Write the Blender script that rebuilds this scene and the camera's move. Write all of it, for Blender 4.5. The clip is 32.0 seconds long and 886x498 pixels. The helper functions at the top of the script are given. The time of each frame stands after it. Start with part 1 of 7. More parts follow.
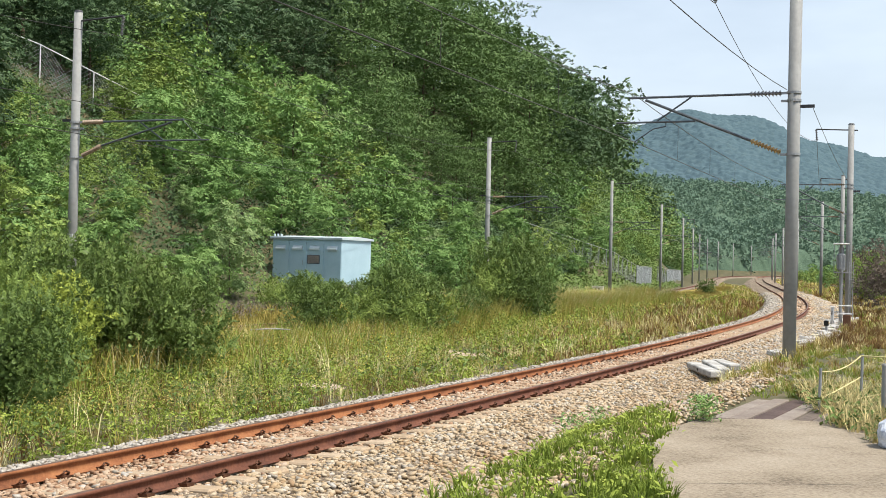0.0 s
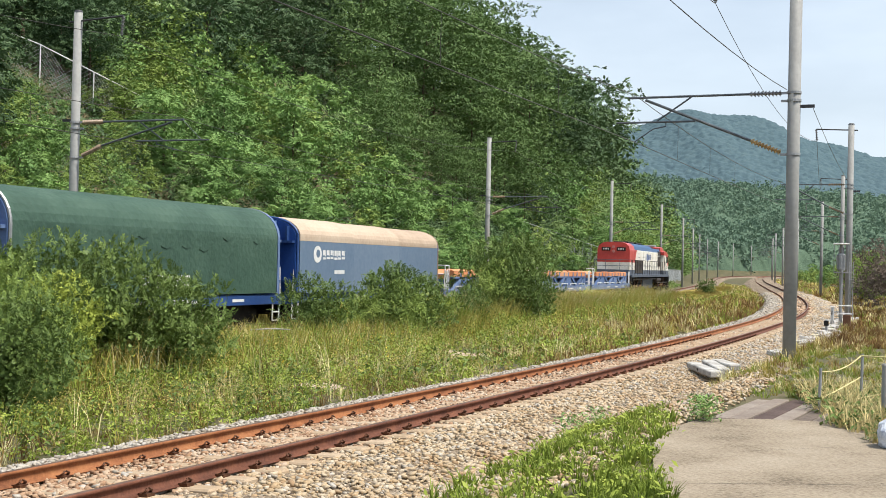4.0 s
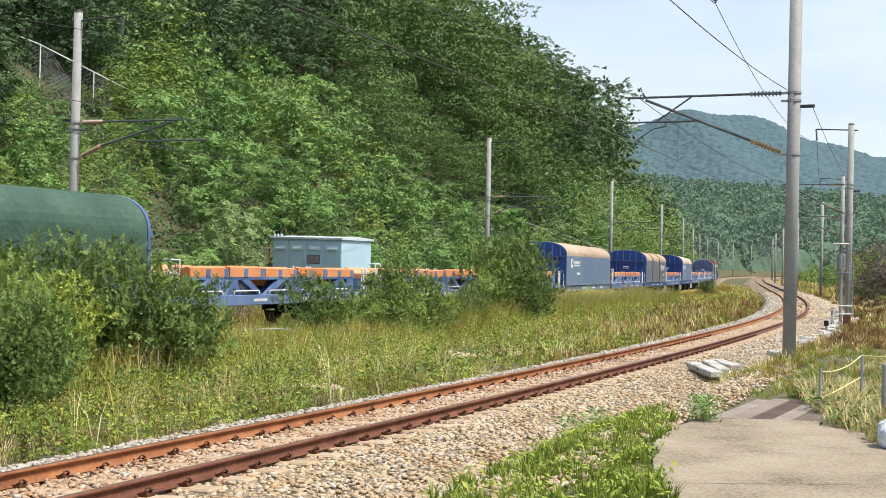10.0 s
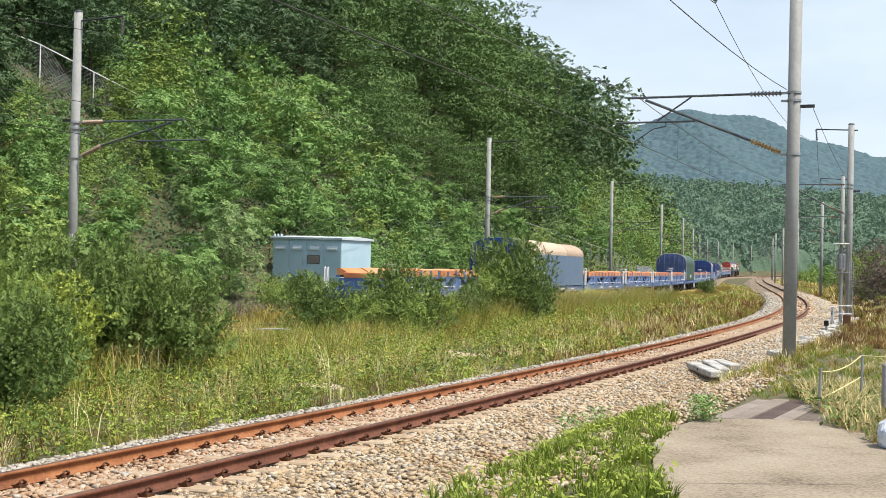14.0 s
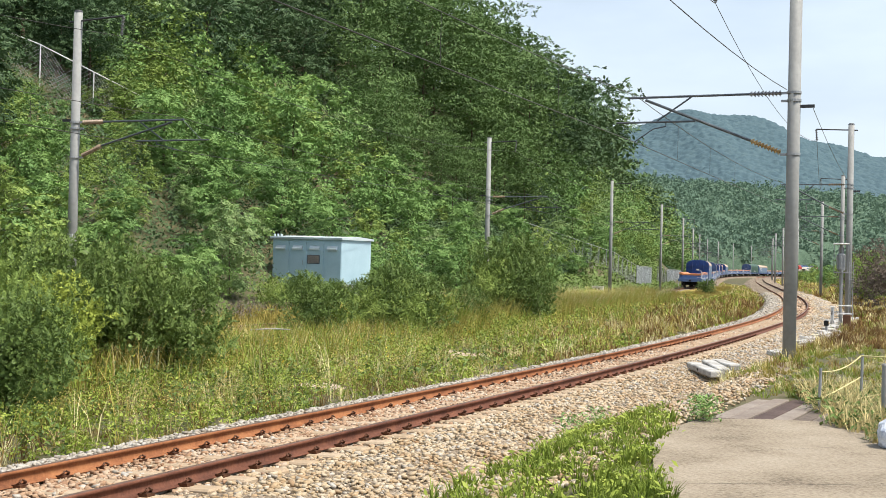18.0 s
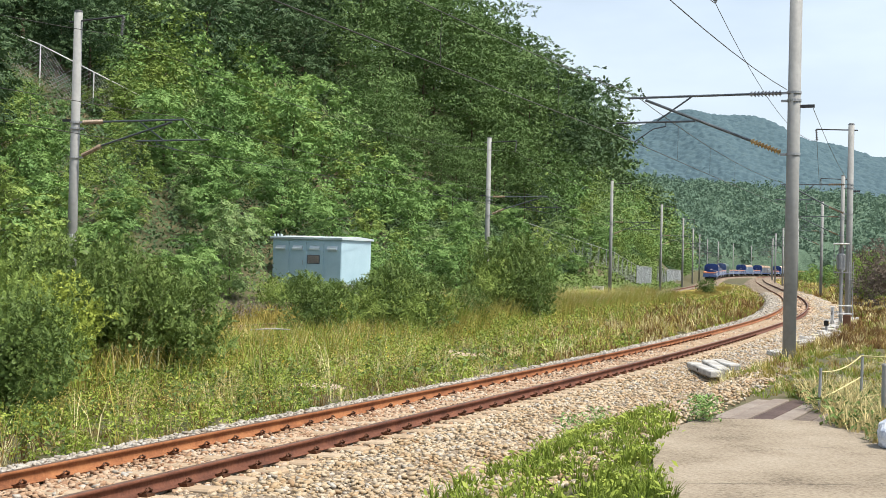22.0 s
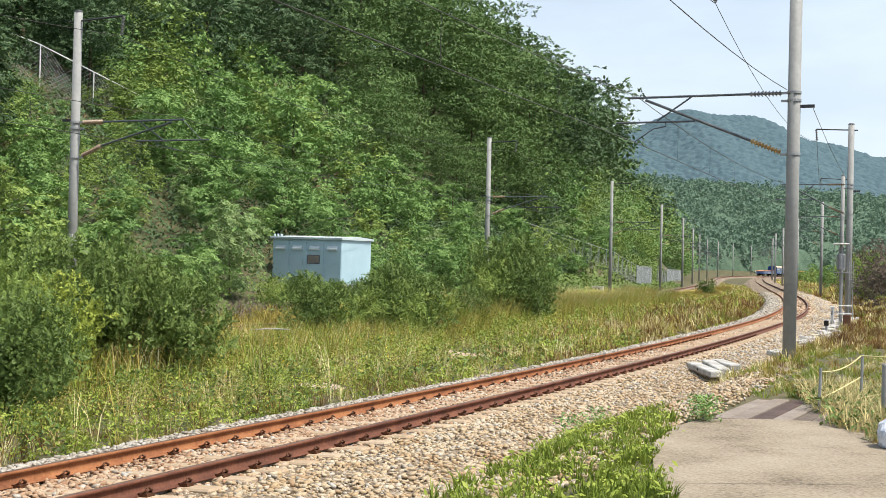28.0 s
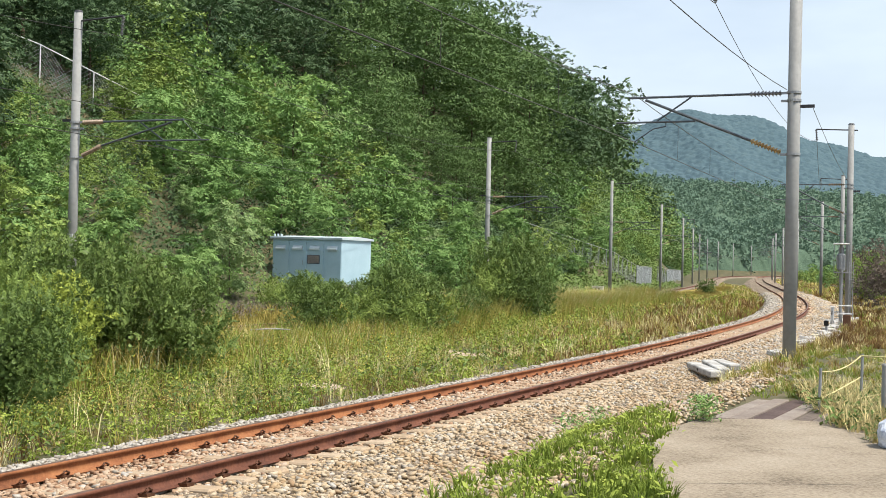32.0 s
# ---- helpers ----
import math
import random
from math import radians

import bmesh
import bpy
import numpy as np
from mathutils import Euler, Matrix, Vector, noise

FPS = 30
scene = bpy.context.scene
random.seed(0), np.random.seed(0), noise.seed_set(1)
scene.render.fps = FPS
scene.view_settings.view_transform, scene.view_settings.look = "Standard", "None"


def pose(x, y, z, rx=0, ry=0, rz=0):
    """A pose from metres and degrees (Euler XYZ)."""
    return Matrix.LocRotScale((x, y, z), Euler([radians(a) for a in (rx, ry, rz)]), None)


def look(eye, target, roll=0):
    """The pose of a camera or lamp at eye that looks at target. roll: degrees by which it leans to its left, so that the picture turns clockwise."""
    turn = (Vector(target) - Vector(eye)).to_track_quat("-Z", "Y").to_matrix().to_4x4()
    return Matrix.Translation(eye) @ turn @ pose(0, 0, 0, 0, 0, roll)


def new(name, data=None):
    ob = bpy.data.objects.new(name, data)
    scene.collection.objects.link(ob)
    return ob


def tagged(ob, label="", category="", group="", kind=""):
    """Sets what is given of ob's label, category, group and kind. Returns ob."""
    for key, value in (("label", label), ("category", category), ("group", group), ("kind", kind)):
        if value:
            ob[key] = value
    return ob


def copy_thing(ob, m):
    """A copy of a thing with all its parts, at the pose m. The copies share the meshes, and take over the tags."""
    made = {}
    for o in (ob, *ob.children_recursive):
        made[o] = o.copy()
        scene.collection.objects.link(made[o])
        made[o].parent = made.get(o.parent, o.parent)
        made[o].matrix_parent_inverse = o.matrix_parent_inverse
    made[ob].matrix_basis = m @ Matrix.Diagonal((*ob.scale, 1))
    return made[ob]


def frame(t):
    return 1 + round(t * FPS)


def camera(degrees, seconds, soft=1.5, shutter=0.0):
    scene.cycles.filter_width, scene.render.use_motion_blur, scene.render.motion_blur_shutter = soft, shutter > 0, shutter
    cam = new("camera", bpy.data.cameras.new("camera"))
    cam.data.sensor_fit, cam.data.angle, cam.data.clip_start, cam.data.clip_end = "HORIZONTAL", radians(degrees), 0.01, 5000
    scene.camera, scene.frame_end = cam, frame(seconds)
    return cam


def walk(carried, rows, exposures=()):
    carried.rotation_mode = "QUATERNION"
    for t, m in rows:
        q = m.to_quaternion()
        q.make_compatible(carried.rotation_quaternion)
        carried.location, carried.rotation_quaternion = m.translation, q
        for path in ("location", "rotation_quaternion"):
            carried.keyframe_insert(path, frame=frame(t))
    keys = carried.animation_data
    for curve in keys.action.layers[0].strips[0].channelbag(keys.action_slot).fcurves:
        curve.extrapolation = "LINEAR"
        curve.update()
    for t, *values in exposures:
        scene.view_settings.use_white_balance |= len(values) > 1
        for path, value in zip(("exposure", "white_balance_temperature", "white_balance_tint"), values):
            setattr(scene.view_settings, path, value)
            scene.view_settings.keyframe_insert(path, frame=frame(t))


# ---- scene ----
cam = camera(40.07, 32.0, soft=0.85)
EYE = (0.0, 0.0, 2.1)
AIM = (0.0, 100.0, 2.1 + 1.256)
# the clip's camera dims a little while the pale locomotive is in view
walk(cam, [(0.0, look(EYE, AIM, 1.4)), (32.0, look(EYE, AIM, 1.4))],
     [(0.0, 0.12), (1.3, 0.12), (2.0, -0.01), (3.0, 0.05), (6.0, 0.14), (10.0, 0.18), (13.0, 0.15), (19.0, 0.19), (25.0, 0.19), (32.0, 0.16)])

# ---- light ----
SUN_AZ = Vector((0.88, -0.47, 0.0)).normalized()
SUN_EL = radians(62)
world = bpy.data.worlds.new("sky_world")
scene.world = world
world.use_nodes = True
wn = world.node_tree.nodes
sky = wn.new("ShaderNodeTexSky")
sky.sky_type = "NISHITA"
sky.sun_disc = False
sky.sun_elevation = SUN_EL
sky.sun_rotation = math.atan2(SUN_AZ.x, SUN_AZ.y)
sky.air_density, sky.dust_density, sky.ozone_density = 1.0, 3.0, 1.0
# a hazy summer sky: the blue is thinned by white haze
haze = wn.new("ShaderNodeMix")
haze.data_type = "RGBA"
up_dir = wn.new("ShaderNodeTexCoord")
parts_xyz = wn.new("ShaderNodeSeparateXYZ")
thin = wn.new("ShaderNodeMapRange")
thin.inputs["From Min"].default_value, thin.inputs["From Max"].default_value = 0.1, 0.8
thin.inputs["To Min"].default_value, thin.inputs["To Max"].default_value = 0.6, 0.15
veil = wn.new("ShaderNodeTexNoise")
veil.inputs["Scale"].default_value, veil.inputs["Detail"].default_value = 3.5, 5
streak = wn.new("ShaderNodeMapping")
streak.inputs["Scale"].default_value = (1.0, 1.0, 3.0)
cloud = wn.new("ShaderNodeMapRange")
cloud.inputs["From Min"].default_value, cloud.inputs["From Max"].default_value = 0.42, 0.72
cloud.inputs["To Min"].default_value, cloud.inputs["To Max"].default_value = -0.04, 0.22
both = wn.new("ShaderNodeMath")
wl = world.node_tree.links
wl.new(up_dir.outputs["Generated"], parts_xyz.inputs["Vector"])
wl.new(parts_xyz.outputs["Z"], thin.inputs["Value"])
wl.new(up_dir.outputs["Generated"], streak.inputs["Vector"])
wl.new(streak.outputs["Vector"], veil.inputs["Vector"])
wl.new(veil.outputs["Fac"], cloud.inputs["Value"])
wl.new(thin.outputs["Result"], both.inputs[0])
wl.new(cloud.outputs["Result"], both.inputs[1])
wl.new(both.outputs["Value"], haze.inputs["Factor"])
haze.inputs["B"].default_value = (6.6, 7.5, 8.4, 1.0)
world.node_tree.links.new(sky.outputs["Color"], haze.inputs["A"])
world.node_tree.links.new(haze.outputs["Result"], wn["Background"].inputs["Color"])
wn["Background"].inputs["Strength"].default_value = 0.138
sun = new("sun", bpy.data.lights.new("sun", "SUN"))
sun.data.energy, sun.data.angle, sun.data.color = 5.0, radians(0.6), (1.0, 0.94, 0.84)
s_dir = SUN_AZ * math.cos(SUN_EL) + Vector((0, 0, math.sin(SUN_EL)))
sun.matrix_world = look(s_dir * 200, (0, 0, 0))
scene.view_settings.exposure = 0.0


# ---- materials ----
def mat(name, cols, scale=4.0, rough=0.7, metal=0.0, bump=0.15, rand="", mix=0.35, fine=9.0, leafy=0.0, spec=0.4, bdist=0.02):
    """Procedural surface: two scales of noise drive a ramp over cols, shifted by a random value."""
    m = bpy.data.materials.new(name)
    m.use_nodes = True
    n, l = m.node_tree.nodes, m.node_tree.links
    p = n["Principled BSDF"]
    geo = n.new("ShaderNodeNewGeometry")
    tc = n.new("ShaderNodeTexCoord")
    n1, n2 = n.new("ShaderNodeTexNoise"), n.new("ShaderNodeTexNoise")
    n1.inputs["Scale"].default_value, n1.inputs["Detail"].default_value = scale, 4
    n2.inputs["Scale"].default_value, n2.inputs["Detail"].default_value = scale * fine, 3
    src = geo.outputs["Position"] if rand in ("island", "world") else tc.outputs["Object"]
    for q in (n1, n2):
        l.new(src, q.inputs["Vector"])
    mx = n.new("ShaderNodeMix")
    mx.inputs["Factor"].default_value = mix
    l.new(n1.outputs["Fac"], mx.inputs["A"])
    l.new(n2.outputs["Fac"], mx.inputs["B"])
    fac = mx.outputs["Result"]
    stretch = n.new("ShaderNodeMapRange")
    stretch.inputs["From Min"].default_value, stretch.inputs["From Max"].default_value = 0.3, 0.7
    l.new(fac, stretch.inputs["Value"])
    fac = stretch.outputs["Result"]
    if rand in ("island", "object"):
        if rand == "island":
            r = geo.outputs["Random Per Island"]
        else:
            r = n.new("ShaderNodeObjectInfo").outputs["Random"]
        m2 = n.new("ShaderNodeMix")
        m2.inputs["Factor"].default_value = 0.5 if not leafy else 0.6
        if leafy:
            each = n.new("ShaderNodeMix")
            each.inputs["Factor"].default_value = 0.6
            l.new(r, each.inputs["A"])
            l.new(n.new("ShaderNodeObjectInfo").outputs["Random"], each.inputs["B"])
            r = each.outputs["Result"]
        l.new(fac, m2.inputs["A"])
        l.new(r, m2.inputs["B"])
        fac = m2.outputs["Result"]
    ramp = n.new("ShaderNodeValToRGB")
    e = ramp.color_ramp.elements
    while len(e) < len(cols):
        e.new(0.5)
    for i, c in enumerate(cols):
        e[i].position = 0.08 + 0.84 * i / max(1, len(cols) - 1)
        e[i].color = (*c, 1)
    l.new(fac, ramp.inputs["Fac"])
    l.new(ramp.outputs["Color"], p.inputs["Base Color"])
    p.inputs["Roughness"].default_value = rough
    p.inputs["Metallic"].default_value = metal
    p.inputs["Specular IOR Level"].default_value = spec
    if bump:
        b = n.new("ShaderNodeBump")
        b.inputs["Strength"].default_value, b.inputs["Distance"].default_value = bump, bdist
        l.new(n2.outputs["Fac"], b.inputs["Height"])
        l.new(b.outputs["Normal"], p.inputs["Normal"])
    if leafy:
        t = n.new("ShaderNodeBsdfTranslucent")
        l.new(ramp.outputs["Color"], t.inputs["Color"])
        ms = n.new("ShaderNodeMixShader")
        ms.inputs["Fac"].default_value = leafy
        l.new(p.outputs["BSDF"], ms.inputs[1])
        l.new(t.outputs["BSDF"], ms.inputs[2])
        l.new(ms.outputs["Shader"], n["Material Output"].inputs["Surface"])
    return m


M_GROUND = mat("meadow_soil", [(0.045, 0.05, 0.02), (0.085, 0.08, 0.036), (0.15, 0.12, 0.066)], 0.5, 0.95, bump=0.5, rand="world", bdist=0.05)
# bed colour is darkened so the gaps between loose stones look shaded
M_BALLAST = mat("ballast_bed", [(0.0673, 0.0463, 0.0295), (0.2021, 0.1559, 0.1053), (0.4043, 0.337, 0.2612)], 9.0, 0.95, bump=0.9, rand="world", fine=4, bdist=0.04)
M_STONE = mat("ballast_stone", [(0.2376, 0.1386, 0.0693), (0.3931, 0.2902, 0.1732), (0.45, 0.369, 0.261), (0.4907, 0.4484, 0.3722)], 1.2, 0.9, bump=0.4, rand="island")
M_RUST = mat("rusty_rail", [(0.171, 0.063, 0.027), (0.288, 0.1125, 0.045), (0.378, 0.1665, 0.0675)], 3.0, 0.75, 0.2, 0.3, rand="world")
M_RAILHEAD = mat("worn_railhead", [(0.144, 0.072, 0.045), (0.252, 0.153, 0.108)], 3.0, 0.45, 0.6, 0.1, rand="world")
M_CLIP = mat("dark_clip", [(0.045, 0.02, 0.012), (0.13, 0.055, 0.026)], 8.0, 0.6, 0.4, 0.2)
M_SLEEPER = mat("sleeper_concrete", [(0.324, 0.234, 0.144), (0.432, 0.342, 0.243)], 3.0, 0.9, bump=0.3, rand="object")
M_CONC = mat("pole_concrete", [(0.21, 0.215, 0.21), (0.27, 0.275, 0.268), (0.32, 0.325, 0.315)], 0.9, 0.7, bump=0.1)
M_ARM = mat("grey_painted_tube", [(0.06, 0.072, 0.085), (0.12, 0.135, 0.15)], 5.0, 0.5, 0.3, 0.1)
M_STEEL = mat("galvanised_steel", [(0.27, 0.279, 0.288), (0.405, 0.414, 0.423)], 5.0, 0.5, 0.6, 0.1)
M_DARKSTEEL = mat("dark_fitting", [(0.027, 0.027, 0.0315), (0.072, 0.072, 0.0765)], 6.0, 0.55, 0.4, 0.1)
M_INSUL = mat("brown_insulator", [(0.19, 0.135, 0.09), (0.29, 0.22, 0.15)], 6.0, 0.25, 0, 0.0)
M_OCHRE = mat("ochre_insulator", [(0.342, 0.216, 0.081), (0.468, 0.324, 0.144)], 6.0, 0.3, 0, 0.0)
M_INSGREY = mat("grey_insulator", [(0.144, 0.144, 0.153), (0.27, 0.27, 0.279)], 6.0, 0.3, 0, 0.0)
M_WIRE = mat("wire_metal", [(0.045, 0.045, 0.045), (0.09, 0.081, 0.072)], 3.0, 0.5, 0.6, 0.0)
M_PAD = mat("pad_concrete", [(0.12, 0.095, 0.066), (0.225, 0.185, 0.132), (0.285, 0.24, 0.178), (0.33, 0.285, 0.22)], 1.1, 0.92, bump=0.6, rand="world", fine=26, mix=0.5)
M_WHITE = mat("white_paint", [(0.558, 0.567, 0.567), (0.72, 0.72, 0.711)], 4.0, 0.5, bump=0.05)
M_WHITECONC = mat("pale_concrete", [(0.221, 0.204, 0.1785), (0.391, 0.3825, 0.357), (0.527, 0.5185, 0.493)], 4.0, 0.8, bump=0.2)
M_HUT = mat("pale_blue_paint", [(0.3629, 0.5242, 0.6048), (0.4435, 0.6048, 0.6854)], 1.5, 0.55, bump=0.05)
M_HUTROOF = mat("pale_roof_paint", [(0.468, 0.558, 0.594), (0.576, 0.648, 0.666)], 2.0, 0.55, bump=0.05)
M_BLUE = mat("blue_paint", [(0.0162, 0.045, 0.153), (0.027, 0.0765, 0.234), (0.054, 0.108, 0.27)], 1.3, 0.5, bump=0.08, rand="object")
M_NAVY = mat("navy_paint", [(0.0115, 0.046, 0.19), (0.018, 0.07, 0.285)], 1.0, 0.5, bump=0.05)
M_FRAME = mat("frame_blue_paint", [(0.045, 0.085, 0.2), (0.09, 0.15, 0.3), (0.15, 0.215, 0.36)], 2.0, 0.6, bump=0.1, rand="object")
M_COVER = mat("dusty_blue_cover", [(0.075, 0.12, 0.19), (0.11, 0.165, 0.245), (0.15, 0.205, 0.28)], 0.7, 0.6, bump=0.06, rand="object", mix=0.45)
M_TAN = mat("dusty_tan_roof", [(0.27, 0.20, 0.14), (0.43, 0.335, 0.25), (0.53, 0.435, 0.335)], 0.7, 0.8, bump=0.15, rand="object", fine=14, mix=0.45)
M_OLDHOOD = mat("worn_brown_hood", [(0.20, 0.145, 0.105), (0.34, 0.255, 0.18), (0.44, 0.34, 0.25)], 0.7, 0.8, bump=0.15, fine=14, mix=0.45)
M_OLDCOVER = mat("worn_grey_cover", [(0.075, 0.085, 0.105), (0.105, 0.12, 0.145), (0.15, 0.165, 0.185)], 0.7, 0.6, bump=0.06, mix=0.45)
M_TARP = mat("green_tarpaulin", [(0.0235, 0.0587, 0.0391), (0.0391, 0.0848, 0.0587), (0.0587, 0.1109, 0.0783)], 0.8, 0.6, bump=0.4, bdist=0.06)
M_ORANGE = mat("orange_paint", [(0.46, 0.15, 0.05), (0.6, 0.24, 0.095), (0.6, 0.33, 0.18)], 1.5, 0.6, bump=0.08, rand="object")
M_RED = mat("red_paint", [(0.414, 0.0405, 0.0315), (0.522, 0.0675, 0.054)], 0.8, 0.4, bump=0.03)
M_CREAM = mat("cream_paint", [(0.594, 0.54, 0.432), (0.738, 0.711, 0.639), (0.783, 0.765, 0.72)], 0.9, 0.45, bump=0.03)
M_ROOFBLUE = mat("roof_blue_paint", [(0.0211, 0.0632, 0.1544), (0.0421, 0.1053, 0.2317)], 0.8, 0.45, bump=0.05)
M_GREYSKIRT = mat("grey_skirt_paint", [(0.0607, 0.0743, 0.1013), (0.0945, 0.1147, 0.1485)], 1.0, 0.55, bump=0.05)
M_DARK = mat("dark_underframe", [(0.0108, 0.0108, 0.0117), (0.036, 0.0315, 0.027)], 3.0, 0.8, 0.2, 0.2)
M_GRILLE = mat("brown_grille", [(0.0315, 0.0252, 0.0225), (0.0675, 0.054, 0.045)], 3.0, 0.7, 0.2, 0.2)
M_GLASS = mat("dark_window", [(0.018, 0.0216, 0.0252), (0.027, 0.0315, 0.036)], 2.0, 0.08, 0, 0.0, spec=0.6)
M_BROWNRIB = mat("brown_strap", [(0.09, 0.0405, 0.0225), (0.162, 0.0765, 0.0405)], 2.0, 0.7, bump=0.1)
M_BARK = mat("bark", [(0.045, 0.0315, 0.0198), (0.108, 0.081, 0.054)], 4.0, 0.95, bump=0.6)
M_LEAF = mat("leaf_green", [(0.0918, 0.1728, 0.0562), (0.1728, 0.297, 0.0907), (0.3132, 0.4536, 0.1512)], 0.6, 0.5, bump=0, rand="island", leafy=0.1, spec=0.12)
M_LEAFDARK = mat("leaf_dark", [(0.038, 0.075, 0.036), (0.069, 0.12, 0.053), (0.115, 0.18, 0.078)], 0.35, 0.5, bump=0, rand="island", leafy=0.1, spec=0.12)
M_LEAFYEL = mat("leaf_yellowgreen", [(0.1155, 0.1815, 0.0462), (0.22, 0.308, 0.077), (0.3905, 0.484, 0.1375)], 0.5, 0.5, bump=0, rand="island", leafy=0.1, spec=0.12)
M_GRASS = mat("meadow_grass", [(0.1836, 0.162, 0.0378), (0.3888, 0.324, 0.0864), (0.648, 0.5076, 0.1944)], 0.9, 0.7, bump=0, rand="island", leafy=0.18, spec=0.1)
M_GRASSGREEN = mat("green_grass", [(0.135, 0.195, 0.033), (0.27, 0.345, 0.063), (0.45, 0.495, 0.12)], 0.9, 0.65, bump=0, rand="island", leafy=0.18, spec=0.1)
M_STRAW = mat("straw_grass", [(0.3737, 0.3162, 0.1437), (0.6612, 0.5535, 0.2875), (0.8, 0.7906, 0.4744)], 0.9, 0.75, bump=0, rand="island", leafy=0.18, spec=0.1)
M_SHRUB = mat("shrub_leaf", [(0.068, 0.113, 0.032), (0.125, 0.187, 0.05), (0.225, 0.305, 0.088)], 0.9, 0.45, bump=0, rand="island", leafy=0.1, spec=0.12)
M_LEAFPALE = mat("pale_sage_leaf", [(0.11, 0.18, 0.06), (0.2, 0.29, 0.11), (0.34, 0.43, 0.2)], 0.5, 0.45, bump=0, rand="island", leafy=0.1, spec=0.12)
M_LEAFTALL = mat("leaf_tall_tree", [(0.063, 0.112, 0.037), (0.11, 0.182, 0.059), (0.168, 0.258, 0.09)], 0.3, 0.5, bump=0, rand="island", leafy=0.1, spec=0.12)
M_RUSTDARK = mat("dark_rusty_rail", [(0.081, 0.0315, 0.0198), (0.153, 0.0585, 0.0342), (0.225, 0.09, 0.0495)], 3.0, 0.7, 0.2, 0.3, rand="world")
M_DRYLEAF = mat("dry_brown_leaf", [(0.1, 0.082, 0.0686), (0.2, 0.165, 0.1364), (0.3, 0.255, 0.2112)], 0.8, 0.8, bump=0, rand="island", leafy=0.2, spec=0.1)
M_SAND = mat("bare_sandy_soil", [(0.324, 0.234, 0.171), (0.432, 0.333, 0.252), (0.504, 0.414, 0.333)], 2.0, 0.95, bump=0.5, rand="world")
M_REED = mat("brown_grass", [(0.10, 0.06, 0.026), (0.215, 0.132, 0.053), (0.36, 0.23, 0.098)], 0.6, 0.8, bump=0, rand="island", leafy=0.18, spec=0.1)
M_WEED = mat("weed_green", [(0.11, 0.165, 0.0248), (0.2338, 0.3025, 0.0508), (0.3987, 0.4537, 0.0963)], 0.8, 0.55, bump=0, rand="island", leafy=0.18, spec=0.1)
# canopy colour is greyed to stand for the haze before the forest
M_HAZEFOREST = mat("haze_tinted_forest", [(0.066, 0.1056, 0.072), (0.09, 0.1416, 0.096), (0.126, 0.1896, 0.126)], 0.22, 0.9, bump=0.8, rand="world", spec=0.1, bdist=0.8)
# the blue haze of distance is painted into the mountain's base colour
M_HAZEMOUNT = mat("haze_tinted_mountain", [(0.06, 0.098, 0.12), (0.075, 0.12, 0.14), (0.092, 0.14, 0.155)], 0.14, 0.95, bump=0.0, rand="world", spec=0.05, bdist=2.0, fine=4.0)
M_STONEGREY = mat("grey_ballast_stone", [(0.2315, 0.1923, 0.149), (0.3459, 0.3096, 0.2546), (0.4118, 0.3784, 0.326), (0.4782, 0.4514, 0.405)], 1.2, 0.9, bump=0.4, rand="island")
M_STONERUST = mat("rust_stained_stone", [(0.20, 0.10, 0.055), (0.34, 0.215, 0.13), (0.44, 0.32, 0.22), (0.52, 0.44, 0.35)], 1.2, 0.9, bump=0.4, rand="island")
# paler, bluer leaves: haze is put into the crowns' colour
M_HAZEFORESTLEAF = mat("haze_tinted_forest_leaf", [(0.102, 0.162, 0.12), (0.15, 0.228, 0.162), (0.21, 0.3, 0.204)], 0.05, 0.9, bump=0, rand="island", leafy=0.2, spec=0.1)
M_LAMP = mat("pink_lens", [(0.42, 0.13, 0.12), (0.55, 0.26, 0.24)], 8.0, 0.2, 0, 0.0)
M_TIMBER = mat("weathered_timber", [(0.09, 0.0675, 0.054), (0.198, 0.162, 0.135), (0.297, 0.261, 0.225)], 2.0, 0.9, bump=0.4, rand="object")
M_ROPE = mat("yellow_rope", [(0.495, 0.432, 0.198), (0.675, 0.612, 0.324)], 9.0, 0.8, bump=0.2)
M_SACK = mat("striped_sack", [(0.18, 0.243, 0.378), (0.495, 0.54, 0.612), (0.702, 0.72, 0.747)], 6.0, 0.7, bump=0.3)
M_PETAL = mat("yellow_petal", [(0.585, 0.405, 0.027), (0.72, 0.558, 0.054)], 5.0, 0.6, bump=0, rand="island")


# ---- mesh helpers ----
def part(name, bm, material, parent, label="", smooth_sides=False):
    me = bpy.data.meshes.new(name)
    if isinstance(bm, bmesh.types.BMesh):
        if smooth_sides:
            for f9 in bm.faces:
                f9.smooth = len(f9.verts) == 4
        bmesh.ops.recalc_face_normals(bm, faces=bm.faces)
        bm.to_mesh(me)
        bm.free()
    else:
        me = bm
    me.materials.append(material)
    ob = new(name, me)
    ob.parent = parent
    if label:
        tagged(ob, label)
    return ob


def empty(name, m=None):
    ob = new(name)
    ob.empty_display_size = 0.3
    if m is not None:
        ob.matrix_basis = m
    return ob


def box(bm, x0, x1, y0, y1, z0, z1, bevel=0.0):
    m = Matrix.LocRotScale(((x0 + x1) / 2, (y0 + y1) / 2, (z0 + z1) / 2), None, (abs(x1 - x0), abs(y1 - y0), abs(z1 - z0)))
    vs = bmesh.ops.create_cube(bm, size=1.0, matrix=m)["verts"]
    if bevel:
        es = list({e for v in vs for e in v.link_edges})
        bmesh.ops.bevel(bm, geom=es, offset=bevel, segments=1, affect="EDGES")
    return bm


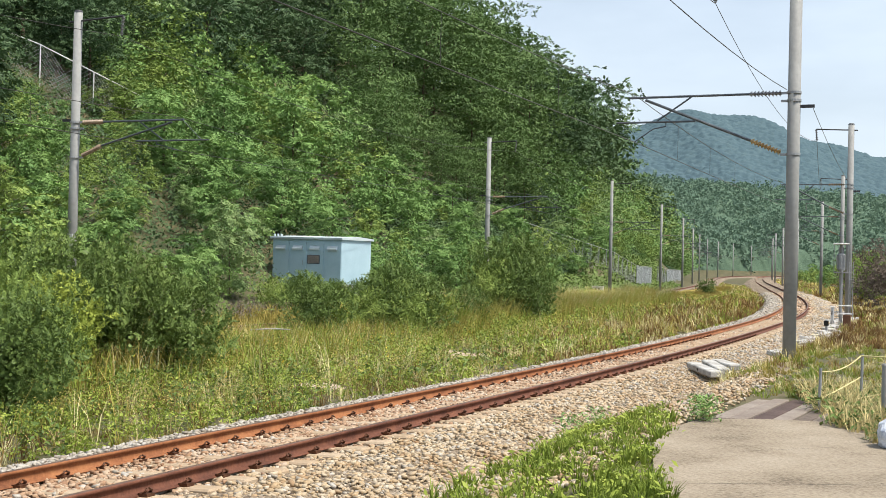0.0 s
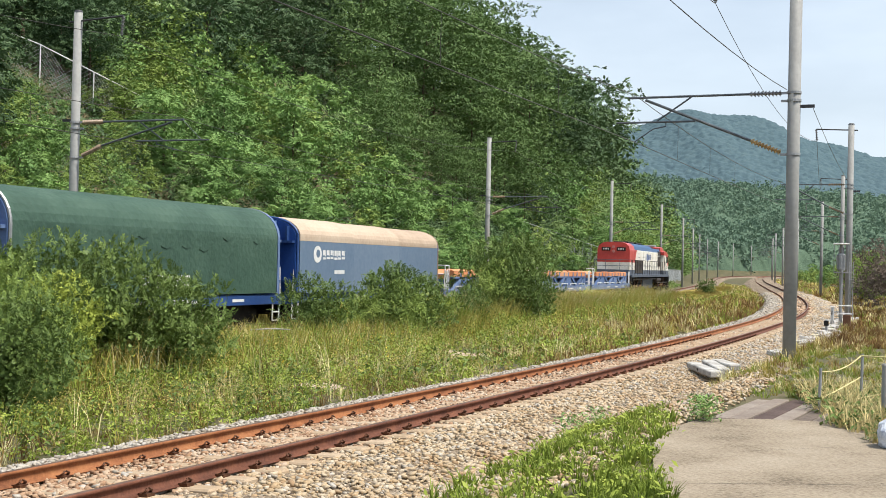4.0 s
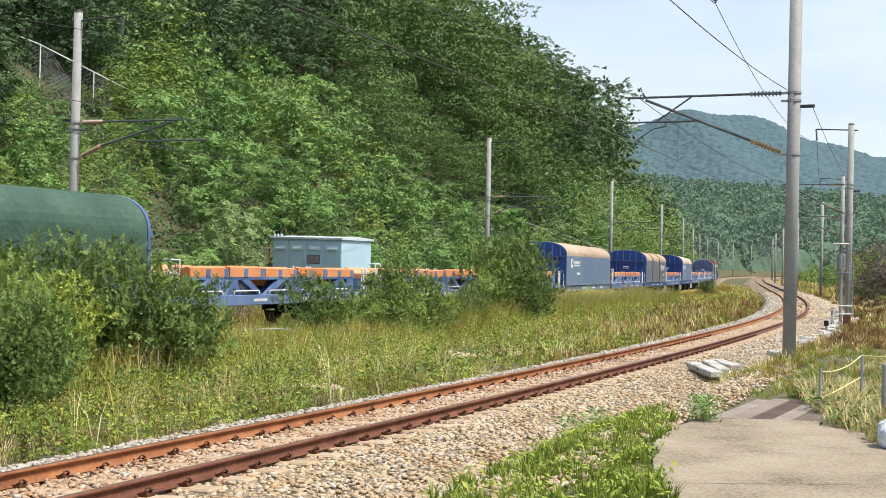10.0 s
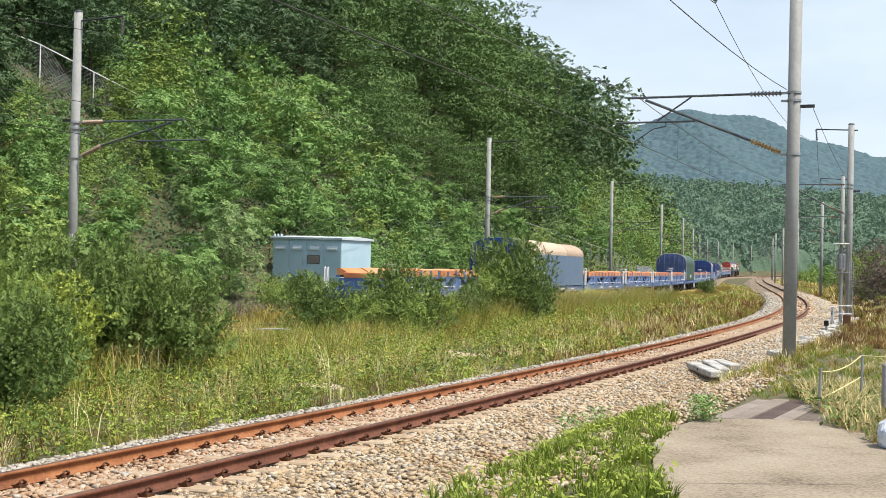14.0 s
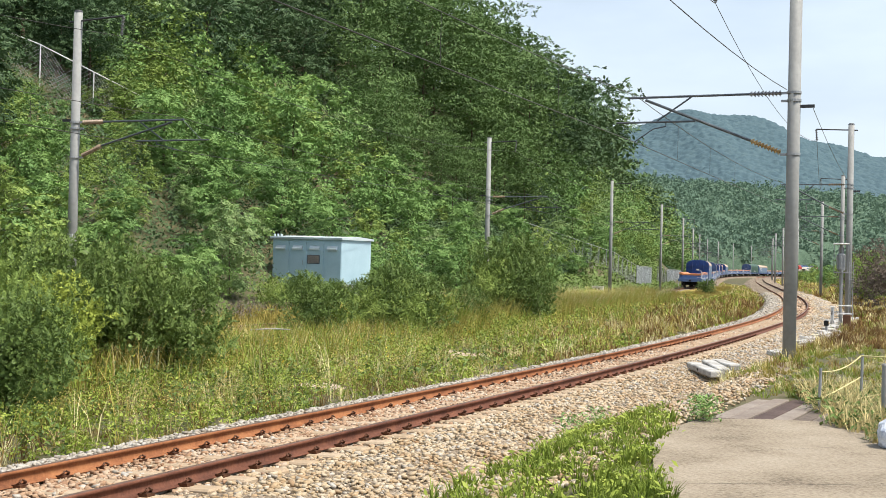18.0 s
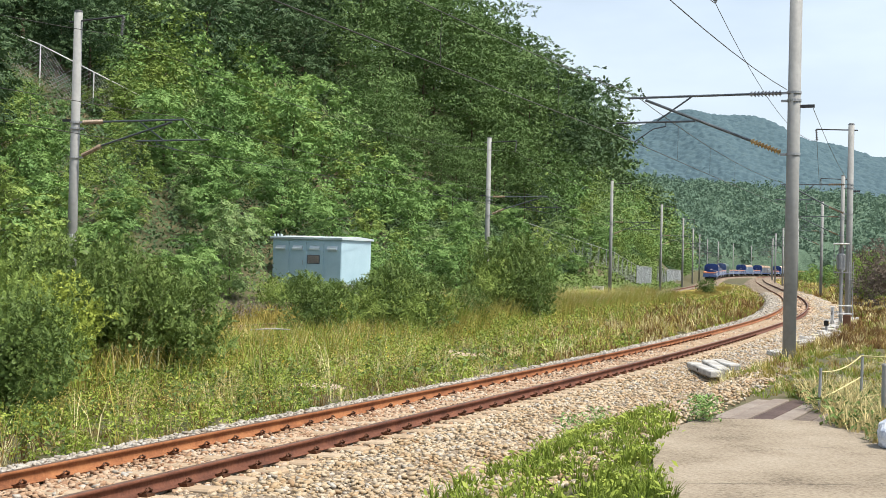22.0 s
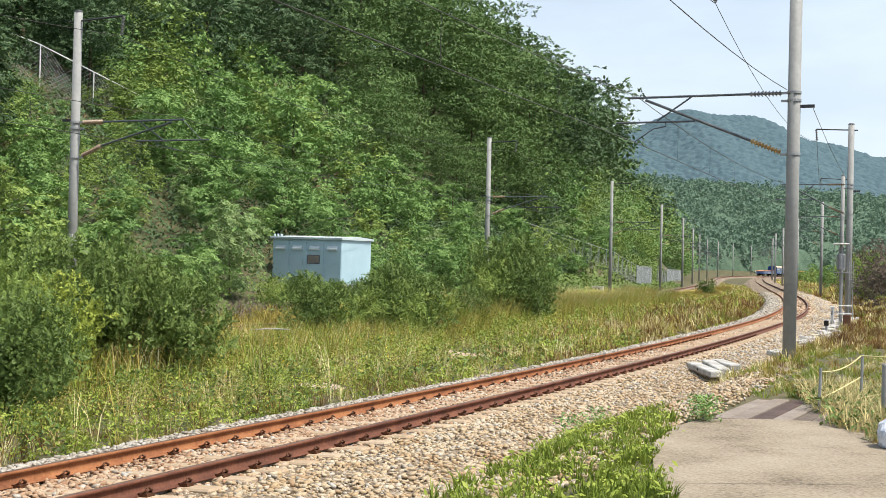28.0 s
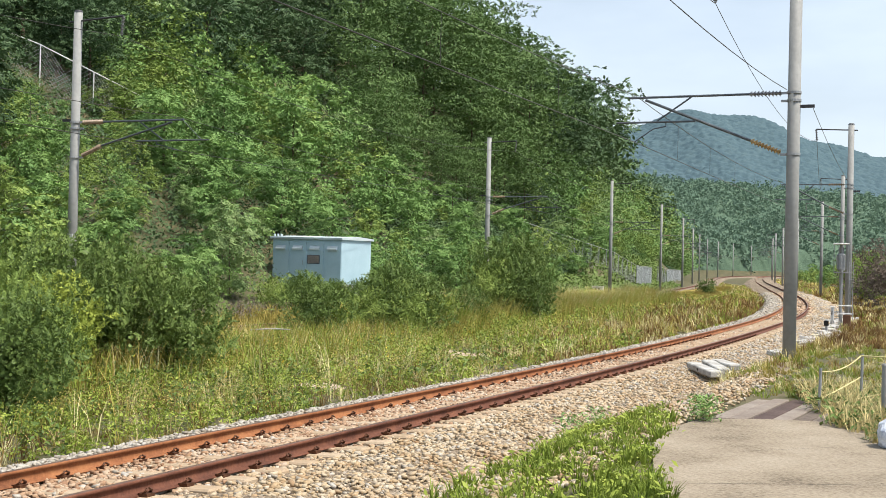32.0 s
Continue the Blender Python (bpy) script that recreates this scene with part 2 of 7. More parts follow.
def tube(bm, a, b, r, r2=None, n=10, cap=True):
    a, b = Vector(a), Vector(b)
    d = b - a
    m = Matrix.Translation((a + b) / 2) @ d.to_track_quat("Z", "Y").to_matrix().to_4x4()
    bmesh.ops.create_cone(bm, cap_ends=cap, segments=n, radius1=r, radius2=r if r2 is None else r2, depth=d.length, matrix=m)
    return bm


def bent(bm, pts, r, n=8):
    for a, b in zip(pts, pts[1:]):
        tube(bm, a, b, r, n=n)
    return bm


def extrude(bm, prof, x0, x1, axis="y"):
    """Closed outline prof of (u, z), extruded along y (u is x) or along x (u is y)."""
    def at(u, z, w):
        return (u, w, z) if axis == "y" else (w, u, z)
    a = [bm.verts.new(at(u, z, x0)) for u, z in prof]
    b = [bm.verts.new(at(u, z, x1)) for u, z in prof]
    n = len(prof)
    for i in range(n):
        bm.faces.new((a[i], a[(i + 1) % n], b[(i + 1) % n], b[i]))
    bm.faces.new(a)
    bm.faces.new(list(reversed(b)))
    return bm


def B():
    return bmesh.new()


def mesh_np(name, verts, quads=None, tris=None):
    """A mesh from arrays of vertices and of faces."""
    me = bpy.data.meshes.new(name)
    nq = 0 if quads is None else len(quads)
    nt = 0 if tris is None else len(tris)
    me.vertices.add(len(verts))
    me.vertices.foreach_set("co", np.asarray(verts, np.float32).ravel())
    loops = np.concatenate(([quads.ravel()] if nq else []) + ([tris.ravel()] if nt else [])).astype(np.int32)
    me.loops.add(len(loops))
    me.loops.foreach_set("vertex_index", loops)
    me.polygons.add(nq + nt)
    starts = np.concatenate([np.arange(nq) * 4, nq * 4 + np.arange(nt) * 3]).astype(np.int32)
    me.polygons.foreach_set("loop_start", starts)
    me.update(calc_edges=True)
    return me


rng = np.random.default_rng(7)

# ---- the two tracks in plan ----
STEP = 1.0


class Line:
    """A track's centre line from its heading and its curvature at some stations."""

    def __init__(self, x, y, heading, stations, curvature, s0, s1, rise):
        self.s = np.arange(s0, s1 + STEP, STEP)
        k = np.interp(self.s, stations, np.array(curvature) * 1e-3)
        k[self.s < stations[0]] = 0
        k[self.s > stations[-1] + 60] = 0.0002
        psi = np.concatenate([[0], np.cumsum((k[1:] + k[:-1]) / 2 * STEP)])
        i0 = int(round(-s0 / STEP))
        self.psi = psi - psi[i0] + heading
        mid = (self.psi[1:] + self.psi[:-1]) / 2
        self.x = np.concatenate([[0], np.cumsum(np.sin(mid) * STEP)])
        self.y = np.concatenate([[0], np.cumsum(np.cos(mid) * STEP)])
        self.x += x - self.x[i0]
        self.y += y - self.y[i0]
        self.z = np.interp(self.s, *rise)

    def at(self, s, side=0.0, up=0.0):
        a = np.interp(s, self.s, self.psi)
        return np.array([np.interp(s, self.s, self.x) + side * np.cos(a), np.interp(s, self.s, self.y) - side * np.sin(a),
                         np.interp(s, self.s, self.z) + up])

    def heading(self, s):
        return float(np.interp(s, self.s, self.psi))

    def place(self, s, side=0.0, up=0.0):
        """A pose on the line: its y axis runs along the track, its x axis to the right."""
        x, y, z = self.at(s, side, up)
        return Matrix.Translation((x, y, z)) @ Matrix.Rotation(-self.heading(s), 4, "Z")

    def lateral(self, x, y):
        """Station and signed distance (right of the line is positive) of points."""
        x, y = np.asarray(x, float), np.asarray(y, float)
        s = np.interp(y, self.y, self.s)
        for _ in range(3):
            a = np.interp(s, self.s, self.psi)
            dx, dy = x - np.interp(s, self.s, self.x), y - np.interp(s, self.s, self.y)
            s = s + dx * np.sin(a) + dy * np.cos(a)
        a = np.interp(s, self.s, self.psi)
        dx, dy = x - np.interp(s, self.s, self.x), y - np.interp(s, self.s, self.y)
        return s, dx * np.cos(a) - dy * np.sin(a)


FAR = Line(-6.49, 36.42, 0.388, (-40, 10, 60, 110, 160, 210, 260, 310, 360, 410, 460),
           (-0.697, -0.947, -1.58, -0.45, -0.696, 0.432, 0.401, 2.383, 2.769, 2.742, 2.742), -460, 900, ((0, 200, 360, 900), (0, 0, 0.8, 1.0)))
NEAR = Line(0.571, 20.208, 0.4282, (-15, 10, 25, 40, 55, 70, 85, 105, 130, 170, 220, 280, 340, 400),
            (1.39, -2.183, -1.589, -3.364, -2.57, -1.263, -1.009, -0.697, -0.032, 0.113, 0.351, 0.075, 2.086, 1.889), -300, 700,
            ((0, 120, 220, 320, 700), (0, 0, 0.284, 0.721, 1.02)))
CANT = 0.07


def smooth(t):
    t = np.clip(t, 0, 1)
    return t * t * (3 - 2 * t)


def bumps(x, y, w, seed):
    """Cheap rolling noise in about -1..1."""
    a = np.sin(x / w + seed) * np.cos(y / w * 1.3 + seed * 2.1)
    b = np.sin((x + y) / w * 2.3 + seed * 3.7) * np.cos((x - 1.7 * y) / w * 1.9 + seed)
    return 0.6 * a + 0.4 * b


def ground_z(x, y):
    x, y = np.asarray(x, float), np.asarray(y, float)
    sn, dn = NEAR.lateral(x, y)
    sf, df = FAR.lateral(x, y)
    zf = np.interp(sf, FAR.s, FAR.z)
    zn = np.interp(sn, NEAR.s, NEAR.z)
    mid = -0.62 + 0.10 * bumps(x, y, 2.6, 1.0) + np.minimum(zf, zn)
    mid = mid + 0.30 * smooth((6.5 - df) / 4.0) + 0.30 * smooth((sf - 3) / 7) * (1 - smooth((sf - 48) / 16)) * smooth((8.0 - df) / 3.0)
    # right of the near track
    right = zn - 0.55 + 0.78 * smooth((dn - 1.9) / 2.2) - 0.45 * smooth((sn - 12) / 16) + 0.03 * bumps(x, y, 1.7, 2.0) * smooth((dn - 5) / 3)
    z = np.where(dn > 1.2, right, mid)
    # far track's bed
    bed = smooth(1 - (np.abs(df) - 1.8) / 1.6)
    z = z * (1 - bed) + (zf - 0.42) * bed
    # bank and hill left of the far track
    lat = -df
    slope = 0.68 + 0.47 * smooth((sf - 35) / 45) - 0.85 * smooth((sf - 150) / 80)
    bank = 1.15 * smooth((lat - 3.4) / 2.6)
    hill = slope * np.clip(lat - 7.5 + 2.6 * smooth((sf - 60) / 30), 0, None)
    cap = 42
    hill = cap * (1 - np.exp(-hill / cap))
    hill = hill * (1 + 0.10 * bumps(x, y, 9.0, 4.0))
    hill = hill * smooth((y + 10) / 40)
    bank = bank * smooth((y + 10) / 30) * (1 - smooth((sf - 180) / 60))
    return np.where(lat > 3.0, z * (1 - smooth((lat - 3) / 1.5)) + (zf - 0.4) * smooth((lat - 3) / 1.5) + bank + hill, z)


# ---- ground ----
def axis(lo, a, b, hi, fine, grow):
    mid = list(np.arange(a, b, fine))
    up, st = [b], fine
    while up[-1] < hi:
        st *= grow
        up.append(up[-1] + st)
    dn, st = [], fine
    v = a
    while v > lo:
        st *= grow
        v -= st
        dn.append(v)
    return np.array(dn[::-1] + mid + up)


gx, gy = axis(-2500, -26, 34, 2500, 0.5, 1.13), axis(-900, 4, 90, 3000, 0.5, 1.10)
GX, GY = np.meshgrid(gx, gy)
GZ = ground_z(GX, GY)
nx, ny = len(gx), len(gy)
idx = np.arange(nx * ny).reshape(ny, nx)
quads = np.stack([idx[:-1, :-1], idx[:-1, 1:], idx[1:, 1:], idx[1:, :-1]], -1).reshape(-1, 4)
ground_me = mesh_np("ground", np.stack([GX, GY, GZ], -1).reshape(-1, 3), quads)
ground_me.shade_smooth()
ground = part("ground", ground_me, M_GROUND, None)
tagged(ground, "uneven meadow soil between two railway tracks, rising to a wooded hill", "ground", kind="structure")


def sweep(line, prof, s0, s1, ds=1.0, closed=False):
    """A strip along a line from an outline of (side, up)."""
    ss = np.arange(s0, s1 + ds / 2, ds)
    n = len(prof)
    v = np.array([line.at(s, a, b) for s in ss for a, b in prof])
    i = np.arange(len(ss) * n).reshape(len(ss), n)
    if closed:
        i = np.concatenate([i, i[:, :1]], 1)
    q = np.stack([i[:-1, :-1], i[:-1, 1:], i[1:, 1:], i[1:, :-1]], -1).reshape(-1, 4)
    return v, q


def ballast(name, line, s0, s1, prof, label):
    v, q = sweep(line, prof, s0, s1, 0.5)
    v[:, 2] += 0.02 * bumps(v[:, 0], v[:, 1], 0.23, 3.0)
    ob = part(name, mesh_np(name, v, q), M_BALLAST, None)
    return tagged(ob, label, "ballast", kind="structure")


NEAR_BED = [(-3.2, -0.85), (-2.5, -0.52), (-1.75, -0.20), (-0.95, -0.17), (-0.7, -0.19), (0.0, -0.165), (0.6, -0.15), (0.85, -0.12), (1.7, -0.11), (2.4, -0.20), (3.2, -0.30), (4.4, -0.40), (5.2, -0.65)]
ballast("ballast_near_track", NEAR, -40, 420, NEAR_BED, "pale crushed stone ballast bed under the rusty curved track")
ss, dd = np.arange(-16, 15.1, 0.5), np.array([2.0, 2.5, 3.0, 3.6, 4.2, 4.6])
A = np.array([NEAR.at(s, d) for s in ss for d in dd])
A[:, 2] = ground_z(A[:, 0], A[:, 1]) + np.tile([0.03, 0.03, 0.03, 0.03, 0.02, -0.06], len(ss))
ai = np.arange(len(A)).reshape(len(ss), len(dd))
apron = part("gravel_apron", mesh_np("gravel_apron", A, np.stack([ai[:-1, :-1], ai[:-1, 1:], ai[1:, 1:], ai[1:, :-1]], -1).reshape(-1, 4)), M_BALLAST, None)
tagged(apron, "spread of pale crushed stone beside the near track", "ballast", kind="structure")
FAR_BED = [(-3.0, -0.7), (-1.8, -0.18), (0.0, -0.14), (1.8, -0.18), (3.0, -0.7)]
ballast("ballast_far_track", FAR, -440, 800, FAR_BED, "dusty stone ballast bed under the overgrown far track")


def soil_patch(x, y, rx, ry):
    a = np.linspace(0, 6.283, 25)[:-1]
    rad = 1 + 0.25 * np.sin(a * 3 + x) + 0.15 * np.sin(a * 7 + y)
    v = [(x, y)] + [(x + rx * k * math.cos(t) * f, y + ry * k * math.sin(t) * f) for f in (0.5, 1.0) for t, k in zip(a, rad)]
    v = np.array(v)
    z = ground_z(v[:, 0], v[:, 1]) + 0.035
    z[25:] -= 0.06
    n = 24
    tri = np.array([(0, 1 + i, 1 + (i + 1) % n) for i in range(n)])
    qd = np.array([(1 + i, 25 + i, 25 + (i + 1) % n, 1 + (i + 1) % n) for i in range(n)])
    ob = part("bare_soil", mesh_np("bare_soil", np.column_stack([v, z]), qd, tri), M_SAND, None)
    tagged(ob, "bare pinkish sandy soil patch in the meadow", "soil", kind="structure")


soil_patch(0.72, 36.6, 0.75, 1.9)
soil_patch(-2.6, 26.5, 0.7, 0.8)

# ---- tracks ----
RAIL = [(-0.065, -0.153), (-0.065, -0.14), (-0.012, -0.118), (-0.009, -0.045), (-0.034, -0.034), (-0.036, -0.008), (-0.028, 0.0),
        (0.028, 0.0), (0.036, -0.008), (0.034, -0.034), (0.009, -0.045), (0.012, -0.118), (0.065, -0.14), (0.065, -0.153)]


def rail(line, side, s0, s1, lift, parent, ds, rust=None):
    v, q = sweep(line, [(side + a, b + lift) for a, b in RAIL], s0, s1, ds, closed=True)
    me = mesh_np("rail", v, q)
    ob = part("rail", me, rust or M_RUST, parent)
    me.materials.append(M_RAILHEAD)
    n = len(RAIL)
    me.polygons.foreach_set("material_index", np.tile([1 if k == 6 else 0 for k in range(n)], len(q) // n).astype(np.int32))
    return ob


near_track = empty("railway_track_near")
tagged(near_track, "rusty curved railway track on concrete sleepers in stone ballast", "railway track", kind="structure")
rail(NEAR, -0.7525, -60, 430, 0.0, near_track, 0.5)
rail(NEAR, 0.7525, -60, 430, CANT * 0.9, near_track, 0.5, M_RUSTDARK)
far_track = empty("railway_track_far")
tagged(far_track, "rusty far railway track half hidden by tall grass", "railway track", kind="structure")
rail(FAR, -0.7525, -450, 850, 0.0, far_track, 2.0, rust=M_RUSTDARK)
rail(FAR, 0.7525, -450, 850, 0.0, far_track, 2.0, rust=M_RUSTDARK)

bm = B()
box(bm, -1.2, 1.2, -0.12, 0.12, -0.2, 0.0, 0.02)
sleeper_me = bpy.data.meshes.new("sleeper")
bm.to_mesh(sleeper_me)
bm.free()
sleeper_me.materials.append(M_SLEEPER)
bm = B()
for sg in (-1, 1):
    bent(bm, [(0.075, sg * 0.05, 0.0), (0.13, sg * 0.045, 0.035), (0.115, sg * 0.01, 0.055)], 0.012, 5)
box(bm, 0.045, 0.15, -0.06, 0.06, -0.02, 0.012)
clip_me = bpy.data.meshes.new("rail_clip")
bm.to_mesh(clip_me)
bm.free()
clip_me.materials.append(M_CLIP)


def lay_sleepers(line, track, s0, s1, clips_to, cant):
    s = s0
    while s < s1:
        ob = new("sleeper", sleeper_me)
        ob.parent = track
        ob.matrix_basis = line.place(s, 0, -0.160 + cant / 2) @ Matrix.Rotation(-math.atan2(cant, 1.5), 4, "Y")
        if s < clips_to:
            for side, turn, lift in ((-0.7525, 0, 0), (-0.7525, 180, 0), (0.7525, 0, cant), (0.7525, 180, cant)):
                c = new("rail_clip", clip_me)
                c.parent = track
                c.matrix_basis = line.place(s, side, -0.135 + lift) @ Matrix.Rotation(radians(turn), 4, "Z")
        s += 0.6


# ---- overhead line masts ----
def insulator(bm, a, b, r, n):
    a, b = Vector(a), Vector(b)
    tube(bm, a, b, r * 0.45, n=8)
    for i in range(n):
        p = a.lerp(b, (i + 0.5) / n)
        d = (b - a).normalized() * 0.018
        tube(bm, p - d, p + d, r, r * 0.55, n=10)
    return bm


def mast(m, height, reach, label, r=0.145, rt=0.125, flip=1, arm=True, top_arm=1.6, detail="", lift=0.0, squat=0.0, ins=None, reg=0.0):
    """A concrete mast; its cantilever reaches to its local x times flip. Attach points are returned in world space."""
    ob = empty("catenary_mast", m)
    tagged(ob, label, "overhead line mast", "masts along the railway")
    f = flip
    bm = B()
    tube(bm, (0, 0, -1.2), (0, 0, height), r, rt, n=20)
    part("pole", bm, M_CONC, ob, smooth_sides=True)
    bm = B()
    tube(bm, (0, 0, height), (0, 0, height + 0.05), rt + 0.012, rt * 0.8, n=16)
    part("cap", bm, M_DARKSTEEL, ob)
    zt, zb, zr = 6.35 + lift - squat, 4.95 + lift, 5.62 + lift - 0.6 * squat + reg
    zc = 5.3 + lift - 0.5 * squat
    ins_top, ins_low = ins or (M_INSUL, M_INSUL)
    pts = {}
    if arm:
        for z in (zt, zt - 0.18, zb):
            bm = B()
            tube(bm, (0, 0, z - 0.028), (0, 0, z + 0.028), r + 0.01, n=16)
            box(bm, f * r, f * (r + 0.14), -0.03, 0.03, z - 0.025, z + 0.025)
            part("clamp_band", bm, M_STEEL, ob)
        bm = B()
        tube(bm, (f * 1.0, 0, zt), (f * (reach + 0.15), 0, zt), 0.028, n=8)
        part("top_tube", bm, M_ARM, ob)
        bm = B()
        tube(bm, (f * 0.95, 0, zb + 0.33), (f * (reach - 0.25), 0, zt - 0.06), 0.032, n=8)
        part("diagonal_tube", bm, M_ARM, ob)
        bm = B()
        tube(bm, (f * (reach - 1.45), 0, zr), (f * (reach + 0.45), 0, zr), 0.024, n=8)
        part("registration_tube", bm, M_ARM, ob)
        if squat:
            bm = B()
            tube(bm, (f * (reach + 0.1), 0, zt), (f * (reach + 0.75), 0, zr), 0.012, n=6)
            part("stay_rod", bm, M_ARM, ob)
            bm = B()
            tube(bm, (f * (reach + 0.4), 0, zr), (f * (reach + 1.0), 0, zr), 0.02, n=6)
            part("tube_end", bm, M_ARM, ob)
        bm = B()
        tube(bm, (f * (reach - 1.4), 0, zt + 0.02), (f * (reach - 0.5), 0, zr), 0.02, n=6)
        part("cross_strut", bm, M_ARM, ob)
        bm = B()
        insulator(bm, (f * 0.28, 0, zt), (f * 1.0, 0, zt), 0.075, 9)
        part("insulator", bm, ins_top, ob, "ribbed insulator")
        bm = B()
        insulator(bm, (f * 0.28, 0, zb + 0.05), (f * 0.95, 0, zb + 0.33), 0.075, 9)
        part("insulator", bm, ins_low, ob, "brown ribbed insulator")
        bm = B()
        bent(bm, [(f * (reach - 0.75), 0, zr - 0.1), (f * (reach - 0.45), 0, zr - 0.16), (f * (reach + 0.0), 0, zc)], 0.014, 6)
        tube(bm, (f * (reach - 0.75), 0, zr), (f * (reach - 0.75), 0, zr - 0.12), 0.012, n=6)
        part("steady_arm", bm, M_ARM, ob)
        pts["contact"] = m @ Vector((f * reach, 0, zc))
        pts["messenger"] = m @ Vector((f * reach, 0, zt + 0.06))
    bm = B()
    tube(bm, (-f * 0.3, 0, height - 0.28), (f * top_arm, 0, height - 0.2), 0.03, n=8)
    part("top_bracket", bm, M_DARKSTEEL, ob)
    bm = B()
    insulator(bm, (f * top_arm, 0, height - 0.22), (f * (top_arm - 0.05), 0, height - 0.75), 0.07, 5)
    part("insulator", bm, M_INSGREY, ob, "grey ribbed insulator")
    pts["feeder"] = m @ Vector((f * (top_arm - 0.05), 0, height - 0.78))
    bm = B()
    box(bm, -f * 0.45, f * 0.1, -0.03, 0.03, 6.0 + lift, 6.07 + lift)
    part("ground_wire_bracket", bm, M_DARKSTEEL, ob)
    pts["ground_wire"] = m @ Vector((-f * 0.42, 0, 5.98 + lift))
    if detail == "plate":
        bm = B()
        box(bm, 0.0, 0.13, -r - 0.012, -r + 0.004, 2.35, 2.72)
        part("number_plate", bm, M_WHITE, ob, "small white plate with unreadable marks")
    if detail == "flange":
        bm = B()
        tube(bm, (0, 0, 0.0), (0, 0, 0.12), 0.21, 0.19, n=16)
        base = part("base_flange", bm, M_CONC, ob, "grey flared base")
        for k in range(8):
            a = k * math.pi / 4
            u = Vector((math.cos(a), math.sin(a), 0))
            bm = B()
            tube(bm, u * 0.19 + Vector((0, 0, 0.05)), u * r * 0.97 + Vector((0, 0, 0.34)), 0.016, 0.01, n=5)
            part("fin", bm, M_GREYSKIRT, base)
    return pts


def wire(name, a, b, sag, r, label, n=14):
    a, b = Vector(a), Vector(b)
    cu = bpy.data.curves.new(name, "CURVE")
    cu.dimensions = "3D"
    cu.bevel_depth, cu.bevel_resolution, cu.use_fill_caps = r, 1, True
    sp = cu.splines.new("POLY")
    sp.points.add(n)
    for i in range(n + 1):
        t = i / n
        p = a.lerp(b, t)
        sp.points[i].co = (p.x, p.y, p.z - 4 * sag * t * (1 - t), 1)
    cu.materials.append(M_WIRE)
    ob = new(name, cu)
    return tagged(ob, label, "wire", "overhead wires")


def string_wires(sets, drops=True):
    for a, b in zip(sets, sets[1:]):
        span = (Vector(b["contact"]) - Vector(a["contact"])).length
        wire("contact_wire", a["contact"], b["contact"], 0.02, 0.009, "thin dark contact wire above the track")
        sag = 0.35 * (span / 35) ** 2
        wire("messenger_wire", a["messenger"], b["messenger"], min(sag, 0.7), 0.009, "thin dark messenger wire above the contact wire")
        wire("feeder_wire", a["feeder"], b["feeder"], 0.8, 0.009, "thin dark feeder wire between mast tops")
        if drops:
            for k in range(1, 6):
                t = k / 6
                c = Vector(a["contact"]).lerp(b["contact"], t)
                d = Vector(a["messenger"]).lerp(b["messenger"], t)
                d.z -= 4 * min(sag, 0.7) * t * (1 - t)
                wire("dropper", c, d, 0, 0.005, "thin dropper between contact and messenger wire", 1)


# far line: masts on the hill side
far_sets = [dict(contact=FAR.at(-38, 0, 5.3), messenger=FAR.at(-38, 0, 6.4), feeder=FAR.at(-38, -1.2, 8.5))]
for i, (s, lat) in enumerate(((-2.6, 3.6), (33.2, 3.3), (68.0, 3.0), (106.5, 2.9), (144.2, 2.8), (191.0, 2.8), (240.0, 2.8), (283.6, 2.8), (317.5, 2.8), (347.0, 2.8), (373.6, 2.8))):
    far_sets.append(mast(FAR.place(s, -lat), 9.2 + min(0.6, 0.1 * i), lat, "grey concrete mast with a bracket over the far track", r=0.15, rt=0.12, flip=1,
                         detail="plate" if i == 0 else "", squat=0.38))
string_wires(far_sets[:7])
# near line: masts on the camera's side
near_sets = [dict(contact=NEAR.at(-24, 0, 5.3), messenger=NEAR.at(-24, 0, 6.4), feeder=NEAR.at(-24, 2.6, 8.9))]
NEAR_MASTS = ((9.6, 3.68, 9.1), (41.5, 3.0, 9.2), (75.5, 3.3, 9.4), (108.0, 3.5, 9.3), (149.5, 3.3, 9.3), (189.0, 3.0, 9.3), (227.0, 2.8, 9.4), (270.0, 2.8, 9.4), (310.0, 2.8, 9.4))
for i, (s, d, h) in enumerate(NEAR_MASTS):
    near_sets.append(mast(NEAR.place(s, d), h, d, "tall grey concrete mast with a bracket over the near track", r=0.15, rt=0.14, flip=-1, detail="flange" if i == 0 else "", lift=-0.17 if i == 0 else 0, ins=(M_INSGREY, M_OCHRE) if i == 0 else None, reg=0.14 if i == 0 else 0.0, top_arm=1.87 if i == 0 else 1.6))
string_wires(near_sets[:7])
for a, b in zip(near_sets[1:6], near_sets[2:7]):
    wire("ground_wire", a["ground_wire"], b["ground_wire"], 0.35, 0.007, "thin ground wire strung between masts")
wire("ground_wire", NEAR.at(-24, 4.2, 6.5), NEAR.at(9.6, 3.52, 6.25), 0.6, 0.008, "thin ground wire strung between masts")


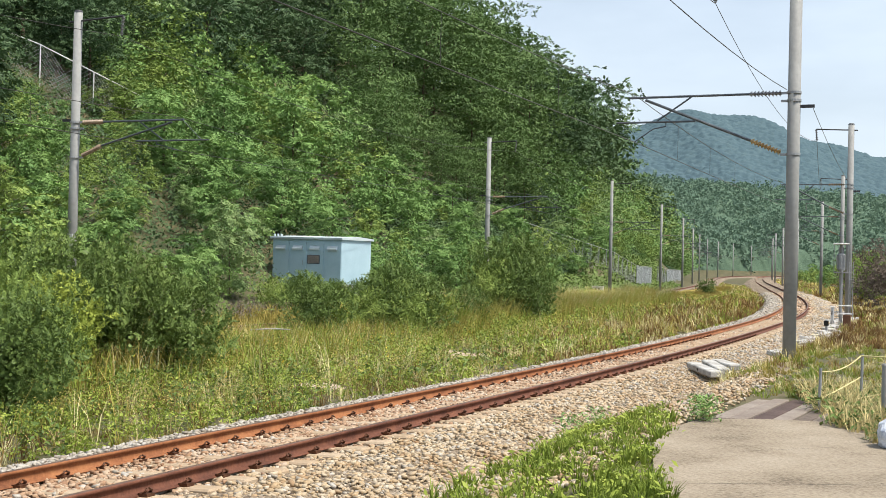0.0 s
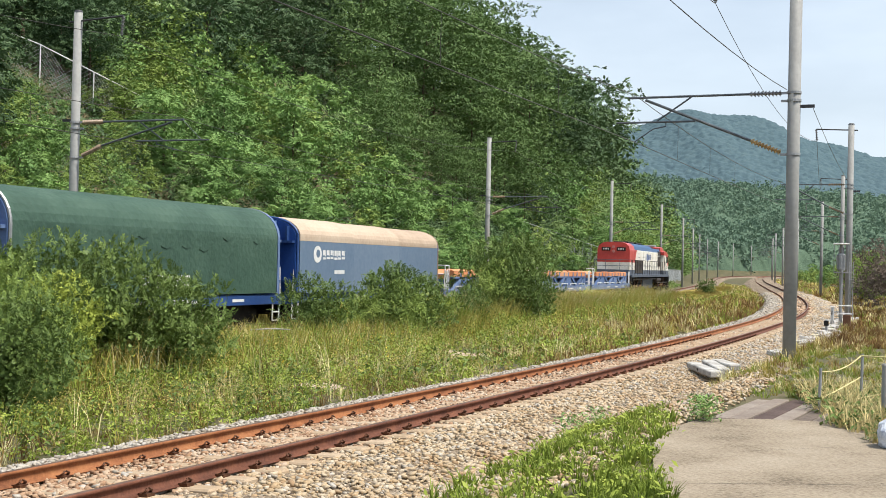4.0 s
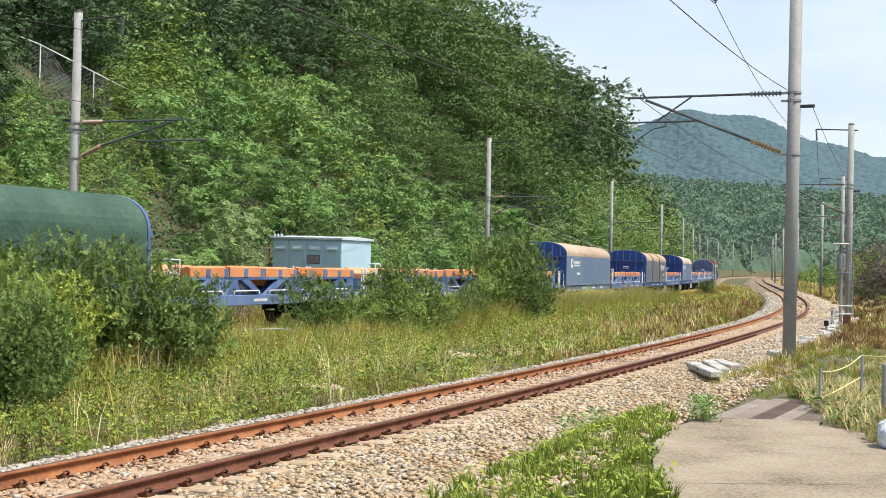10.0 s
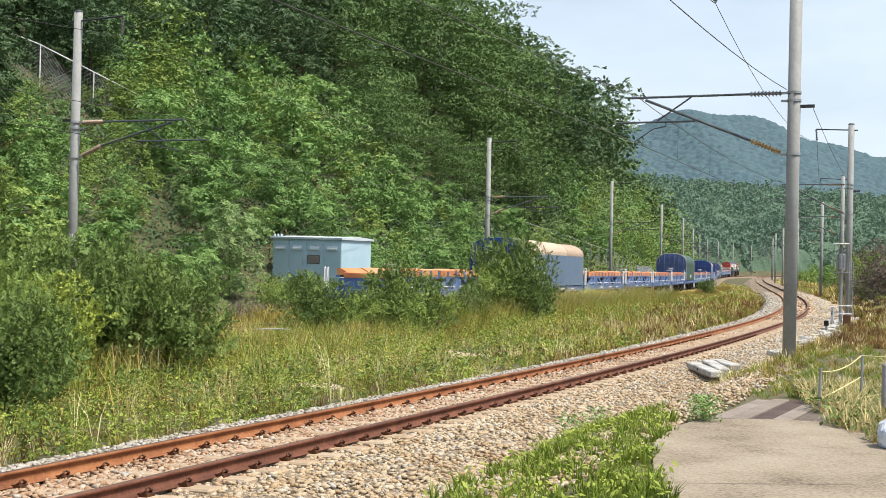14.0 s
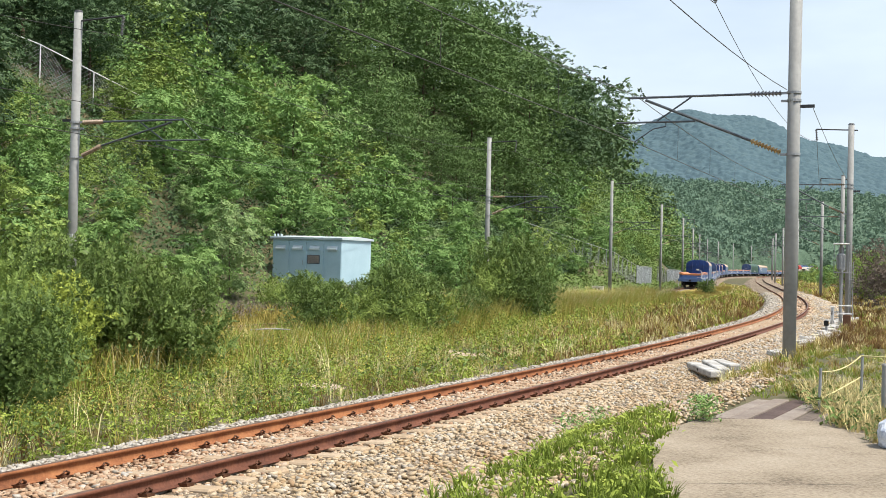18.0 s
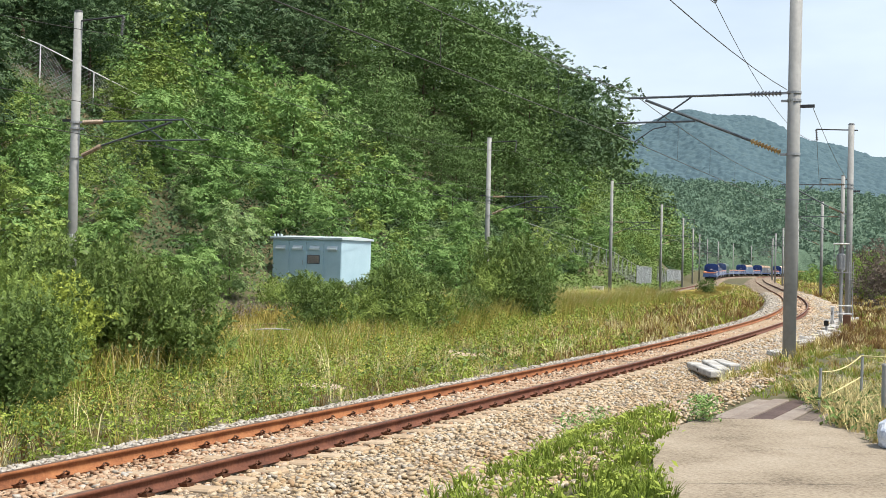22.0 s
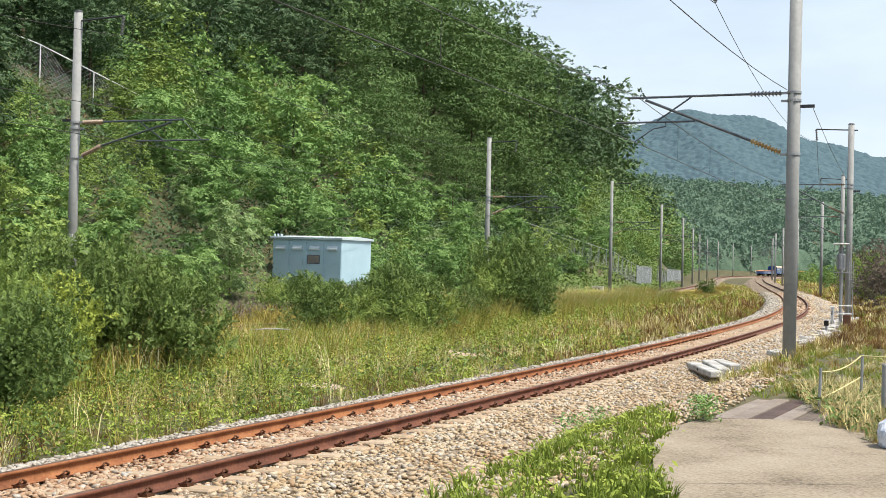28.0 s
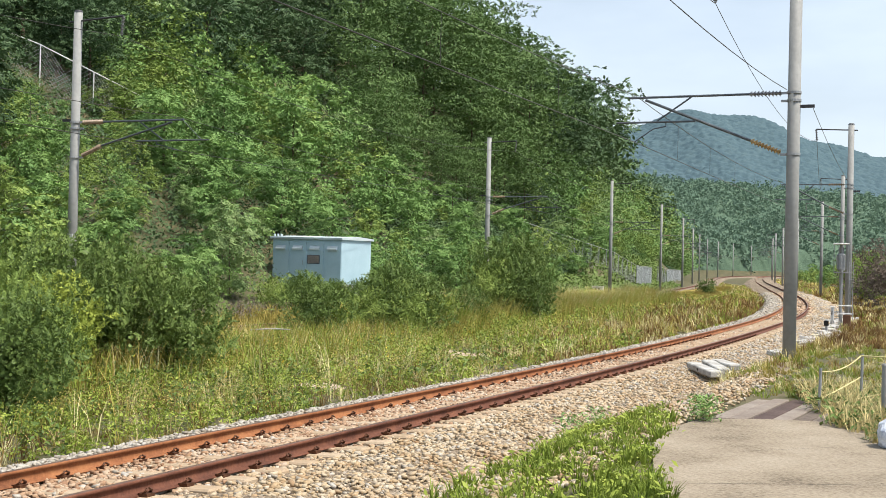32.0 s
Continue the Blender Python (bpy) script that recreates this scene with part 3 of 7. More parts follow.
# ---- equipment hut ----
def hut():
    m = FAR.place(17.5, -6.62)
    m.translation.z = 0.98
    ob = empty("equipment_hut", m @ Matrix.Rotation(radians(-5.4), 4, "Z"))
    tagged(ob, "pale blue metal equipment hut with louvred doors on the bank", "equipment hut")
    w, d, h = 3.7, 2.6, 2.1
    x0, x1 = -w / 2, w / 2
    bm = B()
    box(bm, x0 - 0.05, x1 + 0.05, -0.05, d + 0.05, -0.5, 0.1, 0.02)
    part("plinth", bm, M_CONC, ob)
    bm = B()
    box(bm, x0, x1, 0, d, 0.1, h, 0.015)
    part("body", bm, M_HUT, ob)
    for a, b, z in ((x0 - 0.1, -0.12, h + 0.02), (-0.14, x1 + 0.08, h)):
        bm = B()
        extrude(bm, [(-0.12, z), (-0.12, z + 0.09), (d / 2, z + 0.17), (d + 0.12, z + 0.09), (d + 0.12, z)], a, b, axis="x")
        part("roof", bm, M_HUTROOF, ob)
    for i in range(4):
        c = x0 + w * (i + 0.5) / 4
        bm = B()
        box(bm, c - w / 8 + 0.02, c + w / 8 - 0.02, -0.03, 0.0, 0.18, h - 0.1, 0.008)
        door = part("door", bm, M_HUT, ob)
        bm = B()
        extrude(bm, [(-0.03, 1.82), (-0.12, 1.70), (-0.12, 1.62), (-0.03, 1.64)], c - 0.26, c + 0.26, axis="x")
        for k in range(3):
            box(bm, c - 0.24, c + 0.24, -0.05, -0.028, 1.66 + k * 0.05, 1.68 + k * 0.05)
        part("louvre", bm, M_HUTROOF, door)
        if i in (1, 2):
            bm = B()
            tube(bm, (c + (0.3 if i == 1 else -0.3), -0.06, 0.95), (c + (0.3 if i == 1 else -0.3), -0.06, 1.15), 0.012)
            part("handle", bm, M_STEEL, door)
    bm = B()
    box(bm, 0.06, 0.72, -0.05, -0.032, 1.0, 1.4)
    sign = part("notice_board", bm, M_GREYSKIRT, ob, "small framed notice with unreadable lines")
    bm = B()
    box(bm, 0.09, 0.69, -0.056, -0.051, 1.03, 1.37)
    part("notice_sheet", bm, M_TIMBER, sign)
    bm = B()
    for k in range(6):
        box(bm, 0.13, 0.65 - 0.07 * (k % 3), -0.0595, -0.0565, 1.07 + 0.045 * k, 1.085 + 0.045 * k)
    part("text_bars", bm, M_GREYSKIRT, sign)
    for k in range(3):
        bm = B()
        x = x0 + 0.02 + 0.18 * k
        tube(bm, (x, 0.1, h + 0.12), (x, 0.1, h + 0.24), 0.05, n=8)
        part("roof_vent", bm, M_HUTROOF, ob)


hut()


# ---- fences ----
def steel_fence(points, height, label, panel=False, name="steel_fence", pipe=M_STEEL):
    ob = empty(name)
    tagged(ob, label, "fence")
    for (ax, ay), (bx, by) in zip(points, points[1:]):
        az, bz = float(ground_z(ax, ay)), float(ground_z(bx, by))
        L = math.hypot(bx - ax, by - ay)
        k = max(1, int(round(L / 2.4)))
        for i in range(k):
            t0, t1 = i / k, (i + 1) / k
            a = Vector((ax + (bx - ax) * t0, ay + (by - ay) * t0, az + (bz - az) * t0))
            b = Vector((ax + (bx - ax) * t1, ay + (by - ay) * t1, az + (bz - az) * t1))
            up = Vector((0, 0, height))
            bm = B()
            tube(bm, a - Vector((0, 0, 0.4)), a + up, 0.035, n=8)
            part("post", bm, pipe, ob)
            bm = B()
            tube(bm, a + up, b + up, 0.03, n=6)
            part("top_rail", bm, pipe, ob)
            if panel:
                bm = B()
                run = (b - a) / 22
                for j in range(22):
                    p = a + run * j
                    q = p + run * 0.34
                    thick = Vector((-run.y, run.x, 0)).normalized() * 0.012
                    ring = [bm.verts.new(v + w9) for w9 in (Vector((0, 0, 0.05)), up * 0.97) for v in (p - thick, q - thick, q + thick, p + thick)]
                    for f9 in ((0, 1, 5, 4), (1, 2, 6, 5), (2, 3, 7, 6), (3, 0, 4, 7), (4, 5, 6, 7)):
                        bm.faces.new([ring[i9] for i9 in f9])
                tagged(part("picket_panel", bm, M_PANEL, ob), kind="stuff")
            else:
                bm = B()
                side = (b - a).normalized()
                for j in range(13):
                    p = a.lerp(b, j / 13)
                    q = p + side * min(height, (b - p).length)
                    if (q - p).length > 0.2:
                        tube(bm, p + Vector((0, 0, 0.1)), p + Vector((0, 0, 0.1)) + side * (q - p).length + Vector((0, 0, (q - p).length * 0.95)), 0.006, n=3, cap=False)
                    p2 = a.lerp(b, j / 13)
                    q2 = p2 - side * min(height, (p2 - a).length)
                    if (q2 - p2).length > 0.2:
                        tube(bm, p2 + Vector((0, 0, 0.1)), q2 + Vector((0, 0, 0.1 + (q2 - p2).length * 0.95)), 0.006, n=3, cap=False)
                part("wire_mesh", bm, M_STEEL, ob)
    return ob


M_PANEL = mat("pale_sheet_steel", [(0.42, 0.46, 0.48), (0.55, 0.58, 0.60)], 2.0, 0.5, 0.3, 0.1)
F = FAR.at
steel_fence([tuple(F(66, -10.0)[:2]), tuple(F(76, -7.6)[:2]), tuple(F(87, -5.6)[:2]), tuple(F(98, -4.8)[:2])], 2.3, "galvanised steel mesh fence stepping down the bank")
steel_fence([tuple(F(98.5, -4.7)[:2]), tuple(F(113, -4.5)[:2])], 2.3, "pale steel picket fence beside the far track", panel=True, name="picket_fence")
steel_fence([tuple(F(124, -4.8)[:2]), tuple(F(136, -4.5)[:2])], 2.2, "low galvanised mesh fence beside the far track")
steel_fence([tuple(F(137, -4.5)[:2]), tuple(F(186, -4.4)[:2])], 2.1, "pale steel picket fence beside the far track", panel=True, name="picket_fence")
steel_fence([(-26.5, 62.6), (-21.5, 64.0), (-16.2, 65.4)], 2.3, "white steel mesh fence high on the wooded slope", name="hill_fence", pipe=M_WHITE)


M_DARKWOOD = mat("dark_timber", [(0.05, 0.032, 0.028), (0.11, 0.075, 0.065)], 2.0, 0.9, bump=0.4)


# ---- crossing pad, planks, rope posts ----
def pad():
    bm = B()
    pts = [(1.75, 8.2), (1.85, 10.3), (2.05, 11.6), (2.25, 12.9), (2.75, 14.2), (3.2, 15.05), (4.0, 15.2), (4.72, 15.08), (5.0, 14.4), (5.12, 13.2), (5.2, 11.5), (6.5, 9.5), (6.5, 6.0), (1.9, 6.0)]
    top = [bm.verts.new((x, y, 0.27)) for x, y in pts]
    bot = [bm.verts.new((x, y, -0.1)) for x, y in pts]
    n = len(pts)
    bm.faces.new(top)
    for i in range(n):
        bm.faces.new((top[i], bot[i], bot[(i + 1) % n], top[(i + 1) % n]))
    bmesh.ops.bevel(bm, geom=[e for e in bm.edges if all(v in top for v in e.verts)], offset=0.03, segments=2, affect="EDGES")
    ob = part("pavement", bm, M_PAD, None)
    tagged(ob, "worn pale concrete slab with stains beside the ballast", "pavement", kind="structure")


pad()
# expansion joint and cracks of the slab
for a, bq, w in (((1.9, 10.45), (5.6, 10.75), 0.006), ((3.1, 12.4), (4.3, 12.9), 0.003)):
    a, bq = Vector((*a, 0.2705)), Vector((*bq, 0.2705))
    n9 = (bq - a).cross(Vector((0, 0, 1))).normalized() * w
    bm = B()
    pts = [a.lerp(bq, t / 12) + n9 * random.uniform(-0.6, 0.6) for t in range(13)]
    for p, q in zip(pts, pts[1:]):
        bm.faces.new([bm.verts.new(p - n9), bm.verts.new(q - n9), bm.verts.new(q + n9), bm.verts.new(p + n9)])
    part("slab_crack", bm, M_DARK, bpy.data.objects["pavement"])
planks = empty("plank_deck", pose(4.62, 16.35, 0.25, 0, 0, -27))
tagged(planks, "weathered timber planks laid over the ditch beside the slab", "plank deck")
for i, (x, w, y0, y1) in enumerate(((-0.62, 0.2, -1.35, 1.2), (-0.40, 0.22, -1.45, 1.35), (-0.16, 0.24, -1.4, 1.45), (0.10, 0.22, -1.5, 1.3), (0.34, 0.2, -1.35, 1.45), (0.56, 0.18, -1.2, 1.3), (0.77, 0.2, -1.25, 1.2), (0.99, 0.17, -1.1, 1.05))):
    bm = B()
    box(bm, x, x + w, y0, y1, -0.1, 0.012 * (i % 2), 0.012)
    part("plank", bm, M_DARKWOOD if i == 2 else M_TIMBER, planks)

rope_fence = empty("rope_fence")
tagged(rope_fence, "grey posts joined by sagging yellow rope beside the slab", "rope fence")
rp = [Vector((5.05, 16.2, 0.22)), Vector((5.95, 17.2, 0.2)), Vector((6.6, 16.0, 0.2))]
hts = (0.62, 0.78, 1.0)
for p, h in zip(rp[:2], hts):
    bm = B()
    tube(bm, p - Vector((0, 0, 0.3)), p + Vector((0.02, 0, h)), 0.021, n=10)
    part("post", bm, M_STEEL, rope_fence)
for a, b, sg in ((rp[0] + Vector((0, 0, 0.58)), rp[1] + Vector((0, 0, 0.75)), 0.08), (rp[0] + Vector((0, 0, 0.2)), rp[1] + Vector((0, 0, 0.45)), 0.01),
                 (rp[1] + Vector((0, 0, 0.75)), rp[2] + Vector((0.3, 0, 0.85)), 0.02), (rp[0] + Vector((0.1, 0, 0.15)), rp[2] + Vector((0, 0, 0.62)), 0.06)):
    bm = B()
    pts = [a.lerp(b, t / 10) - Vector((0, 0, 4 * sg * t / 10 * (1 - t / 10))) for t in range(11)]
    bent(bm, pts, 0.009, 6)
    part("rope", bm, M_ROPE, rope_fence)


def sack():
    bm = B()
    bmesh.ops.create_icosphere(bm, subdivisions=4, radius=1.0)
    for v in bm.verts:
        d = noise.noise(v.co * 3.0) * 0.12 + noise.noise(v.co * 9.0) * 0.04
        k = 1 + d
        v.co = Vector((v.co.x * 0.34 * k, v.co.y * 0.26 * k, max(-0.12, v.co.z * 0.24 * k) + 0.12))
    ob = part("sack", bm, M_SACK, None)
    ob.matrix_basis = pose(4.98, 12.95, 0.27, 0, 0, 30)
    tagged(ob, "crumpled blue and white striped sack at the slab's edge", "sack")


sack()
bm = B()
tube(bm, (0, 0, -0.3), (0, 0, 0.78), 0.045, n=14)
gp = part("pole", bm, M_CONC, empty("marker_post", pose(5.53, 15.1, 0.2)))
tagged(gp.parent, "short weathered grey concrete post at the weeds", "post")
bm = B()
tube(bm, (0, 0, 0.78), (0, 0, 0.8), 0.048, 0.035, n=14)
part("cap", bm, M_CONC, gp.parent)

# spare concrete beams and cable trough lids lying along the ballast edge
def concrete_beam(x, y, z, a, tilt, L, w, label, group):
    ob = empty("concrete_beam", pose(x, y, z, tilt, tilt * 0.6, a))
    tagged(ob, label, "concrete beam", group)
    bm = B()
    box(bm, -L / 2, L / 2, -w, w, -0.07, 0.06, 0.02)
    part("beam", bm, M_WHITECONC, ob)
    # a thin dark plate stands in for the shaded recess for lifting
    bm = B()
    box(bm, -0.1, 0.02, -w - 0.004, -w + 0.002, -0.03, 0.02)
    part("lifting_slot", bm, M_DARK, ob)


for i, (x, y, a, L) in enumerate(((5.62, 25.9, -87, 1.9), (5.95, 26.3, -92, 1.9), (6.25, 26.6, -84, 1.2))):
    concrete_beam(x, y, 0.0 + 0.03 * i, a, 2, L, 0.13, "pale concrete beam lying on the ballast edge", "spare concrete beams")
rl = random.Random(71)
for k in range(36):
    s9 = 16.0 + k * 1.15 + rl.uniform(-0.4, 0.4)
    x, y, z = NEAR.at(s9, 2.75 + rl.uniform(-0.45, 0.35))
    concrete_beam(x, y, z - 0.16, 90 - math.degrees(NEAR.heading(s9)) + rl.uniform(-35, 35), rl.uniform(-7, 7), rl.uniform(0.7, 1.3), rl.uniform(0.12, 0.2),
                  "pale broken trough lid lying along the ballast edge", "trough lids beside the track")


# ---- trackside signal and cabinets ----
def signal():
    ob = empty("pole_transformer", NEAR.place(37.5, 2.8, -0.1))
    tagged(ob, "grey pole-mounted transformer with canopy, ladder and guard rail", "transformer")
    bm = B()
    tube(bm, (0, 0, -0.4), (0, 0, 3.5), 0.075, n=14)
    part("post", bm, M_STEEL, ob)
    bm = B()
    tube(bm, (0, -0.24, 2.35), (0, -0.24, 2.42), 0.15, 0.18, n=16)
    tube(bm, (0, -0.24, 2.42), (0, -0.24, 3.05), 0.18, n=16)
    tube(bm, (0, -0.24, 3.05), (0, -0.24, 3.12), 0.18, 0.1, n=16)
    tank = part("tank", bm, M_STEEL, ob, "light grey ribbed tank")
    for x in (-0.09, 0.09):
        bm = B()
        insulator(bm, (x, -0.24, 3.1), (x, -0.24, 3.4), 0.05, 4)
        part("bushing", bm, M_INSGREY, tank)
    for k in range(5):
        bm = B()
        u = math.pi * (1.05 + 0.225 * k)
        box(bm, math.cos(u) * 0.21 - 0.012, math.cos(u) * 0.21 + 0.012, -0.24 + math.sin(u) * 0.21 - 0.02, -0.24 + math.sin(u) * 0.21 + 0.02, 2.45, 3.0)
        part("cooling_fin", bm, M_STEEL, tank)
    bm = B()
    box(bm, -0.36, 0.34, -0.45, 0.2, 3.5, 3.56, 0.02)
    part("canopy", bm, M_WHITE, ob, "white canopy plate")
    for x in (-0.3, 0.28):
        bm = B()
        tube(bm, (x, -0.3, 2.3), (x, -0.3, 3.5), 0.018, n=6)
        part("canopy_stay", bm, M_STEEL, ob)
    bm = B()
    box(bm, -0.3, 0.3, -0.42, 0.05, 2.24, 2.3)
    part("platform", bm, M_STEEL, ob)
    bm = B()
    for sx in (0.34, 0.5):
        tube(bm, (sx, 0, 0.2), (sx, 0, 2.75), 0.022, n=6)
    for k in range(8):
        tube(bm, (0.34, 0, 0.4 + k * 0.31), (0.5, 0, 0.4 + k * 0.31), 0.014, n=6)
    part("ladder", bm, M_STEEL, ob)
    bm = B()
    for z in (0.45, 0.8):
        for a, b in (((-0.1, -0.2), (0.45, -0.2)), ((0.45, -0.2), (0.45, 0.2)), ((-0.1, -0.2), (-0.1, 0.2))):
            tube(bm, (*a, z), (*b, z), 0.025, n=6)
    part("guard_rail", bm, M_WHITE, ob, "white guard rail")
    bm = B()
    box(bm, 0.12, 0.44, -0.16, 0.1, -0.1, 0.4, 0.02)
    part("switch_box", bm, M_BROWNRIB, ob, "rusty brown switch box")


signal()


def cabinet(m, w, d, h, label, material=M_WHITE):
    ob = empty("relay_box", m)
    tagged(ob, label, "relay box")
    bm = B()
    box(bm, -w / 2, w / 2, -d / 2, d / 2, 0.15, h, 0.02)
    part("body", bm, material, ob)
    bm = B()
    for sx in (-w / 3, w / 3):
        tube(bm, (sx, 0, -0.5), (sx, 0, 0.16), 0.03, n=8)
    part("leg", bm, M_STEEL, ob)
    bm = B()
    box(bm, -w / 2 - 0.03, w / 2 + 0.03, -d / 2 - 0.03, d / 2 + 0.03, h, h + 0.04)
    part("lid", bm, material, ob)
    bm = B()
    box(bm, -w / 4, -w / 12, -d / 2 - 0.006, -d / 2 + 0.002, h * 0.55, h * 0.8)
    box(bm, w / 12, w / 5, -d / 2 - 0.006, -d / 2 + 0.002, h * 0.6, h * 0.8)
    part("vent", bm, M_DARK, ob)


relay_pose = FAR.place(68.0, -4.0)
relay_pose.translation.z = float(ground_z(relay_pose.translation.x, relay_pose.translation.y)) + 0.15
cabinet(relay_pose, 0.95, 0.4, 0.62, "low cream relay box in the grass beside the far track", M_CREAM)
cabinet(NEAR.place(37.8, 2.45, -0.15), 0.14, 0.2, 0.75, "narrow white relay box beside the transformer post")
for s, d in ((31.0, 2.6),):
    ob = empty("marker_stake", NEAR.place(s, d, -0.2))
    tagged(ob, "short grey marker stake in the ballast edge", "marker stake")
    bm = B()
    box(bm, -0.05, 0.05, -0.05, 0.05, -0.2, 0.5, 0.01)
    part("stake", bm, M_STEEL, ob)
    bm = B()
    box(bm, -0.09, 0.09, -0.07, -0.05, 0.25, 0.45)
    part("plate", bm, M_DARK, ob)


# ---- vegetation ----
def unit(v):
    return v / np.maximum(np.linalg.norm(v, axis=-1, keepdims=True), 1e-9)


def leaves(name, c, nrm, size, ratio=0.45, droop=0.25, r=rng):
    """Kite-shaped folded leaves at points c that face along nrm."""
    n = len(c)
    size = np.broadcast_to(size, (n,))[:, None]
    u = unit(np.cross(nrm, r.normal(size=(n, 3))))
    v = np.cross(nrm, u)
    u[:, 2] -= droop
    u = unit(u)
    p = np.stack([c - u * size, c + v * size * ratio + nrm * size * 0.12, c + u * size, c - v * size * ratio + nrm * size * 0.12], 1)
    return mesh_np(name, p.reshape(-1, 3), np.arange(n * 4).reshape(n, 4))


def spray_mesh(name, c, axis, nrm, length, per, size, ratio, r):
    """Feathery sprays: leaves set in two rows along a twig at each point c."""
    n = len(c)
    t = (np.arange(per) // 2 + 0.6) / (per / 2)
    side = np.where(np.arange(per) % 2, 1.0, -1.0)
    axis = unit(axis)
    bi = unit(np.cross(nrm, axis))
    nr = np.cross(axis, bi)
    jit = r.normal(0, 0.10, (n, per, 3))
    base = c[:, None] + axis[:, None] * (length[:, None, None] * (t[None, :, None] - 0.4)) - nr[:, None] * (0.22 * length[:, None, None] * t[None, :, None] ** 2) + jit * size[:, None, None]
    u = unit(axis[:, None] * (0.55 + 0.3 * t[None, :, None]) + bi[:, None] * side[None, :, None] * (1.1 - 0.7 * t[None, :, None]) + r.normal(0, 0.22, (n, per, 3)))
    k = unit(nr[:, None] + r.normal(0, 0.28, (n, per, 3)))
    v = unit(np.cross(k, u))
    sz = (size[:, None] * r.uniform(0.7, 1.25, (n, per)))[..., None]
    p = np.stack([base, base + u * sz + v * sz * ratio + k * sz * 0.1, base + 2 * u * sz - k * sz * 0.25, base + u * sz - v * sz * ratio + k * sz * 0.1], 2)
    return mesh_np(name, p.reshape(-1, 3), np.arange(n * per * 4).reshape(-1, 4))


def crown_mesh(name, rx, rz, zc, n, size, seed, lumps=16, per=10, ratio=0.45, upright=0.0, fill=0.12, flat=0.85, rosette=1, swell=1.0):
    """Crown of leafy boughs; each is a shell of sprays, set in rosettes, over a few large inner leaves."""
    r = np.random.default_rng(seed)
    d = unit(r.normal(size=(lumps, 3)))
    d[:, 2] = np.linspace(-0.9, 1.0, lumps)
    turn = np.arange(lumps) * 2.4 + r.normal(0, 0.5, lumps)
    ring = np.sqrt(np.clip(1.05 - d[:, 2] ** 2, 0.1, 1))
    d[:, 0], d[:, 1] = np.cos(turn) * ring, np.sin(turn) * ring
    lc = d * np.array([rx, rx, rz]) * r.uniform(0.62, 0.92, (lumps, 1)) + np.array([0, 0, zc])
    lr = rx * r.uniform(0.30, 0.48, lumps) * (20 / max(lumps, 14)) ** 0.5 * swell
    g = max(8, int(n * (1 - fill) / per / rosette))
    k = r.choice(lumps, g, p=lr ** 2 / (lr ** 2).sum())
    e = unit(r.normal(size=(g, 3)))
    e[:, 2] = np.where(e[:, 2] < -0.2, -e[:, 2], e[:, 2])
    rad = lr[k][:, None] * np.clip(1 + 0.10 * r.normal(size=(g, 1)), 0.5, 1.3)
    c = lc[k] + e * rad * np.array([1, 1, flat])
    sz = size * r.uniform(0.75, 1.25, g)
    if rosette > 1:
        e, c, sz = np.repeat(e, rosette, 0), np.repeat(c, rosette, 0), np.repeat(sz, rosette)
        w = unit(e * 0.7 + np.array([0, 0, 0.6]))
        u = unit(np.cross(w, np.array([0.31, 0.87, 0.12])))
        v = np.cross(w, u)
        t = (np.tile(np.arange(rosette), g) / rosette + np.repeat(r.random(g), rosette)) * 6.283 + r.normal(0, 0.2, g * rosette)
        axis = u * np.cos(t)[:, None] + v * np.sin(t)[:, None] + 0.35 * w
        nr = unit(w + 0.2 * r.normal(size=w.shape))
        c = c + axis * (sz * per * 0.16)[:, None]
    else:
        axis = e + 0.55 * r.normal(size=(g, 3)) + np.array([0, 0, upright - 0.1])
        nr = unit(0.9 * e + np.array([0, 0, 0.75]) + 0.3 * r.normal(size=(g, 3)))
    out = spray_mesh(name, c, axis, nr, sz * per * 0.42, per, sz, ratio, r)
    # inner leaves of the boughs, and the dense heart of the crown
    q = int(n * fill)
    kk = r.choice(lumps, q)
    e = unit(r.normal(size=(q, 3)))
    inner = leaves(name, lc[kk] + e * lr[kk][:, None] * 0.58 * np.array([1, 1, flat]), unit(e + 0.3 * r.normal(size=(q, 3))), size * 1.5, 0.65, 0.1, r)
    q = max(40, n // 9)
    e = unit(r.normal(size=(q, 3)))
    heart = leaves(name, e * np.array([rx, rx, rz]) * r.uniform(0.3, 0.45, (q, 1)) + np.array([0, 0, zc]), unit(e + 0.5 * r.normal(size=(q, 3))), min(rx * 0.06, size * 1.6), 0.7, 0.1, r)
    bm = B()
    for me in (out, inner, heart):
        bm.from_mesh(me)
    bm.to_mesh(out)
    bm.free()
    bpy.data.meshes.remove(inner)
    bpy.data.meshes.remove(heart)
    return out


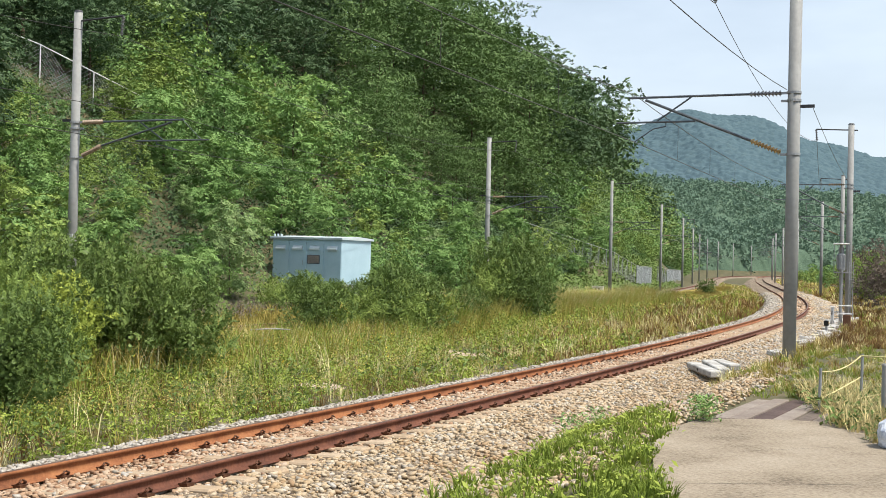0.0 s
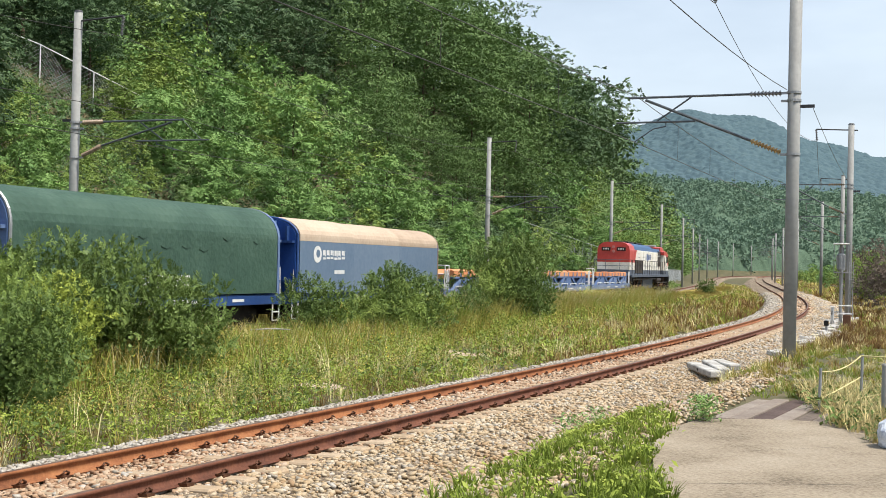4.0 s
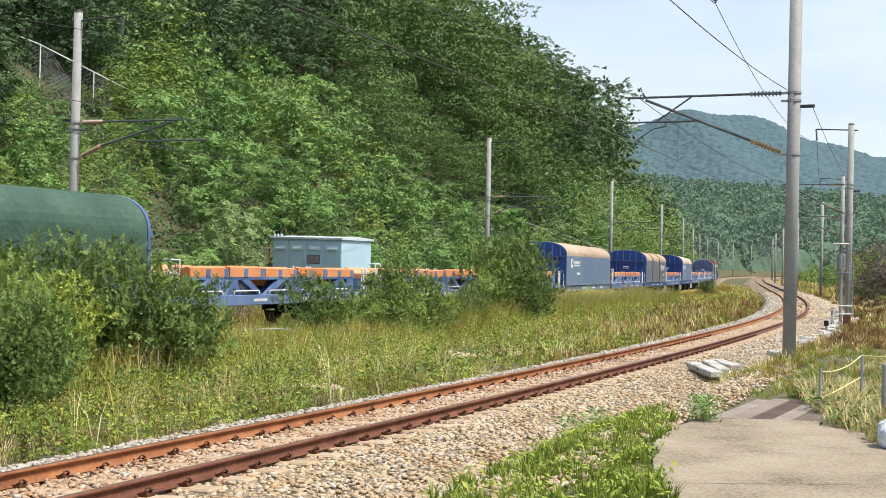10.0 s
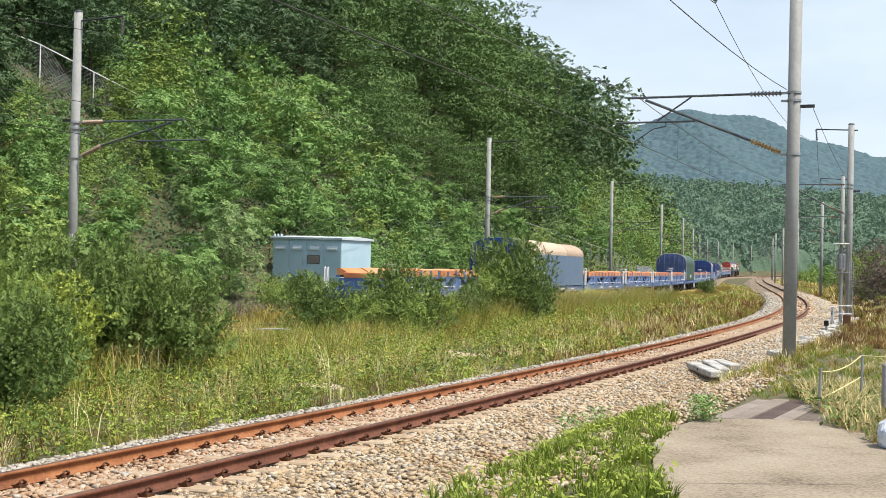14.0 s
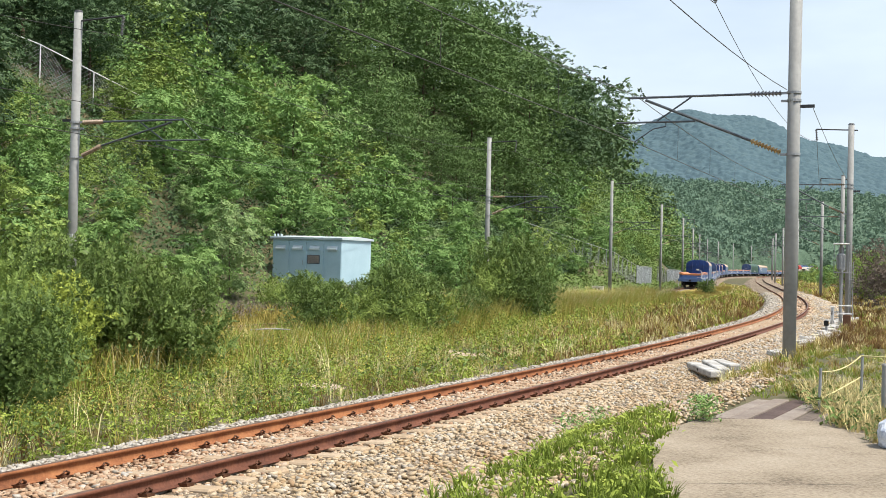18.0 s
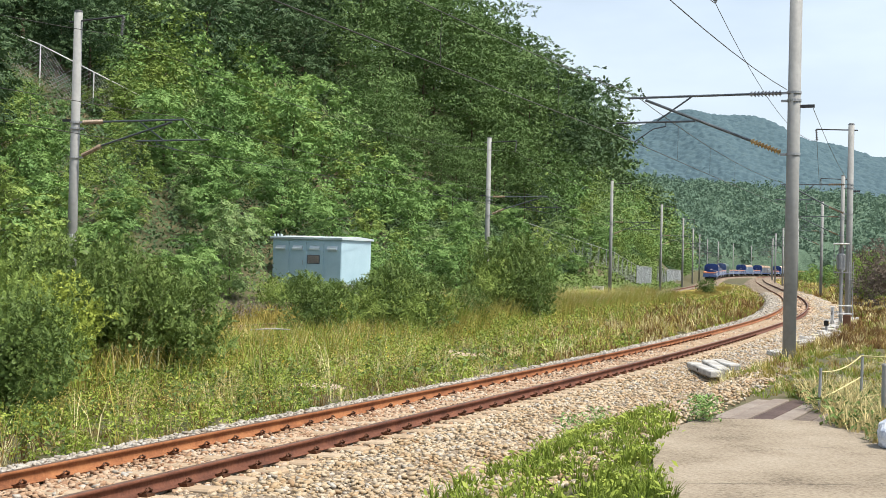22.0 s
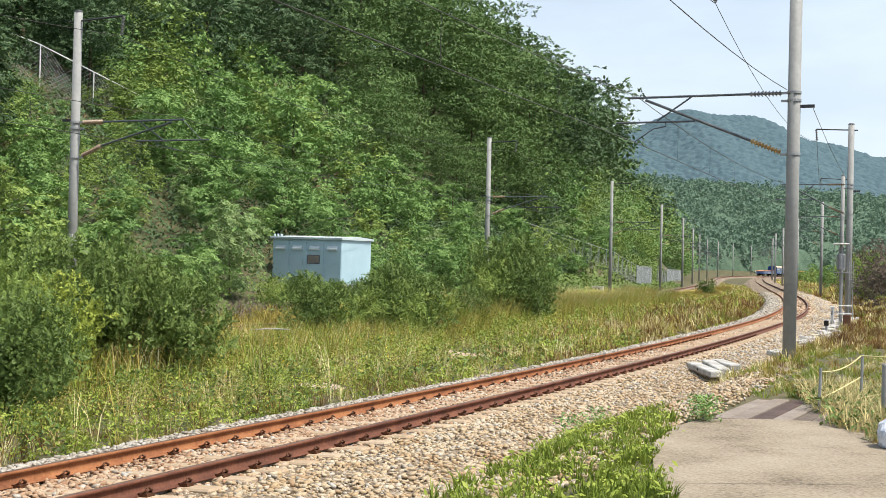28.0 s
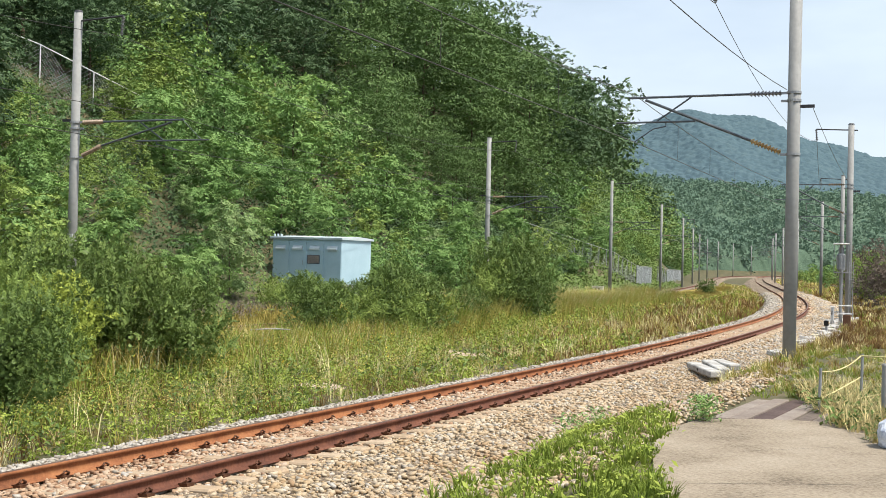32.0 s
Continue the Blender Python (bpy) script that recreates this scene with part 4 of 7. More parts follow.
def trunk_mesh(name, h, r0, seed, limbs=5, spread=1.2):
    r = random.Random(seed)
    bm = B()
    p, q = Vector((0, 0, -0.5)), Vector((r.uniform(-0.2, 0.2), r.uniform(-0.2, 0.2), h * 0.5))
    top = Vector((r.uniform(-0.4, 0.4), r.uniform(-0.4, 0.4), h * 0.88))
    tube(bm, p, q, r0, r0 * 0.7, n=8)
    tube(bm, q, top, r0 * 0.7, r0 * 0.2, n=8)
    for i in range(limbs):
        t = r.uniform(0.35, 0.85)
        b = p.lerp(q, t * 2) if t < 0.5 else q.lerp(top, t * 2 - 1)
        a = r.uniform(0, 6.28)
        e = b + Vector((math.cos(a) * spread, math.sin(a) * spread, spread * r.uniform(0.5, 1.1)))
        tube(bm, b, e, r0 * 0.35, r0 * 0.1, n=6)
    me = bpy.data.meshes.new(name)
    bm.to_mesh(me)
    bm.free()
    me.materials.append(M_BARK)
    return me


def plant(kind, label, category, trunk, crown, material, m, group):
    ob = empty(kind, m)
    tagged(ob, label, category, group)
    t = new("trunk", trunk)
    t.parent = ob
    if not crown.materials:
        crown.materials.append(material)
    c = new("crown", crown)
    c.parent = ob
    return ob


def scaled(x, y, z, turn, k, kz=None):
    return Matrix.Translation((x, y, z)) @ Matrix.Rotation(turn, 4, "Z") @ Matrix.Diagonal((k, k, kz or k, 1))


# templates: 10 m tall trees clothed to the ground and 3 m shrubs
# material, radius, half height, centre, leaf, leaf count, boughs, leaves a spray, leaf width, flatness, sprays a rosette, bough size
SPECS = ((M_LEAFDARK, 3.0, 4.6, 5.0, 0.08, 8800, 24, 5, 0.6, 0.62, 4, 1.0), (M_LEAF, 3.0, 4.5, 4.9, 0.15, 4600, 13, 10, 0.36, 0.62, 6, 1.0),
         (M_LEAFYEL, 2.8, 4.7, 4.9, 0.115, 5600, 17, 8, 0.45, 0.7, 4, 1.0), (M_LEAF, 2.7, 4.8, 4.8, 0.155, 4600, 11, 12, 0.32, 0.6, 6, 0.95),
         (M_LEAFDARK, 3.2, 4.4, 5.2, 0.075, 9200, 28, 5, 0.62, 0.6, 4, 1.0), (M_LEAFTALL, 2.8, 4.6, 5.1, 0.06, 9500, 18, 12, 0.42, 0.34, 1, 1.3),
         (M_LEAFTALL, 2.7, 4.6, 5.2, 0.065, 9000, 15, 10, 0.46, 0.38, 1, 1.25), (M_LEAFPALE, 2.7, 4.6, 4.9, 0.145, 4400, 13, 12, 0.30, 0.62, 6, 1.0))
TREES = []
for i, (mt, rx, rz, zc, size, n, lumps, per, ratio, flat, rosette, swell) in enumerate(SPECS):
    TREES.append((trunk_mesh("trunk", 8, 0.13 if i < 5 else 0.07, i, 6, 1.3), crown_mesh("crown", rx, rz, zc, n, size, 20 + i, lumps, per, ratio, 0.0, 0.12, flat, rosette, swell), mt))
SHRUBS = []
for i, (mt, size, per) in enumerate(((M_SHRUB, 0.033, 16), (M_LEAFYEL, 0.031, 18), (M_WEED, 0.032, 14))):
    SHRUBS.append((trunk_mesh("trunk", 1.7, 0.022, 50 + i, 8, 0.6), crown_mesh("crown", 1.5, 1.4, 1.45, 15000, size * 1.15, 60 + i, 26, per, 0.38, 0.75, 0.15, 0.75, 1, 1.1), mt))

TREE_LABELS = {M_LEAFDARK: "dark green broadleaf tree on the wooded slope", M_LEAF: "green broadleaf tree on the wooded slope",
               M_LEAFYEL: "sunlit yellow-green broadleaf tree on the wooded slope", M_LEAFTALL: "tall dark blue-green tree with fine foliage on the slope",
               M_LEAFPALE: "broadleaf tree with pale wind-turned leaves on the slope"}
first = {}


def put_tree(i, m):
    if ("t", i) not in first:
        tr, cr, mt = TREES[i]
        first["t", i] = plant("tree", TREE_LABELS[mt], "tree", tr, cr, mt, m, "trees of the hillside")
        return first["t", i]
    return copy_thing(first["t", i], m)


def put_shrub(i, m, label="leafy green shrub in the tall grass"):
    if ("s", i) not in first:
        tr, cr, mt = SHRUBS[i]
        first["s", i] = plant("shrub", label, "shrub", tr, cr, mt, m, "shrubs beside the tracks")
        ob = first["s", i]
    else:
        ob = copy_thing(first["s", i], m)
    ob["label"] = label
    return ob


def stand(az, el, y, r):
    """Which trees grow where on the hillside, fitted to bearing and height in the camera's view."""
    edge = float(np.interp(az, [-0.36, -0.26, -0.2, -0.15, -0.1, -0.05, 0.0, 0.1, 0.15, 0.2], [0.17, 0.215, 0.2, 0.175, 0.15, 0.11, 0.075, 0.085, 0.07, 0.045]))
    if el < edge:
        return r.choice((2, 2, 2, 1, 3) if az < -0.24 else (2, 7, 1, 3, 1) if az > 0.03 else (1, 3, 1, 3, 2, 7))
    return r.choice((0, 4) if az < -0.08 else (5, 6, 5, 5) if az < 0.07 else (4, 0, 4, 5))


def rows_of_trees():
    r = random.Random(11)
    placed = []
    hut_xy = FAR.at(18.5, -6.4)

    def try_put(s, lat, h, kinds, gap):
        x, y, _ = FAR.at(s, -lat)
        az = x / max(y, 1)
        if y < 24 or az < -0.44 or az > 0.40:
            return
        if -0.385 < az < -0.235 and y < 63:
            # keep the hillside fence in sight
            room = 2.1 + float(np.interp(az, [-0.365, -0.262], [0.163, 0.122])) * y - float(ground_z(x, y))
            h = min(h, room)
            if h < 1.3:
                return
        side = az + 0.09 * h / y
        if side > -0.01:
            # tree heights are capped to fit the skyline in the camera's view
            room = 2.1 + float(np.interp(side, [-0.01, 0.022, 0.042, 0.066, 0.075, 0.091, 0.124, 0.138, 0.148, 0.157, 0.181, 0.19, 0.205, 0.23], [0.25, 0.222, 0.209, 0.211, 0.187, 0.184, 0.174, 0.161, 0.135, 0.111, 0.092, 0.067, 0.045, 0.03])) * y * r.uniform(1.05, 1.19) - float(ground_z(x, y))
            h = min(h, room)
            if h < 3.0:
                return
        rad = (0.29 if kinds[0] < 5 else 0.22) * h
        if math.hypot(x - hut_xy[0], y - hut_xy[1] - 1.2) < 2.0 + rad * 0.75:
            return
        if y < hut_xy[1] + 1.5 and -0.15 - rad * 0.9 / y < az < -0.055 + rad * 0.9 / y:
            return
        if lat - rad * 0.75 < 3.2 or (58 < s < 190 and lat - rad * 0.8 < 5.3):
            return
        for qx, qy, qr, *_rest in placed:
            if math.hypot(qx - x, qy - y) < gap * (qr + rad):
                return
        placed.append((x, y, rad, h, stand(az, (float(ground_z(x, y)) + 0.6 * h - 2.1) / y, y, r), r.uniform(0, 6.28), r.uniform(0.95, 1.12)))

    def wave(n, s0, s1, l0, l1, h0, h1, kinds, gap):
        for _ in range(n):
            try_put(r.uniform(s0, s1), r.uniform(l0, l1), r.uniform(h0, h1), kinds, gap)

    wave(500, -14, 62, 4.6, 7.5, 3.4, 5.4, (1, 2, 3, 0, 2, 7), 0.60)
    wave(500, -14, 62, 7.5, 13, 5.2, 7.5, (1, 2, 3, 0, 4, 7), 0.60)
    wave(600, -14, 66, 12, 24, 6.5, 9.0, (1, 2, 3, 0, 4), 0.58)
    wave(500, -14, 76, 22, 46, 9.0, 12, (0, 4, 1), 0.56)
    wave(400, -14, 34, 12, 36, 2.0, 4.0, (1, 2, 3, 7, 1), 0.45)
    wave(500, 56, 160, 6.0, 9.0, 4.0, 8.0, (2, 7, 1, 7), 0.42)
    wave(400, 54, 150, 7.2, 11.5, 7.0, 11.0, (1, 7, 2, 3), 0.42)
    wave(600, 78, 150, 6.6, 15, 18, 25, (5, 6, 5), 0.42)
    wave(300, 60, 82, 7.0, 16, 11.0, 15.0, (5, 6, 1), 0.45)
    wave(500, 62, 150, 12, 34, 16, 24, (5, 5, 6), 0.50)
    wave(200, 20, 120, 30, 50, 12, 16, (0, 4, 5), 0.55)
    wave(500, 10, 95, 18, 52, 11, 16, (0, 4, 5), 0.42)
    wave(300, 150, 215, 4.8, 20, 11, 15, (5, 6, 5), 0.48)
    wave(100, 205, 250, 5.0, 20, 8, 11, (5, 6, 1), 0.5)
    # trees the camera sees, up to a limit, stand free; the rest are joined
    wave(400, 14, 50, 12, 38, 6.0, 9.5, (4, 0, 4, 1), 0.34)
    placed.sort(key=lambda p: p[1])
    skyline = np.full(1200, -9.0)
    edge, coarse_trees = [], []
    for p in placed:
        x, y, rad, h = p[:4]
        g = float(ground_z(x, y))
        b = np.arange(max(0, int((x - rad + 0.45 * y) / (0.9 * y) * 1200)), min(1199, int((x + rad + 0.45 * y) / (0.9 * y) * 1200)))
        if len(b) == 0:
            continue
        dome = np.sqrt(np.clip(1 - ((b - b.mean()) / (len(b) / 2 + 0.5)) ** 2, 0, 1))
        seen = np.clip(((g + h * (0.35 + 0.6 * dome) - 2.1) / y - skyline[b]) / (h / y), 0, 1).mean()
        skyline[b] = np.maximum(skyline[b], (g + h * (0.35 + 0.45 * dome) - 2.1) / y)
        (edge if seen > 0.07 and (g - 2.1) / y < 0.24 and len(edge) < 235 else coarse_trees).append(p)
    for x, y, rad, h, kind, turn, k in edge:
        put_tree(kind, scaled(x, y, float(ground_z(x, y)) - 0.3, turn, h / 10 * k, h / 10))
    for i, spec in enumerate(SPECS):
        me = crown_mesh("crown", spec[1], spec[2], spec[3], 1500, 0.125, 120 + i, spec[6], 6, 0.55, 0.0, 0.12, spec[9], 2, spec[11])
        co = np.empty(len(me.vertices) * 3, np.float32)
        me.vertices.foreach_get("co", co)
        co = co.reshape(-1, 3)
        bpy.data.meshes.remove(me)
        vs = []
        for x, y, rad, h, kind, turn, k in coarse_trees:
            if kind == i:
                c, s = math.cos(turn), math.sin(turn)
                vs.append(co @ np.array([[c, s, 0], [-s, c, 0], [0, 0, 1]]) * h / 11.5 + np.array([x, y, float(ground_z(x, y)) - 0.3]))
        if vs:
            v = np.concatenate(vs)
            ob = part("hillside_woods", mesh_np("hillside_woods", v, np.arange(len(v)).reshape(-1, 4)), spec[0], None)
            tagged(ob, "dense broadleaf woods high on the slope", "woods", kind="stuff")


rows_of_trees()
# young trees on the bank beside the first mast
for t9, lat, h in ((0.5, 6.2, 4.2), (3.0, 6.8, 4.6), (5.4, 6.4, 4.0), (2.0, 8.8, 5.0), (6.5, 9.0, 5.0), (-2.0, 7.6, 4.6)):
    x, y, _z = FAR.at(t9, -lat)
    put_tree(3 if lat > 6.5 else 2, scaled(x, y, float(ground_z(x, y)) - 0.3, t9, h / 10))


def undergrowth():
    """Leafy ground cover on the bank and under the trees."""
    r = np.random.default_rng(77)
    n = 250000
    s, d = r.uniform(-16, 150, n), -(3.3 + 44 * r.random(n) ** 1.7)
    s[:60000], d[:60000] = r.uniform(-16, 36, 60000), -r.uniform(9, 42, 60000)
    s[60000:110000], d[60000:110000] = r.uniform(40, 110, 50000), -r.uniform(7, 15, 50000)
    a = np.interp(s, FAR.s, FAR.psi)
    x, y = np.interp(s, FAR.s, FAR.x) + d * np.cos(a), np.interp(s, FAR.s, FAR.y) - d * np.sin(a)
    keep = (np.abs(x) < 0.44 * y) & (y > 24)
    hx, hy, _ = FAR.at(18.8, -6.4)
    keep &= np.hypot(x - hx, y - hy) > 2.3
    x, y, d = x[keep], y[keep], d[keep]
    h = (0.35 + 0.5 * smooth((-d - 4) / 3)) * r.random(len(x))
    c = np.stack([x, y, ground_z(x, y) + h], 1)
    nr = unit(r.normal(size=(len(x), 3)) * 0.6 + np.array([0.2, -0.3, 1.0]))
    size = np.interp(y, [25, 140], [0.065, 0.2]) * r.uniform(0.6, 1.4, len(x))
    # leaves under the trees take a dark colour in place of shade
    for k, m, label in ((d > -7, M_SHRUB, "tangled green undergrowth covering the bank"), (d <= -7, M_LEAFDARK, "undergrowth under the trees, darkened to stand for shade")):
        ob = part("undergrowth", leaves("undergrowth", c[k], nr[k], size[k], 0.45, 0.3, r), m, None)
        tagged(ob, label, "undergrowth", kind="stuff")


undergrowth()


def shrub_at(x, y, k, i, kz=None, sink=0.15, label="leafy green shrub in the tall grass"):
    put_shrub(i, scaled(x, y, float(ground_z(x, y)) - sink, (x * 7 + y * 3) % 6.28, k, kz), label)


# shrubs in front of the far track
for x, y, k, i, kz in ((-8.3, 24.6, 0.95, 0, 1.0), (-6.9, 25.2, 0.9, 0, 0.98), (-5.7, 26.0, 0.8, 0, 0.85), (-9.2, 23.6, 0.9, 1, 0.95), (-7.6, 23.5, 0.7, 2, 0.75),
                       (-6.9, 19.4, 0.75, 0, 0.78), (-7.3, 20.6, 0.8, 1, 0.85), (-10.2, 25.5, 1.0, 0, 1.0),
                       (2.45, 47.5, 1.05, 0, 1.22), (3.1, 48.6, 0.95, 0, 1.1), (1.9, 46.8, 0.8, 1, 0.85), (3.4, 47.2, 0.7, 0, 0.75)):
    shrub_at(x, y, k, i, kz, label="dense green shrub growing beside the far track")
for x, y, k, i in ((-3.7, 35.6, 0.74, 0), (-3.2, 36.4, 0.6, 2), (-1.7, 38.9, 0.86, 0), (-0.9, 39.7, 0.82, 0), (-0.3, 40.4, 0.7, 2), (-1.2, 38.6, 0.7, 1), (-2.3, 38.0, 0.6, 1), (0.2, 42.0, 0.6, 2), (-1.9, 38.6, 0.55, 1), (0.9, 43.2, 0.55, 0)):
    shrub_at(x, y, k, i, label="knee-high leafy weeds in front of the far track")
for s, lat, k, i in ((12.5, 4.3, 0.55, 0), (13.8, 4.6, 0.58, 1), (15.2, 4.2, 0.52, 0), (16.4, 4.5, 0.58, 2), (18.0, 4.0, 0.55, 0), (20.0, 4.4, 0.62, 1), (22.0, 4.4, 0.68, 0), (10.8, 4.5, 0.5, 1)):
    x, y, _z = FAR.at(s, -lat)
    shrub_at(x, y, k, i, label="low leafy weeds below the hut")
shrub_at(24.6, 113.0, 0.62, 0, label="isolated dark green tuft beside the far track")
for t9, lat, k in ((6.6, 3.7, 0.46), (8.0, 4.0, 0.42), (9.4, 3.6, 0.38), (5.2, 4.2, 0.4), (10.8, 3.9, 0.34)):
    x, y, _z = FAR.at(t9, -lat)
    ob = plant("shrub", "low heap of dry brown brushwood below the hut", "brushwood", SHRUBS[0][0], crown_mesh("crown", 1.7, 0.9, 0.8, 2600, 0.05, int(300 + x * 10), 18, 8, 0.2, 0.1), M_DRYLEAF,
               scaled(x, y, float(ground_z(x, y)) - 0.05, x, k), "shrubs beside the tracks")
bm = B()
bent(bm, [(-4.9, 31.2, 0.3), (-4.4, 31.35, 0.33), (-3.9, 31.45, 0.32)], 0.014, 6)
pale_stick = part("stick", bm, M_WHITECONC, None)
tagged(pale_stick, "pale bare stick lying in the meadow grass", "stick")
brown = plant("shrub", "dense dry brown shrub at the field's edge", "shrub", SHRUBS[0][0], crown_mesh("crown", 1.9, 1.5, 1.5, 7000, 0.045, 99, 30, 10, 0.4, 0.3), M_DRYLEAF,
              scaled(25.3, 69.0, float(ground_z(25.3, 69.0)), 0.4, 1.35), "shrubs beside the tracks")
# greenery right of the near track, in the distance
rr = random.Random(5)
for _ in range(24):
    s, d = rr.uniform(95, 420), rr.uniform(6, 26)
    x, y, _z = NEAR.at(s, d)
    h = rr.uniform(3.5, 7.5) * (0.6 if s < 150 else 1)
    put_tree(rr.choice((2, 2, 3, 1)), scaled(x, y, float(ground_z(x, y)) - 0.3, rr.uniform(0, 6), h / 10))
for _ in range(36):
    s, d = rr.uniform(88, 300), rr.uniform(8.5, 30)
    x, y, _z = NEAR.at(s, d)
    put_tree(rr.choice((2, 2, 1, 3)), scaled(x, y, float(ground_z(x, y)) - 0.3, rr.uniform(0, 6), rr.uniform(0.42, 0.62) * (1 + 0.003 * (s - 88))))
for k in range(13):
    x, y, _z = NEAR.at(206 + 9.5 * k, 7.8 + 2.5 * (k % 3))
    put_tree((2, 1, 3)[k % 3], scaled(x, y, float(ground_z(x, y)) - 0.3, k * 1.7, 0.5 + 0.07 * (k % 4)))
for s, d, k in ((64, 8.5, 1.0), (70, 10, 1.2), (76, 9, 1.1), (82, 12, 1.4), (88, 6.5, 1.3), (94, 7.5, 1.5), (101, 6.2, 1.4), (108, 7.5, 1.6)):
    x, y, _z = NEAR.at(s, d)
    shrub_at(x, y, k, 1, label="rounded bright green shrub beyond the transformer post")


def blades(name, pts, h, w, lean, material, label, category, seed):
    """Bent grass blades at ground points."""
    r = np.random.default_rng(seed)
    n = len(pts)
    a = r.uniform(0, 6.283, n)
    side = np.stack([np.cos(a), np.sin(a), np.zeros(n)], 1) * (w / 2)[:, None]
    b = r.uniform(0, 6.283, n)
    tip = np.stack([np.cos(b), np.sin(b), np.zeros(n)], 1) * (h * lean * r.uniform(0.2, 1.0, n))[:, None]
    up = np.zeros((n, 3))
    up[:, 2] = h
    mid = pts + 0.55 * up + 0.3 * tip
    v = np.stack([pts - side, pts + side, mid + side * 0.8, mid - side * 0.8, pts + up * 0.97 + tip], 1).reshape(-1, 3)
    k = np.arange(n)[:, None] * 5
    q = k + np.array([[0, 1, 2, 3]])
    t = k + np.array([[3, 2, 4]])
    ob = part(name, mesh_np(name, v, q, t), material, None)
    return tagged(ob, label, category, kind="stuff")


def scatter(line, s0, s1, d0, d1, per_m2, seed):
    r = np.random.default_rng(seed)
    n = int(abs((s1 - s0) * (d1 - d0)) * per_m2)
    s, d = r.uniform(s0, s1, n), r.uniform(min(d0, d1), max(d0, d1), n)
    a = np.interp(s, line.s, line.psi)
    x, y = np.interp(s, line.s, line.x) + d * np.cos(a), np.interp(s, line.s, line.y) - d * np.sin(a)
    return s, d, x, y, r


def tuft_blades(name, c, hh, per, w, spread, material, label, seed):
    """Tufts of blades that fan out from points c, each tuft with its own height."""
    r = np.random.default_rng(seed)
    n = len(c) * per
    p = np.repeat(c, per, 0)
    h = np.repeat(hh, per) * r.uniform(0.45, 1.1, n)
    a = r.uniform(0, 6.283, n)
    rad = spread * np.sqrt(r.random(n)) * np.repeat(np.sqrt(hh / hh.mean()), per)
    out = np.stack([np.cos(a), np.sin(a), np.zeros(n)], 1)
    base = p + out * (rad * 0.45)[:, None]
    b = a + 1.5708 + r.normal(0, 0.6, n)
    side = np.stack([np.cos(b), np.sin(b), np.zeros(n)], 1) * (w * r.uniform(0.6, 1.4, n) / 2)[:, None]
    up = np.zeros((n, 3))
    up[:, 2] = h
    lean = out * (h * r.uniform(0.15, 0.75, n))[:, None] + r.normal(0, 0.06, (n, 3)) * h[:, None]
    mid = base + 0.6 * up + 0.35 * lean
    tip = base + up * 0.92 + lean
    v = np.stack([base - side, base + side, mid + side * 0.85, mid - side * 0.85, tip], 1).reshape(-1, 3)
    k = np.arange(n)[:, None] * 5
    ob = part(name, mesh_np(name, v, k + np.array([[0, 1, 2, 3]]), k + np.array([[3, 2, 4]])), material, None)
    return tagged(ob, label, "grass", kind="stuff")


KINDS = ((M_GRASSGREEN, "meadow_grass", "green meadow grass in tufts between the tracks"), (M_GRASS, "mixed_grass", "olive and yellow meadow grass between the tracks"),
         (M_STRAW, "straw_grass", "dry straw-coloured grass tufts between the tracks"), (M_REED, "brown_grass", "brown seeding grass beside the near track"))


def meadow(s0, s1, d0, d1, per_m2, per, h0, h1, w, spread, shares, seed, clear=2.0, edge_d=2.5):
    """Grass tufts right or left of the near track, sorted into kinds by drifts and chance."""
    s, d, x, y, r = scatter(NEAR, s0, s1, d0, d1, per_m2, seed)
    _, df = FAR.lateral(x, y)
    keep = (df > clear) & (np.abs(x) < 0.42 * y + 1.5)
    drift = bumps(x, y, 1.4, seed % 7)
    keep &= 1.2 * drift + r.uniform(-0.8, 0.8, len(x)) > -0.4
    keep &= ~((x > 0.8) & (x < 4.95) & (y < 15.6)) & ~((np.abs((x - 4.5) * 0.945 - (y - 16.35) * 0.326) < 0.62) & (np.abs(y - 16.35) < 1.5))
    keep &= ~(((np.hypot((x - 0.72) / 0.8, (y - 36.0) / 2.6) < 1.0)) | (np.hypot(x + 2.6, y - 26.2) < 0.8))
    x, y, drift, d, s = x[keep], y[keep], drift[keep], d[keep], s[keep]
    z = ground_z(x, y)
    bed = np.interp(s, NEAR.s, NEAR.z) + np.interp(d, [p[0] for p in NEAR_BED], [p[1] for p in NEAR_BED])
    z = np.where((d > 1.8) & (d < 5.2), np.maximum(z, bed), z)
    edge = smooth((np.abs(d) - edge_d) / 0.9)
    knot = smooth(0.5 + 0.8 * bumps(x, y, 0.42, seed % 5 + 1.0))
    h = (h0 + (h1 - h0) * r.random(len(x)) ** 1.8) * (0.9 + 0.3 * bumps(x, y, 2.1, seed % 5)) * (0.4 + 0.85 * knot) * (0.4 + 0.6 * edge)
    pick = r.random(len(x)) + 0.45 * bumps(x, y, 0.9, seed % 3 + 2)
    cut = np.cumsum(shares)
    kind = np.searchsorted(cut, np.clip(pick, 0, 0.999))
    for i, (m, name, label) in enumerate(KINDS):
        k = kind == i
        if k.sum() > 5:
            tuft_blades(name, np.stack([x, y, z - 0.03], 1)[k], np.maximum(h[k], 0.08), per, w, spread, m, label, seed * 10 + i)


